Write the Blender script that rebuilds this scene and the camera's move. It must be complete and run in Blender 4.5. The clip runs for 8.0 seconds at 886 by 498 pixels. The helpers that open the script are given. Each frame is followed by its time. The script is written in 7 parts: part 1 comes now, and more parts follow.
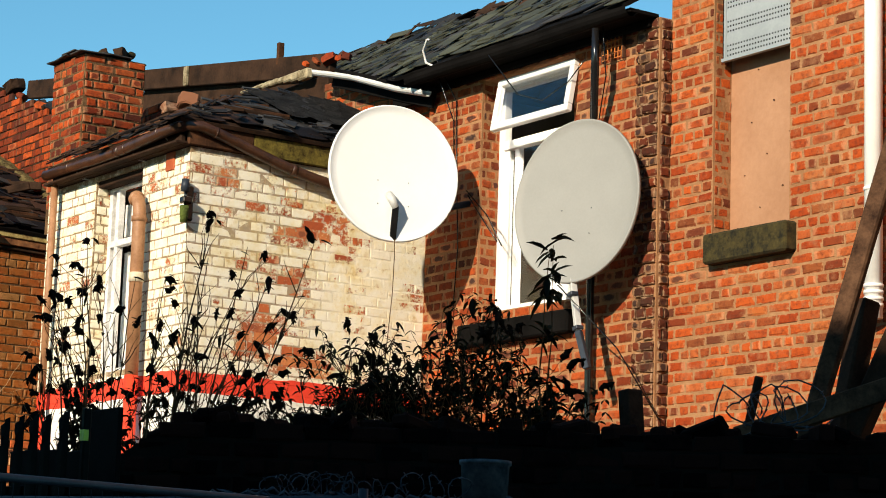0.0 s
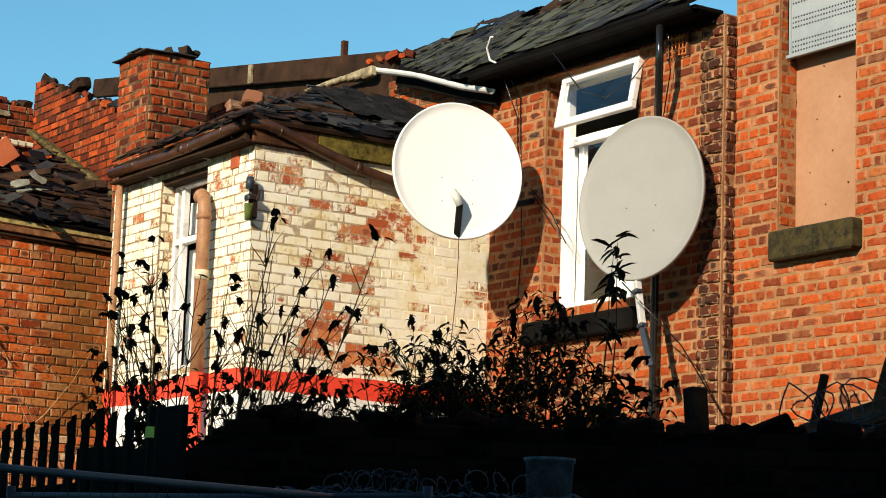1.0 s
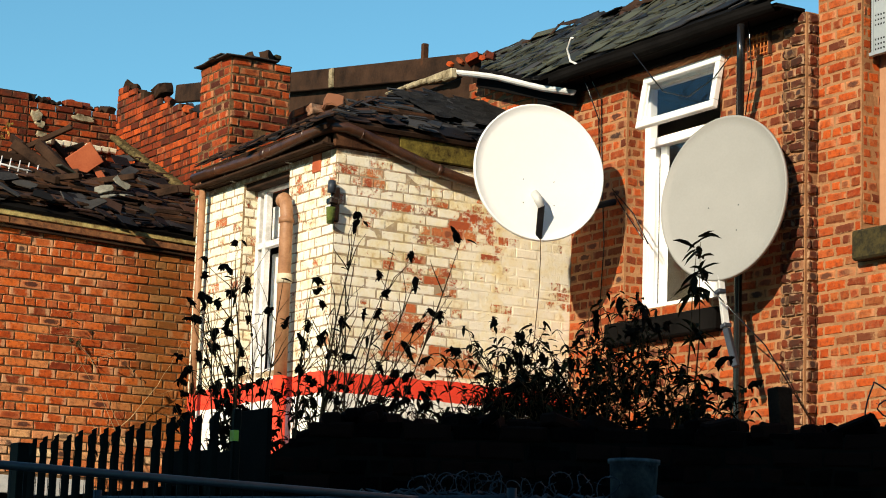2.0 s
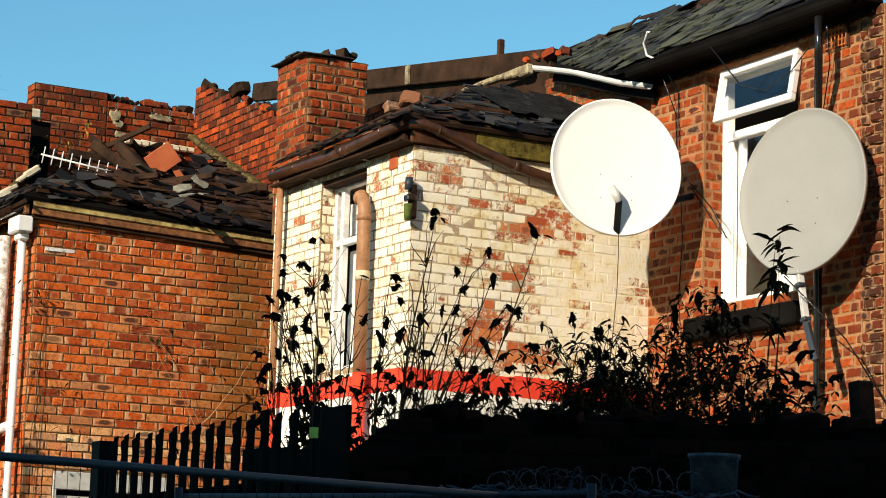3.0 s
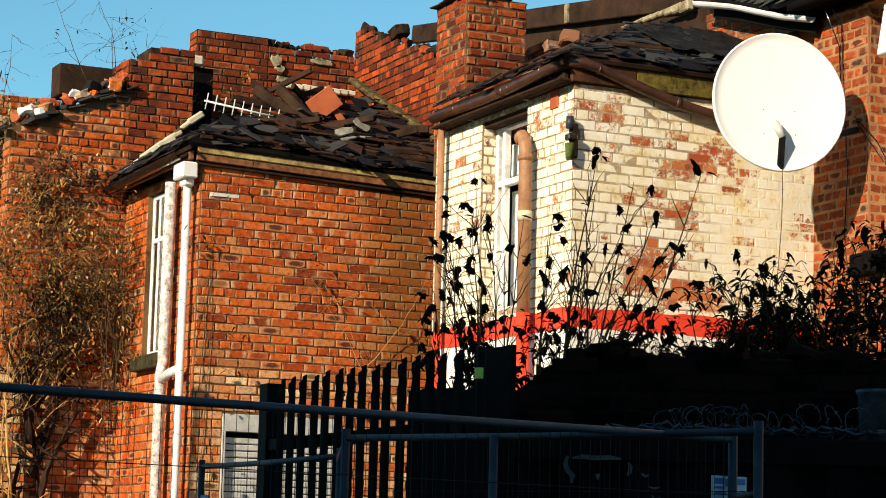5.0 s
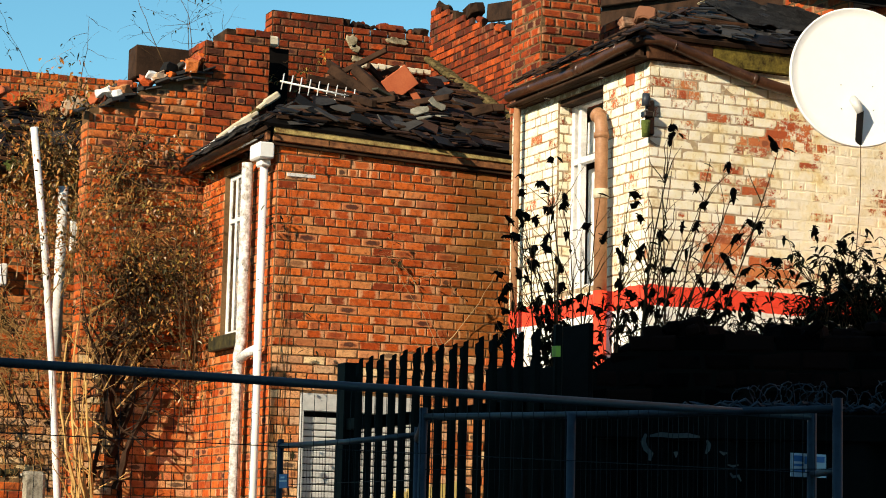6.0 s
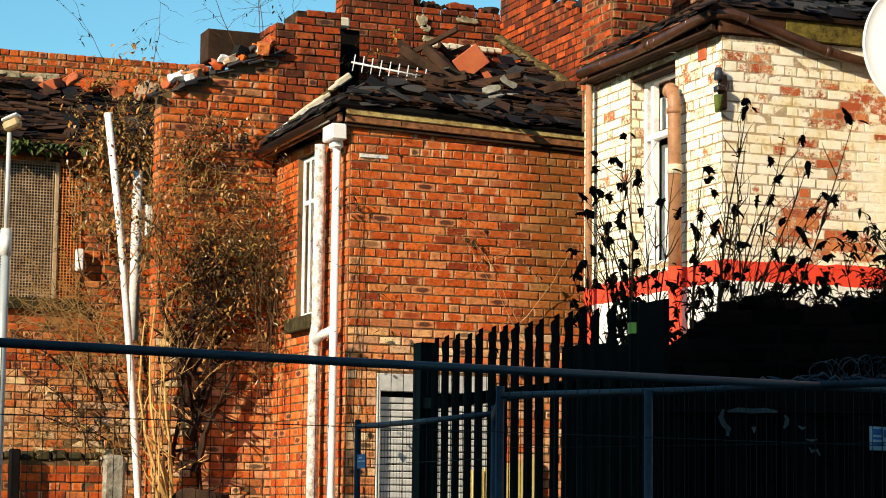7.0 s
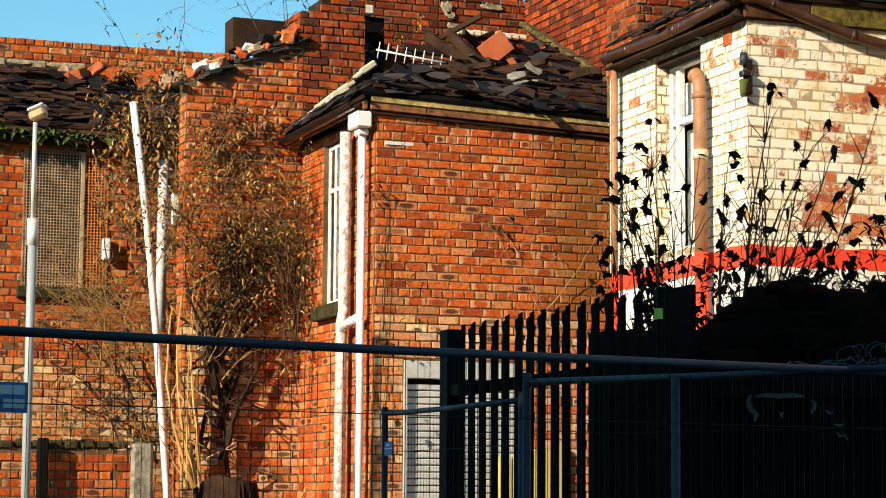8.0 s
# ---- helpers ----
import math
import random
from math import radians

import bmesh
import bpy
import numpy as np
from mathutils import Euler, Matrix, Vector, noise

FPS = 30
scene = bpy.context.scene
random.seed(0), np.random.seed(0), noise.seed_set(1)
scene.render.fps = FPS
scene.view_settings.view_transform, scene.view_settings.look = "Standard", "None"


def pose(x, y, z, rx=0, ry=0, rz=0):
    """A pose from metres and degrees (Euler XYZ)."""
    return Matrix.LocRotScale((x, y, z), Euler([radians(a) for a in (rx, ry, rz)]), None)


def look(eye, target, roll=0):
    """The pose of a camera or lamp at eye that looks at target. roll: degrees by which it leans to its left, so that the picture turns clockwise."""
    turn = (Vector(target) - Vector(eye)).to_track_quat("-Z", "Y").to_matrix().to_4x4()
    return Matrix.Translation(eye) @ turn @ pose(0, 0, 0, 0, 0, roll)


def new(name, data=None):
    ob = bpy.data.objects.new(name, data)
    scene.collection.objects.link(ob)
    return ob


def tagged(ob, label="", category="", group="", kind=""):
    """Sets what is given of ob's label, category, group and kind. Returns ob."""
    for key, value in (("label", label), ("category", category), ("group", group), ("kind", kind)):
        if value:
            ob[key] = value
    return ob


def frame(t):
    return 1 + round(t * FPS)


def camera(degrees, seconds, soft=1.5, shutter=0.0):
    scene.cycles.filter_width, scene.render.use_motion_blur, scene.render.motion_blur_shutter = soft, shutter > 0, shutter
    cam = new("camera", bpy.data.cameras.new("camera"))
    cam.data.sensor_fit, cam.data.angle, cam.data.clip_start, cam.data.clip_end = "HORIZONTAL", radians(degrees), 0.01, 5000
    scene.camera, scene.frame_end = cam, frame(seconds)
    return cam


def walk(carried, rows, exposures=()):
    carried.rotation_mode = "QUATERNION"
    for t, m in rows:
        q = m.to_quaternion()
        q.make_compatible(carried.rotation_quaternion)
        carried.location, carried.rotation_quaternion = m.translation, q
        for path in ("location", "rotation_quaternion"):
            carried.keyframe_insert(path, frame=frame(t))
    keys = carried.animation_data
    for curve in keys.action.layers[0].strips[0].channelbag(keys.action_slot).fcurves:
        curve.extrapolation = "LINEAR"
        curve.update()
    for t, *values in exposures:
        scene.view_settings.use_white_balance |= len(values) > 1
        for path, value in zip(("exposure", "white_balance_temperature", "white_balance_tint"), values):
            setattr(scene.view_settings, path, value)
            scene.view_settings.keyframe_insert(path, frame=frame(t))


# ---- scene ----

# ---------------------------------------------------------------- camera: a slow pan from one standing point
cam = camera(22.18, 8.0, soft=1.0)
EYE = (0.0, 0.0, 1.6)
PAN = [
    (0.0, 99.913, -1.847, 54.813), (0.5, 99.898, -1.941, 55.423), (1.0, 99.794, -2.074, 56.423),
    (1.5, 99.755, -2.009, 57.531), (3.0, 99.608, -1.789, 60.579), (3.5, 99.300, -1.627, 61.758),
    (4.0, 98.906, -1.497, 63.035), (4.5, 98.391, -1.430, 64.019), (6.0, 97.380, -1.387, 66.760),
    (6.5, 97.126, -0.956, 68.144), (7.0, 96.810, -0.698, 68.738), (7.5, 96.583, -0.514, 69.206),
    (8.0, 96.473, -0.404, 69.434),
]
walk(cam, [(t, pose(*EYE, rx, ry, rz)) for t, rx, ry, rz in PAN],
     [(0.0, 0.55, 6800, 10), (1.5, 0.56, 6950, 10), (3.5, 0.57, 6920, 10), (4.5, 0.60, 7100, 10), (6.0, 0.68, 7120, 10), (8.0, 0.84, 7080, 10)])

# ---------------------------------------------------------------- light: low winter sun, clear sky
SUN_AZ, SUN_EL = radians(25), radians(23.5)       # the sun stands behind the camera, over the street
TO_SUN = Vector((math.sin(SUN_AZ) * math.cos(SUN_EL), -math.cos(SUN_AZ) * math.cos(SUN_EL), math.sin(SUN_EL)))
world = bpy.data.worlds.new("sky")
scene.world = world
world.use_nodes = True
wn = world.node_tree.nodes
sky = wn.new("ShaderNodeTexSky")
sky.sky_type, sky.sun_disc = "NISHITA", False
sky.sun_elevation, sky.sun_rotation = SUN_EL, math.pi - SUN_AZ
sky.air_density, sky.dust_density, sky.ozone_density = 1.0, 0.0, 2.0
wn["Background"].inputs["Strength"].default_value = 0.08
tint = wn.new("ShaderNodeMix")
tint.data_type, tint.blend_type = "RGBA", "MULTIPLY"
tint.inputs[0].default_value, tint.inputs[7].default_value = 1.0, (0.64, 1.20, 1.27, 1)
world.node_tree.links.new(sky.outputs[0], tint.inputs[6])
world.node_tree.links.new(tint.outputs[2], wn["Background"].inputs["Color"])
sun = new("sun", bpy.data.lights.new("sun", "SUN"))
sun.data.energy, sun.data.angle, sun.data.color = 4.65, radians(0.5), (1.0, 0.89, 0.715)
sun.matrix_world = look(Vector((0, 0, 30)) + TO_SUN * 20, (0, 0, 30))


# ---------------------------------------------------------------- materials
def nodes_of(name):
    m = bpy.data.materials.new(name)
    m.use_nodes = True
    nt = m.node_tree
    return m, nt, nt.nodes, nt.links, nt.nodes["Principled BSDF"]


def ramp(N, stops):
    r = N.new("ShaderNodeValToRGB")
    e = r.color_ramp.elements
    while len(e) < len(stops):
        e.new(0.5)
    for el, (p, c) in zip(e, stops):
        el.position, el.color = p, (*c, 1) if len(c) == 3 else c
    return r


def noise_tex(N, L, vec, scale, detail=6.0, rough=0.6):
    n = N.new("ShaderNodeTexNoise")
    n.inputs["Scale"].default_value, n.inputs["Detail"].default_value, n.inputs["Roughness"].default_value = scale, detail, rough
    L.new(vec, n.inputs["Vector"])
    return n.outputs["Fac"]


def math_node(N, L, op, a, b=None, clamp=False):
    n = N.new("ShaderNodeMath")
    n.operation, n.use_clamp = op, clamp
    for i, v in enumerate((a, b)):
        if v is None:
            continue
        if isinstance(v, (int, float)):
            n.inputs[i].default_value = v
        else:
            L.new(v, n.inputs[i])
    return n.outputs[0]


def mix_rgb(N, L, fac, a, b, mode="MIX"):
    n = N.new("ShaderNodeMix")
    n.data_type, n.blend_type = "RGBA", mode
    for k, v in ((0, fac), (6, a), (7, b)):
        if isinstance(v, (int, float)):
            n.inputs[k].default_value = v
        elif isinstance(v, tuple):
            n.inputs[k].default_value = (*v, 1)
        else:
            L.new(v, n.inputs[k])
    return n.outputs[2]


def place(N):
    return N.new("ShaderNodeNewGeometry").outputs["Position"]


def piece_random(N, L):
    """One number a piece, whether it is an object of its own or an island of a joined mesh."""
    a, b = N.new("ShaderNodeObjectInfo").outputs["Random"], N.new("ShaderNodeNewGeometry").outputs["Random Per Island"]
    return math_node(N, L, "FRACT", math_node(N, L, "ADD", a, b))


def relief(N, L, bsdf, height, strength, distance=0.01):
    b = N.new("ShaderNodeBump")
    b.inputs["Strength"].default_value, b.inputs["Distance"].default_value = strength, distance
    L.new(height, b.inputs["Height"])
    L.new(b.outputs[0], bsdf.inputs["Normal"])


def plain(name, c1, c2, scale=6.0, rough=0.7, bump=0.3, metal=0.0, fine=60.0, spread=0.0, dist=0.004, spec=0.3):
    """Two tones in large patches and a fine grain."""
    m, nt, N, L, P = nodes_of(name)
    pos = place(N)
    big, small = noise_tex(N, L, pos, scale), noise_tex(N, L, pos, fine, 4)
    f = math_node(N, L, "ADD", math_node(N, L, "MULTIPLY", big, 0.7), math_node(N, L, "MULTIPLY", small, 0.3))
    r = ramp(N, [(0.35, c1), (0.65, c2)])
    if spread:
        f = math_node(N, L, "ADD", f, math_node(N, L, "MULTIPLY", math_node(N, L, "SUBTRACT", piece_random(N, L), 0.5), spread))
    L.new(f, r.inputs[0])
    L.new(r.outputs[0], P.inputs["Base Color"])
    P.inputs["Roughness"].default_value, P.inputs["Metallic"].default_value = rough, metal
    P.inputs["Specular IOR Level"].default_value = spec
    if bump:
        relief(N, L, P, small, bump, dist)
    return m


def brick_colour(N, L, pos, stops, soot, hearts=0.80, smear=(0.35, 0.93, (0.17, 0.075, 0.035)), salt=0.75, deep=1.0, ragged=0.9):
    """Base colour of bare bricks: a tone a brick, burnt hearts, pale salted ends and soot blotches."""
    rnd = piece_random(N, L)
    r = ramp(N, stops)
    L.new(rnd, r.inputs[0])
    spot = N.new("ShaderNodeAttribute")
    spot.attribute_name = "spot"
    sep = N.new("ShaderNodeSeparateXYZ")
    L.new(spot.outputs["Vector"], sep.inputs[0])
    ax, ay = math_node(N, L, "ABSOLUTE", sep.outputs[0]), math_node(N, L, "ABSOLUTE", sep.outputs[1])
    grain = noise_tex(N, L, pos, 90, 5, 0.7)
    mid = noise_tex(N, L, pos, 26, 5, 0.65)
    c = mix_rgb(N, L, math_node(N, L, "MULTIPLY", grain, 0.5), r.outputs[0], (0.5, 0.16, 0.06), "OVERLAY")
    # lighter and darker patches within a brick
    c = mix_rgb(N, L, math_node(N, L, "MULTIPLY", math_node(N, L, "MULTIPLY", math_node(N, L, "SUBTRACT", 0.52, mid), 3.2, True), deep), c, (0.10, 0.022, 0.010))
    # salted ends of some bricks
    pale = math_node(N, L, "MULTIPLY", math_node(N, L, "SUBTRACT", math_node(N, L, "FRACT", math_node(N, L, "MULTIPLY", rnd, 13.7)), 0.78), 9.0, True)
    ends = math_node(N, L, "MULTIPLY", math_node(N, L, "SUBTRACT", math_node(N, L, "ADD", ax, mid), 1.02), 4.0, True)
    c = mix_rgb(N, L, math_node(N, L, "MULTIPLY", math_node(N, L, "MULTIPLY", pale, ends), salt), c, (0.66, 0.36, 0.19))
    # burnt hearts: a dark flame mark with a pale rim
    pick = math_node(N, L, "MULTIPLY", math_node(N, L, "SUBTRACT", math_node(N, L, "FRACT", math_node(N, L, "MULTIPLY", rnd, 7.31)), hearts), 9.0, True)
    far = math_node(N, L, "SQRT", math_node(N, L, "ADD", math_node(N, L, "MULTIPLY", ax, ax), math_node(N, L, "MULTIPLY", ay, ay)))
    flame = math_node(N, L, "MULTIPLY", math_node(N, L, "SUBTRACT", math_node(N, L, "ADD", 0.86, math_node(N, L, "MULTIPLY", math_node(N, L, "SUBTRACT", mid, 0.5), 1.6)), far), 3.0, True)
    rim = math_node(N, L, "MULTIPLY", pick, math_node(N, L, "SUBTRACT", 1.0, flame))
    c = mix_rgb(N, L, math_node(N, L, "MULTIPLY", rim, 0.35), c, (0.60, 0.34, 0.17))
    c = mix_rgb(N, L, math_node(N, L, "MULTIPLY", math_node(N, L, "MULTIPLY", pick, flame), 0.88), c, (0.040, 0.026, 0.022))
    # mortar smeared over the arrises
    edge = math_node(N, L, "MULTIPLY", math_node(N, L, "SUBTRACT", math_node(N, L, "ADD", math_node(N, L, "MAXIMUM", ax, ay), math_node(N, L, "MULTIPLY", math_node(N, L, "SUBTRACT", mid, 0.5), ragged)), smear[1]), 6.0, True)
    c = mix_rgb(N, L, math_node(N, L, "MULTIPLY", edge, smear[0]), c, smear[2])
    speck = math_node(N, L, "MULTIPLY", math_node(N, L, "SUBTRACT", noise_tex(N, L, pos, 70, 5, 0.8), 0.58), 6.0, True)
    c = mix_rgb(N, L, math_node(N, L, "MULTIPLY", speck, 0.6), c, (0.06, 0.018, 0.010))
    stain = math_node(N, L, "MULTIPLY", math_node(N, L, "SUBTRACT", noise_tex(N, L, pos, 7, 5, 0.65), soot), 4.5, True)
    return mix_rgb(N, L, math_node(N, L, "MULTIPLY", stain, 0.82), c, (0.050, 0.022, 0.014)), grain


def leaf_material(name, stops, spec=0.2):
    """One tone a leaf, from a ramp, with a fine mottle."""
    m, nt, N, L, P = nodes_of(name)
    r = ramp(N, stops)
    L.new(piece_random(N, L), r.inputs[0])
    L.new(mix_rgb(N, L, math_node(N, L, "MULTIPLY", noise_tex(N, L, place(N), 60, 3), 0.3), r.outputs[0], (0.10, 0.06, 0.03)), P.inputs["Base Color"])
    P.inputs["Roughness"].default_value, P.inputs["Specular IOR Level"].default_value = 0.7, spec
    return m


def brick_material(name, stops, soot=0.60, bump=0.6, hearts=0.82, algae=None, lime=0.0, smear=(0.35, 0.93, (0.17, 0.075, 0.035)), salt=0.75, ragged=0.9):
    m, nt, N, L, P = nodes_of(name)
    pos = place(N)
    c, grain = brick_colour(N, L, pos, stops, soot, hearts, smear, salt, ragged=ragged)
    if lime:        # old pointing smeared thinly over whole bricks
        veil = math_node(N, L, "MULTIPLY", math_node(N, L, "SUBTRACT", noise_tex(N, L, pos, 4.5, 7, 0.75), 0.52), 5.0, True)
        c = mix_rgb(N, L, math_node(N, L, "MULTIPLY", veil, lime), c, smear[2])
    if algae:       # a damp green-brown run down the wall about y = algae
        sep = N.new("ShaderNodeSeparateXYZ")
        L.new(pos, sep.inputs[0])
        dy = math_node(N, L, "ABSOLUTE", math_node(N, L, "SUBTRACT", sep.outputs[1], algae))
        damp = math_node(N, L, "SUBTRACT", math_node(N, L, "ADD", 0.25, math_node(N, L, "MULTIPLY", noise_tex(N, L, pos, 6, 5, 0.7), 0.55)), math_node(N, L, "MULTIPLY", dy, 1.1))
        c = mix_rgb(N, L, math_node(N, L, "MULTIPLY", math_node(N, L, "MULTIPLY", damp, 2.2, True), 0.62), c, (0.17, 0.085, 0.018))
    L.new(c, P.inputs["Base Color"])
    P.inputs["Roughness"].default_value, P.inputs["Specular IOR Level"].default_value = 0.9, 0.15
    relief(N, L, P, math_node(N, L, "ADD", grain, math_node(N, L, "MULTIPLY", noise_tex(N, L, pos, 30, 4), 1.2)), bump, 0.007)
    return m


def smear_zone(N, L, y, z, zones):
    """Sum of soft ovals on a wall that runs along y: middle along and up, half width, half height, weight."""
    total = None
    for y0, z0, a, b, w in zones:
        ey = math_node(N, L, "DIVIDE", math_node(N, L, "SUBTRACT", y, y0), a)
        ez = math_node(N, L, "DIVIDE", math_node(N, L, "SUBTRACT", z, z0), b)
        d = math_node(N, L, "ADD", math_node(N, L, "MULTIPLY", ey, ey), math_node(N, L, "MULTIPLY", ez, ez))
        v = math_node(N, L, "MULTIPLY", math_node(N, L, "SUBTRACT", 1.0, d, True), w)
        total = v if total is None else math_node(N, L, "MAXIMUM", total, v)
    return total


# where the paint of the cream side wall has come away, and where damp has stained it
FLAKED = ((8.86, 4.64, 0.50, 0.27, 1.15), (8.42, 3.82, 0.46, 0.30, 1.15), (8.05, 4.88, 0.40, 0.24, 0.80), (8.62, 4.26, 0.55, 0.24, 0.85), (8.45, 5.02, 0.40, 0.14, 0.72), (8.75, 3.60, 0.42, 0.18, 1.0))
STAINED = ((9.12, 4.45, 0.16, 0.55, 0.8), (8.95, 4.95, 0.55, 0.22, 1.0), (8.35, 4.45, 0.60, 0.35, 0.5), (9.0, 3.65, 0.4, 0.2, 0.7))


def painted_brick(name, stops, joints=False):
    """Old cream paint over brick, flaked to the brick in patches; a red band and white below it."""
    m, nt, N, L, P = nodes_of(name)
    pos = place(N)
    c, grain = brick_colour(N, L, pos, stops, 0.70, 0.93, deep=0.5)
    sep = N.new("ShaderNodeSeparateXYZ")
    L.new(pos, sep.inputs[0])
    z, y = sep.outputs[2], sep.outputs[1]
    flake = noise_tex(N, L, pos, 30, 7, 0.78)
    patch = noise_tex(N, L, pos, 6.0, 4, 0.65)
    stain_noise = noise_tex(N, L, pos, 8, 6, 0.7)
    rnd = math_node(N, L, "SUBTRACT", piece_random(N, L), 0.5)
    zone = smear_zone(N, L, y, z, FLAKED)
    f = math_node(N, L, "ADD", math_node(N, L, "MULTIPLY", zone, 0.55), math_node(N, L, "MULTIPLY", math_node(N, L, "SUBTRACT", flake, 0.5), 2.0))
    f = math_node(N, L, "ADD", f, math_node(N, L, "MULTIPLY", math_node(N, L, "SUBTRACT", patch, 0.5), 1.0))
    f = math_node(N, L, "ADD", f, math_node(N, L, "MULTIPLY", rnd, 0.10 if joints else 0.80))
    bare = math_node(N, L, "MULTIPLY", math_node(N, L, "SUBTRACT", f, 0.50 if joints else 0.38), 6.0, True)
    # paint: clean cream, yellowed by damp
    damp = math_node(N, L, "MULTIPLY", smear_zone(N, L, y, z, STAINED), math_node(N, L, "MULTIPLY", math_node(N, L, "SUBTRACT", stain_noise, 0.36), 3.6, True))
    dirt = ramp(N, [(0.42, (0.87, 0.81, 0.66)), (0.57, (0.84, 0.75, 0.52)), (0.70, (0.60, 0.43, 0.22))])
    L.new(math_node(N, L, "ADD", stain_noise, math_node(N, L, "MULTIPLY", rnd, 0.12)), dirt.inputs[0])
    paint = dirt.outputs[0]
    if joints:      # grime holds in the joints of the end wall; thick paint fills those by the inner corner
        grime = math_node(N, L, "MULTIPLY", math_node(N, L, "SUBTRACT", noise_tex(N, L, pos, 14, 6, 0.75), 0.30), 5.0, True)
        full = math_node(N, L, "SUBTRACT", 1.0, math_node(N, L, "MULTIPLY", math_node(N, L, "MULTIPLY", math_node(N, L, "SUBTRACT", y, 7.75), 12.0, True), 0.15))
        full = math_node(N, L, "MULTIPLY", full, math_node(N, L, "SUBTRACT", 1.0, math_node(N, L, "MULTIPLY", math_node(N, L, "SUBTRACT", y, 8.70), 2.6, True)))
        paint = mix_rgb(N, L, math_node(N, L, "MULTIPLY", grime, math_node(N, L, "MULTIPLY", full, 0.95)), paint, (0.24, 0.14, 0.06))
    paint = mix_rgb(N, L, math_node(N, L, "MULTIPLY", damp, 0.75), paint, (0.72, 0.55, 0.20))
    speck = math_node(N, L, "MULTIPLY", math_node(N, L, "SUBTRACT", noise_tex(N, L, pos, 48, 5, 0.8), 0.60), 9.0, True)
    paint = mix_rgb(N, L, math_node(N, L, "MULTIPLY", speck, 0.65), paint, (0.30, 0.17, 0.08))
    wob = math_node(N, L, "ADD", z, math_node(N, L, "MULTIPLY", math_node(N, L, "SUBTRACT", noise_tex(N, L, pos, 4, 3), 0.5), 0.05))
    red = math_node(N, L, "LESS_THAN", wob, 3.49)
    white = math_node(N, L, "LESS_THAN", wob, 3.335)
    paint = mix_rgb(N, L, red, paint, (0.80, 0.050, 0.018))
    paint = mix_rgb(N, L, white, paint, (0.82, 0.80, 0.72))
    bare = math_node(N, L, "MULTIPLY", bare, math_node(N, L, "SUBTRACT", 1.0, math_node(N, L, "MULTIPLY", red, 0.8)))
    L.new(mix_rgb(N, L, bare, paint, c), P.inputs["Base Color"])
    P.inputs["Roughness"].default_value = 0.75
    h = math_node(N, L, "SUBTRACT", math_node(N, L, "ADD", math_node(N, L, "MULTIPLY", grain, 0.7), math_node(N, L, "MULTIPLY", patch, 1.2)), bare)
    relief(N, L, P, h, 0.7, 0.009)
    return m


ORANGE = [(0.0, (0.38, 0.066, 0.013)), (0.22, (0.55, 0.112, 0.019)), (0.45, (0.66, 0.165, 0.030)), (0.60, (0.48, 0.092, 0.017)), (0.72, (0.22, 0.042, 0.014)), (0.80, (0.60, 0.15, 0.030)), (0.90, (0.62, 0.25, 0.08)), (0.96, (0.50, 0.26, 0.11)), (1.0, (0.34, 0.066, 0.018))]
SOOT = [(0.0, (0.10, 0.017, 0.006)), (0.2, (0.30, 0.050, 0.011)), (0.38, (0.50, 0.098, 0.020)), (0.54, (0.20, 0.033, 0.009)), (0.68, (0.055, 0.015, 0.009)), (0.82, (0.42, 0.078, 0.016)), (1.0, (0.14, 0.026, 0.009))]
BUFF = [(0.0, (0.62, 0.17, 0.05)), (0.2, (0.70, 0.36, 0.13)), (0.4, (0.80, 0.54, 0.28)), (0.55, (0.60, 0.17, 0.04)), (0.68, (0.46, 0.20, 0.08)), (0.85, (0.84, 0.66, 0.42)), (1.0, (0.66, 0.24, 0.07))]
RED = [(0.0, (0.22, 0.033, 0.008)), (0.25, (0.34, 0.056, 0.012)), (0.5, (0.46, 0.088, 0.018)), (0.66, (0.15, 0.026, 0.010)), (0.80, (0.05, 0.018, 0.012)), (0.90, (0.46, 0.12, 0.032)), (1.0, (0.24, 0.042, 0.013))]
FACING = [(0.0, (0.27, 0.044, 0.010)), (0.18, (0.40, 0.078, 0.015)), (0.36, (0.46, 0.100, 0.020)), (0.50, (0.34, 0.072, 0.019)), (0.64, (0.42, 0.122, 0.036)), (0.74, (0.17, 0.036, 0.013)), (0.84, (0.46, 0.145, 0.038)), (0.92, (0.085, 0.030, 0.018)), (1.0, (0.37, 0.076, 0.017))]
SMOKED = [(0.0, (0.16, 0.032, 0.010)), (0.2, (0.34, 0.068, 0.015)), (0.4, (0.44, 0.095, 0.020)), (0.55, (0.20, 0.042, 0.014)), (0.7, (0.40, 0.12, 0.034)), (0.82, (0.075, 0.026, 0.016)), (1.0, (0.32, 0.066, 0.017))]
QUOIN = [(0.0, (0.030, 0.013, 0.009)), (0.4, (0.085, 0.026, 0.012)), (0.75, (0.16, 0.038, 0.014)), (1.0, (0.05, 0.020, 0.012))]
PALE = [(0.0, (0.52, 0.13, 0.030)), (0.25, (0.60, 0.19, 0.050)), (0.5, (0.42, 0.090, 0.025)), (0.7, (0.64, 0.27, 0.09)), (0.85, (0.36, 0.075, 0.022)), (1.0, (0.58, 0.17, 0.045))]
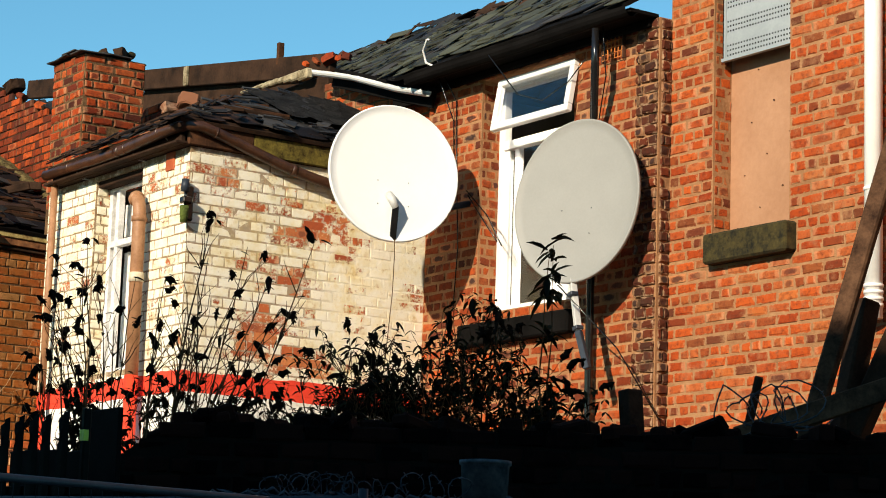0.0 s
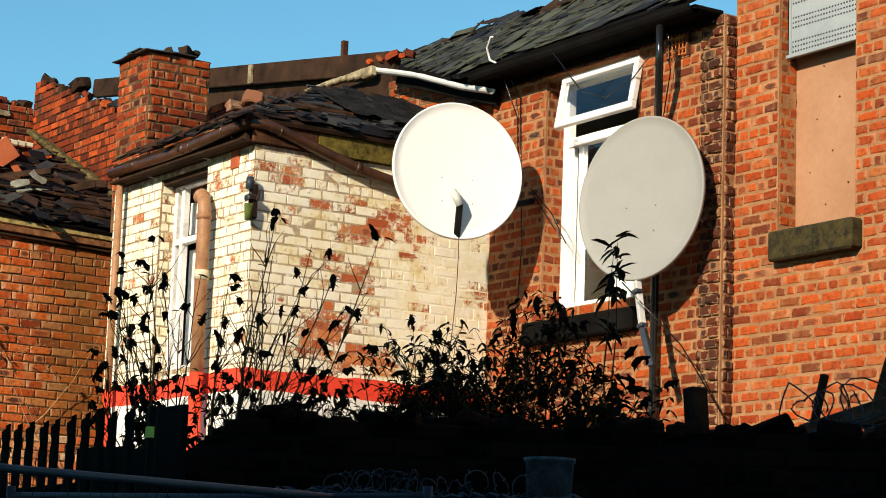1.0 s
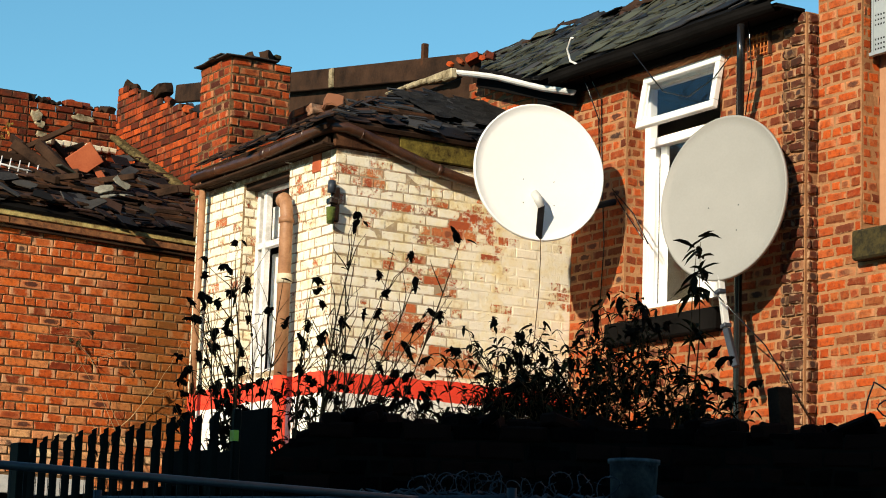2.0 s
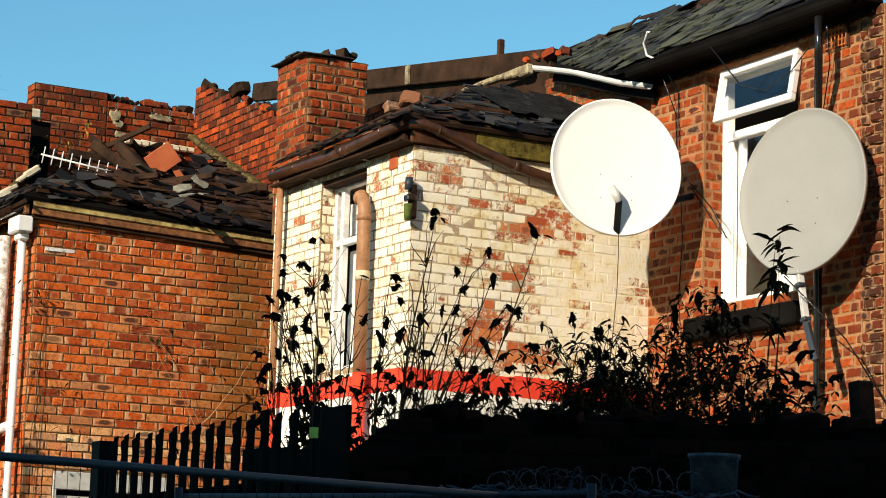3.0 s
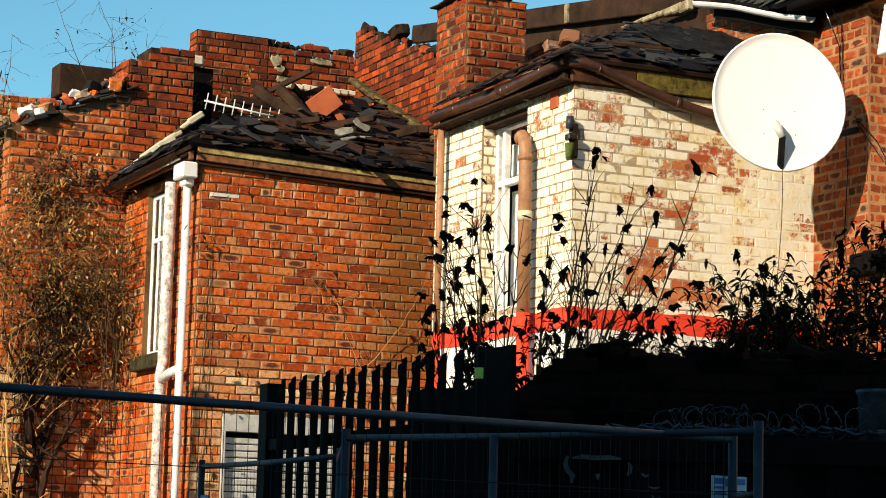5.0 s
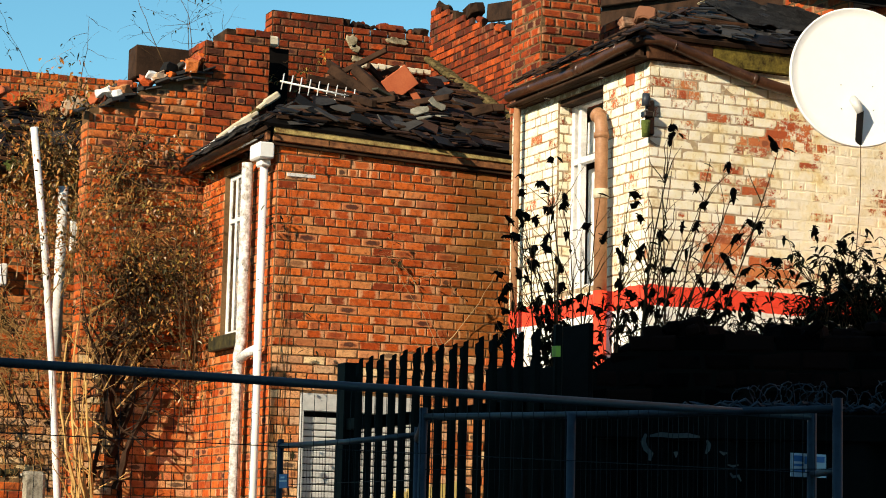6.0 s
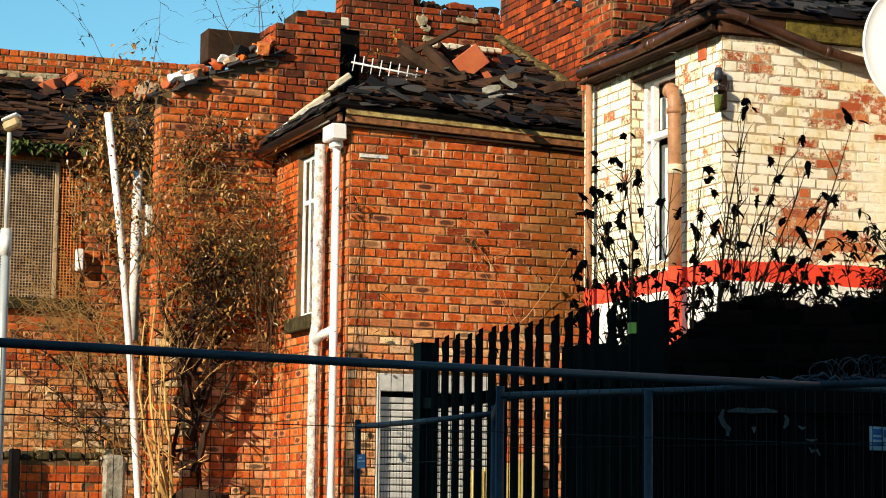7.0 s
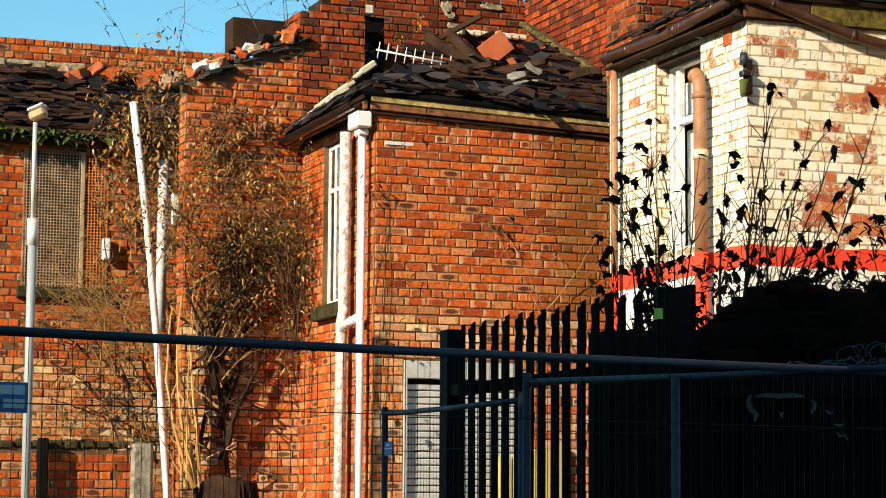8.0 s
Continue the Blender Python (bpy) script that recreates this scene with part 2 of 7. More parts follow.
MIXED = [(0.0, (0.50, 0.105, 0.022)), (0.14, (0.66, 0.21, 0.05)), (0.28, (0.74, 0.46, 0.21)), (0.42, (0.58, 0.15, 0.034)), (0.56, (0.84, 0.64, 0.37)), (0.68, (0.68, 0.32, 0.10)), (0.78, (0.34, 0.15, 0.055)), (0.90, (0.86, 0.70, 0.46)), (1.0, (0.66, 0.28, 0.08))]
M = dict(
    orange=brick_material("brick orange", ORANGE, lime=0.30, smear=(0.65, 0.90, (0.36, 0.16, 0.070)), ragged=1.5),
    buff=brick_material("brick buff and orange", BUFF),
    damp=brick_material("brick orange with a damp run", ORANGE, 0.68, algae=8.12, lime=0.45, smear=(0.75, 0.88, (0.52, 0.25, 0.115)), ragged=1.5),
    red=brick_material("brick red", FACING, 0.63, hearts=0.90, lime=0.62, smear=(0.92, 0.92, (0.36, 0.185, 0.088)), salt=0.35, ragged=1.6),
    smoked=brick_material("brick red with smoke", SMOKED, 0.54, hearts=0.84, lime=0.35, smear=(0.85, 0.90, (0.34, 0.17, 0.080)), salt=0.25, ragged=1.7),
    quoin=brick_material("brick black with soot", QUOIN, 0.45, hearts=0.75, smear=(0.75, 0.88, (0.42, 0.26, 0.15)), salt=0.1, ragged=1.7),
    sooty=brick_material("brick sooty", SOOT, 0.46, hearts=0.93, salt=0.15),
    stack=brick_material("brick of the stack", RED, 0.52, hearts=0.90, smear=(0.7, 0.88, (0.24, 0.13, 0.062)), salt=0.4, ragged=1.5),
    sooty_orange=brick_material("brick sooty orange", RED, 0.475, hearts=0.88, lime=0.25, smear=(0.70, 0.88, (0.21, 0.095, 0.042)), salt=0.25, ragged=1.6),
    party=brick_material("brick of the party wall", SOOT, 0.49, hearts=0.90, lime=0.30, smear=(0.75, 0.88, (0.20, 0.092, 0.042)), salt=0.2, ragged=1.6),
    weathered=brick_material("brick orange weathered", ORANGE, 0.53, hearts=0.80, smear=(0.6, 0.88, (0.20, 0.10, 0.045))),
    mixed=brick_material("brick orange and buff", MIXED, 0.57, hearts=0.84, lime=0.30, smear=(0.65, 0.90, (0.34, 0.17, 0.075)), ragged=1.5),
    cream=painted_brick("brick painted cream", PALE),
    cream_joint=painted_brick("joints painted cream", PALE, True),
    mortar_dark=plain("mortar grey brown", (0.060, 0.030, 0.014), (0.20, 0.118, 0.056), 3, 0.95, 0.8, spec=0.1),
    mortar_pink=plain("mortar sandy pink", (0.23, 0.110, 0.050), (0.40, 0.210, 0.102), 5, 0.95, 0.8, dist=0.008, spec=0.1),
    mortar_tan=plain("mortar tan", (0.025, 0.014, 0.007), (0.22, 0.125, 0.060), 9, 0.95, 0.8, spec=0.1),
    mortar_cream=plain("mortar painted cream, dirty", (0.34, 0.21, 0.09), (0.86, 0.74, 0.48), 9, 0.9, 0.8, spec=0.1),
    slate=plain("slate", (0.008, 0.008, 0.009), (0.045, 0.041, 0.038), 3, 0.7, 0.5, spread=0.5, spec=0.2),
    felt=plain("roofing felt, dusty black", (0.010, 0.010, 0.010), (0.055, 0.050, 0.046), 5, 0.85, 0.8, dist=0.01, spec=0.15),
    slate_grey=plain("slate grey, clean broken", (0.009, 0.008, 0.007), (0.046, 0.041, 0.036), 7, 0.75, 0.7, spread=0.5, spec=0.15),
    slate_brown=plain("slate brown broken", (0.006, 0.004, 0.004), (0.058, 0.028, 0.017), 5, 0.75, 0.8, spread=0.9, spec=0.15),
    slate_green=plain("slate with algae", (0.020, 0.020, 0.015), (0.070, 0.072, 0.046), 2.5, 0.7, 0.5, spread=0.3),
    timber=plain("timber dark wet", (0.014, 0.008, 0.005), (0.055, 0.028, 0.016), 5, 0.85, 0.6, spec=0.1),
    timber_pale=plain("timber weathered", (0.30, 0.20, 0.11), (0.52, 0.40, 0.25), 7, 0.8, 0.6),
    timber_moss=plain("board with moss", (0.12, 0.050, 0.016), (0.58, 0.46, 0.17), 9, 0.9, 0.7),
    timber_red=plain("board brown worn", (0.06, 0.018, 0.008), (0.36, 0.15, 0.055), 13, 0.85, 0.6),
    eaves_moss=plain("eaves board rotten and mossy", (0.018, 0.010, 0.005), (0.19, 0.145, 0.030), 13, 0.9, 0.7, spec=0.1),
    timber_rust=plain("timber rotten brown", (0.018, 0.008, 0.005), (0.115, 0.050, 0.024), 6, 0.9, 0.6, spec=0.1),
    fillet=plain("mossy mortar", (0.016, 0.013, 0.006), (0.17, 0.125, 0.05), 14, 0.95, 0.9, dist=0.012, spec=0.1),
    fillet_grey=plain("weathered concrete", (0.10, 0.085, 0.06), (0.46, 0.41, 0.32), 10, 0.95, 0.9, dist=0.01, spec=0.1),
    bucket=plain("bucket zinc speckled", (0.025, 0.032, 0.042), (0.12, 0.135, 0.155), 16, 0.6, 0.4, 0.2),
    # wire darkened so that the shade on the mesh fences lies in its colour
    wire=plain("fence wire", (0.006, 0.008, 0.011), (0.014, 0.017, 0.022), 8, 0.6, 0, spec=0.1),
    mortar_soot=plain("mortar near black, shade in the colour brown", (0.012, 0.007, 0.004), (0.070, 0.038, 0.020), 6, 0.95, 0.8, spec=0.1),
    moss=plain("moss", (0.03, 0.045, 0.01), (0.13, 0.17, 0.03), 14, 0.95, 1.0, dist=0.02),
    sill_stone=plain("stone sill mossy", (0.006, 0.006, 0.003), (0.062, 0.046, 0.012), 17, 0.95, 0.9),
    render=plain("render pale", (0.45, 0.37, 0.24), (0.68, 0.60, 0.46), 8, 0.9, 0.6),
    brown_iron=plain("cast iron brown paint", (0.022, 0.009, 0.005), (0.085, 0.034, 0.015), 9, 0.35, 0.3, spec=0.5),
    tan_iron=plain("cast iron tan paint", (0.25, 0.115, 0.055), (0.42, 0.22, 0.115), 11, 0.5, 0.3),
    black_plastic=plain("black plastic", (0.005, 0.005, 0.005), (0.012, 0.011, 0.011), 6, 0.18, 0.1, spec=0.6),
    white_plastic=plain("white plastic", (0.72, 0.71, 0.68), (0.82, 0.81, 0.78), 3, 0.35, 0.05),
    white_worn=plain("white paint worn", (0.50, 0.48, 0.45), (0.86, 0.85, 0.83), 14, 0.6, 0.4),
    pipe_worn=plain("white pipe paint, stained and peeling", (0.20, 0.16, 0.12), (0.90, 0.89, 0.87), 19, 0.6, 0.5, dist=0.006),
    cream_paint=plain("cream frame paint", (0.60, 0.50, 0.34), (0.80, 0.74, 0.58), 9, 0.6, 0.3),
    dish_white=plain("dish white", (0.78, 0.79, 0.77), (0.82, 0.825, 0.81), 2, 0.5, 0.03),
    dish_grey=plain("dish warm grey", (0.25, 0.247, 0.228), (0.285, 0.28, 0.26), 2.5, 0.55, 0.05),
    # dark copy of the pale steel below: shade is put into the base colour
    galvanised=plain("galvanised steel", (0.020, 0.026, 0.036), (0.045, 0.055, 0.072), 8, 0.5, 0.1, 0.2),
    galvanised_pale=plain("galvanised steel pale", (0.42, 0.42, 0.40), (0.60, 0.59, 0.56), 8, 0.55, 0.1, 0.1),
    # green paint taken near black, with the yard's shade put into it
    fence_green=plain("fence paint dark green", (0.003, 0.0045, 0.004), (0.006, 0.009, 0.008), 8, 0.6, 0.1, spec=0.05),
    # foreground sheets have the yard's shade put into this near-black; eaves boards share it
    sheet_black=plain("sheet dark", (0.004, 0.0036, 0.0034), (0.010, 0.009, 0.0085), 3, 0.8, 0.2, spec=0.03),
    board_pink=plain("boarding plywood painted", (0.33, 0.165, 0.088), (0.43, 0.23, 0.130), 2.2, 0.7, 0.15, fine=30),
    steel_sheet=plain("perforated steel", (0.28, 0.31, 0.32), (0.36, 0.39, 0.40), 4, 0.45, 0.05, 0.1),
    rust_dark=plain("rusted nail heads", (0.05, 0.02, 0.010), (0.12, 0.05, 0.025), 20, 0.8, 0.2),
    # near-black that stands for unlit voids on decks, backings and blocks
    unlit_black=plain("black standing for unlit openings", (0.004, 0.003, 0.003), (0.009, 0.008, 0.007), 3, 0.9, 0, spec=0.02),
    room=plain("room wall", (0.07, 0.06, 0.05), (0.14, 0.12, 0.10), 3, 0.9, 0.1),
    mesh_pale=plain("pale rusted mesh", (0.16, 0.09, 0.045), (0.52, 0.38, 0.25), 9, 0.85, 0.5),
    rust_orange=plain("orange rusted mesh", (0.40, 0.10, 0.020), (0.62, 0.22, 0.05), 12, 0.85, 0.5),
    terracotta=plain("terracotta", (0.34, 0.070, 0.025), (0.46, 0.12, 0.045), 5, 0.8, 0.4),
    rubble=plain("rubble", (0.20, 0.08, 0.04), (0.50, 0.34, 0.22), 7, 0.95, 0.9, spread=0.8),
    # dark leaves and dead heads, taken near black with foreground shade in the colour
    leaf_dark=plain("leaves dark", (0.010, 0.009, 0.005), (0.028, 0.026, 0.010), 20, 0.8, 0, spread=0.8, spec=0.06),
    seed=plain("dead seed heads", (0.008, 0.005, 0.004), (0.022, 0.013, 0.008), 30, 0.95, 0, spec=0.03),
    stem=plain("stems", (0.035, 0.020, 0.010), (0.15, 0.085, 0.040), 12, 0.9, 0.3, spec=0.1),
    stem_gold=plain("stems golden brown", (0.20, 0.105, 0.035), (0.50, 0.29, 0.105), 12, 0.85, 0.3, spec=0.15),
    stem_bright=plain("stems bright straw gold", (0.42, 0.22, 0.065), (0.64, 0.40, 0.14), 9, 0.8, 0.3),
    stem_pale=plain("stems pale dry", (0.30, 0.19, 0.09), (0.50, 0.34, 0.17), 9, 0.8, 0.3),
    ground=plain("ground", (0.05, 0.045, 0.04), (0.11, 0.095, 0.08), 0.6, 0.95, 0.8, fine=14, dist=0.03),
    red_paint=plain("red paint", (0.70, 0.045, 0.018), (0.82, 0.065, 0.025), 8, 0.5, 0.2),
    yellow=plain("reflective yellow", (0.45, 0.62, 0.05), (0.55, 0.70, 0.08), 8, 0.4, 0),
    blue_sign=plain("blue sign", (0.03, 0.13, 0.36), (0.05, 0.18, 0.45), 8, 0.5, 0),
    pale_sign=plain("pale sign", (0.45, 0.52, 0.60), (0.6, 0.66, 0.72), 8, 0.5, 0),
    yellow_board=plain("yellow boards", (0.50, 0.36, 0.10), (0.62, 0.50, 0.20), 6, 0.7, 0.2),
    graffiti=plain("graffiti paint", (0.05, 0.05, 0.05), (0.10, 0.10, 0.10), 9, 0.6, 0),
    building=plain("far building", (0.25, 0.16, 0.11), (0.36, 0.25, 0.18), 1, 0.9, 0.2),
)


def glass_material():
    m, nt, N, L, P = nodes_of("window glass")
    P.inputs["Base Color"].default_value = (0.9, 0.95, 1.0, 1)
    P.inputs["Roughness"].default_value, P.inputs["IOR"].default_value = 0.02, 1.5
    P.inputs["Transmission Weight"].default_value = 1.0
    return m


M["leaf_autumn"] = leaf_material("leaves autumn", [(0.0, (0.014, 0.016, 0.006)), (0.22, (0.060, 0.050, 0.012)), (0.36, (0.20, 0.12, 0.024)), (0.52, (0.46, 0.14, 0.022)), (0.66, (0.30, 0.17, 0.04)), (0.78, (0.52, 0.30, 0.10)), (0.90, (0.54, 0.14, 0.020)), (1.0, (0.60, 0.54, 0.40))])
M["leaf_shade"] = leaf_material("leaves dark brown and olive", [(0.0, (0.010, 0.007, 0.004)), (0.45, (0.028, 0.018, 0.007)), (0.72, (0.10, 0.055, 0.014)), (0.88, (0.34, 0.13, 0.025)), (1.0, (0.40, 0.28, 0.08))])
M["leaf_gold"] = leaf_material("leaves golden olive", [(0.0, (0.08, 0.06, 0.012)), (0.35, (0.24, 0.17, 0.03)), (0.7, (0.48, 0.30, 0.06)), (1.0, (0.50, 0.19, 0.04))])
M["glass"] = glass_material()


# ---------------------------------------------------------------- shapes
def where(ob):
    """World place of a thing or part (none of them is turned)."""
    v = ob.location.copy()
    while ob.parent:
        ob = ob.parent
        v += ob.location
    return v


def thing(name, at, label, category, group="", kind=""):
    ob = new(name)
    ob.location = at
    ob.empty_display_size = 0.1
    return tagged(ob, label, category, group, kind)


def part(name, bm, material, parent=None, label=""):
    """Links a bmesh, made in world places, as one mesh under a thing or a part."""
    me = bpy.data.meshes.new(name)
    if parent is not None:
        bm.transform(Matrix.Translation(-where(parent)))
    bm.normal_update()
    bm.to_mesh(me)
    bm.free()
    me.materials.append(material)
    ob = new(name, me)
    ob.parent = parent
    if label:
        tagged(ob, label)
    return ob


def smooth(ob):
    for p in ob.data.polygons:
        p.use_smooth = True
    return ob


def box(bm, lo, hi, bevel=0.0):
    lo, hi = Vector(lo), Vector(hi)
    g = bmesh.ops.create_cube(bm, size=1, matrix=Matrix.Translation((lo + hi) / 2) @ Matrix.Diagonal((*(hi - lo), 1)))
    if bevel:
        es = list({e for v in g["verts"] for e in v.link_edges})
        bmesh.ops.bevel(bm, geom=es, offset=bevel, segments=1, affect="EDGES")
    return bm


def boxes(*pairs, bevel=0.0):
    bm = bmesh.new()
    for lo, hi in pairs:
        box(bm, lo, hi, bevel)
    return bm


def bar(bm, a, b, w, h=None, up=(0, 0, 1), bevel=0.0):
    """A squared timber or tube from a to b."""
    a, b = Vector(a), Vector(b)
    d = (b - a)
    x = d.normalized()
    y = Vector(up).cross(x)
    y = y.normalized() if y.length > 1e-5 else Vector((1, 0, 0))
    z = x.cross(y)
    m = Matrix((x, y, z)).transposed().to_4x4()
    g = bmesh.ops.create_cube(bm, size=1, matrix=Matrix.Translation((a + b) / 2) @ m @ Matrix.Diagonal((d.length, w, h or w, 1)))
    if bevel:
        es = list({e for v in g["verts"] for e in v.link_edges})
        bmesh.ops.bevel(bm, geom=es, offset=bevel, segments=1, affect="EDGES")
    return bm


def tube(bm, pts, radius, sides=8, closed=False, caps=True):
    """A tube along points; radius one number or one a point."""
    pts = [Vector(p) for p in pts]
    rad = radius if isinstance(radius, (list, tuple)) else [radius] * len(pts)
    rings, n = [], len(pts)
    ref = Vector((0.31, 0.17, 0.93)).normalized()
    for i, p in enumerate(pts):
        d = (pts[min(i + 1, n - 1)] - pts[max(i - 1, 0)]).normalized()
        x = d.cross(ref)
        if x.length < 1e-3:
            x = d.cross(Vector((1, 0, 0)))
        x.normalize()
        y = d.cross(x)
        rings.append([bm.verts.new(p + rad[i] * (math.cos(k * math.tau / sides) * x + math.sin(k * math.tau / sides) * y)) for k in range(sides)])
    for a, b in zip(rings, rings[1:]):
        for k in range(sides):
            bm.faces.new((a[k], a[(k + 1) % sides], b[(k + 1) % sides], b[k]))
    if caps:
        bm.faces.new(rings[0][::-1])
        bm.faces.new(rings[-1])
    return bm


def tube_part(name, pts, radius, material, parent, label="", sides=10):
    bm = bmesh.new()
    tube(bm, pts, radius, sides)
    bmesh.ops.recalc_face_normals(bm, faces=bm.faces)
    return smooth(part(name, bm, material, parent, label))


def half_pipe(bm, pts, r, sides=8, thick=0.006):
    """An open gutter along points: outer and inner half rounds."""
    pts = [Vector(p) for p in pts]
    prev = None
    for i, p in enumerate(pts):
        d = (pts[min(i + 1, len(pts) - 1)] - pts[max(i - 1, 0)]).normalized()
        x = d.cross(Vector((0, 0, 1))).normalized()
        ring = []
        for rr in (r, r - thick):
            ring.append([bm.verts.new(p + rr * (math.cos(math.pi + k * math.pi / sides) * x + Vector((0, 0, math.sin(math.pi + k * math.pi / sides))))) for k in range(sides + 1)])
        if prev:
            for s in range(2):
                for k in range(sides):
                    bm.faces.new((prev[s][k], prev[s][k + 1], ring[s][k + 1], ring[s][k]))
            for k in (0, sides):
                bm.faces.new((prev[0][k], ring[0][k], ring[1][k], prev[1][k]))
        prev = ring
    bmesh.ops.recalc_face_normals(bm, faces=bm.faces)
    return bm


# ---------------------------------------------------------------- bricks
rng = random.Random(7)
COURSE, JOINT, LONG = 0.075, 0.012, 0.200


def brick_verts(length, height, rnd, wear=0.006, depth=0.03):
    """A brick's face with worn edges: x along the wall, y up, z out."""
    hx, hy = length / 2, height / 2
    out = []
    for ring, z, inset in ((0, -depth, 0.0), (1, -wear * 0.55, 0.0), (2, 0.0, wear)):
        for sx, sy in ((-1, -1), (1, -1), (1, 1), (-1, 1)):
            j = (rnd.uniform(-1, 1) * 0.75 * wear, rnd.uniform(-1, 1) * 0.66 * wear, rnd.uniform(-1, 1) * 0.2 * wear) if ring else (0, 0, 0)
            out.append((sx * (hx - inset) + j[0], sy * (hy - inset) + j[1], z + j[2]))
    return out


BRICK_FACES = [(8, 9, 10, 11)] + [(a + k, a + (k + 1) % 4, a + 4 + (k + 1) % 4, a + 4 + k) for a in (0, 4) for k in range(4)]


def mark(me, spots):
    """Notes where on its brick each corner lies, -1 to 1 along and up."""
    at = me.attributes.new("spot", "FLOAT_VECTOR", "POINT")
    at.data.foreach_set("vector", [v for s in spots for v in s])


def brick_meshes(material, joint, wear):
    """Shared faces: stretchers and headers, five of each."""
    made = {}
    for kind, length in (("s", LONG), ("h", LONG / 2)):
        for v in range(5):
            me = bpy.data.meshes.new("brick")
            co = brick_verts(length - joint, COURSE - joint, rng, wear)
            me.from_pydata(co, [], BRICK_FACES)
            mark(me, [(2 * x / (length - joint), 2 * y / (COURSE - joint), 0) for x, y, _ in co])
            me.materials.append(material)
            made[kind, v] = me
    return made


PENDING = []


def bricks(wall, frame_m, u0, u1, z0, z1, material, holes=(), top=None, pick=None, joint=JOINT, wear=0.006, proud=0.004, rough=0.003, bond=4, start=0, gap=0.0):
    """Lays courses on the wall's face later: see lay(). frame_m: along, up and out, at u = 0 and z = 0."""
    PENDING.append((wall, frame_m, u0, u1, z0, z1, material, holes, top, pick, joint, wear, proud, rough, bond, start, gap))


def lay(wall, frame_m, u0, u1, z0, z1, material, holes, top, pick, joint, wear, proud, rough, bond, start, gap):
    r = random.Random(int(abs(u0) * 1000) + int(z1 * 77))
    shared = brick_meshes(material, joint, wear)
    base = Matrix.Translation(-where(wall)) @ frame_m
    single, verts, faces, spots = [], [], [], []
    for j in range(int((z1 - z0) / COURSE + 1e-6)):
        zc = z0 + (j + 0.5) * COURSE
        header = (j + start) % bond == 0
        step = LONG / 2 if header else LONG
        u = u0 - (LONG / 4 if header else (LONG / 2 if j % 2 else 0.0)) - r.uniform(0, 0.03)
        while u < u1:
            a, b = max(u, u0), min(u + step, u1)
            pieces = [(a, b)]
            for ha, hb, hz0, hz1 in holes:
                if hz0 < zc < hz1:
                    pieces = [q for x, y in pieces for q in ((x, min(y, ha)), (max(x, hb), y)) if q[1] - q[0] > 0.001]
            for x, y in pieces:
                mid = (x + y) / 2
                if y - x < 0.018 or (top and zc > top(mid)) or r.random() < gap:
                    continue
                kind, v = ("h" if header else "s"), r.randrange(5)
                m = base @ Matrix.Translation((mid, zc, proud + r.uniform(-1, 1) * rough)) @ Euler((r.uniform(-1, 1) * 9 * rough, r.uniform(-1, 1) * 5 * rough, r.uniform(-1, 1) * 0.010)).to_matrix().to_4x4() @ Matrix.Diagonal(((y - x - joint) / (step - joint), 1, 1, 1))
                if len(single) < 300 and (pick is None or (pick[0] < mid < pick[1] and pick[2] < zc < pick[3])):
                    single.append((shared[kind, v], m))
                else:
                    n = len(verts)
                    co = brick_verts(step - joint, COURSE - joint, r, wear)
                    verts += [m @ Vector(c) for c in co]
                    spots += [(2 * c[0] / (step - joint), 2 * c[1] / (COURSE - joint), 0) for c in co]
                    faces += [tuple(n + i for i in f) for f in BRICK_FACES]
            u += step
    for me, m in single:
        ob = new("brick", me)
        ob.parent, ob.matrix_basis = wall, m
    if verts:
        me = bpy.data.meshes.new("brickwork")
        me.from_pydata(verts, [], faces)
        mark(me, spots)
        me.materials.append(material)
        ob = new("brickwork", me)
        ob.parent = wall
        tagged(ob, kind="stuff")


def face_a(y):
    """A wall face that looks to the street (-y); runs along x."""
    return Matrix(((1, 0, 0, 0), (0, 0, -1, y), (0, 1, 0, 0), (0, 0, 0, 1)))


def face_b(x):
    """A wall face that looks along the terrace (+x); runs along y."""
    return Matrix(((0, 0, 1, x), (1, 0, 0, 0), (0, 1, 0, 0), (0, 0, 0, 1)))


def wall_a(house, x0, x1, y, thick, z0, z1, mortar, holes=(), label=""):
    """A wall body along x with openings through it; the face lies at y."""
    bm = bmesh.new()
    xs = sorted({x0, x1, *[v for h in holes for v in h[:2]]})
    zs = sorted({z0, z1, *[v for h in holes for v in h[2:]]})
    for xa, xb in zip(xs, xs[1:]):
        for za, zb in zip(zs, zs[1:]):
            if not any(h[0] < (xa + xb) / 2 < h[1] and h[2] < (za + zb) / 2 < h[3] for h in holes):
                box(bm, (xa, y, za), (xb, y + thick, zb))
    bmesh.ops.remove_doubles(bm, verts=bm.verts, dist=1e-5)
    return part("wall", bm, mortar, house, label)


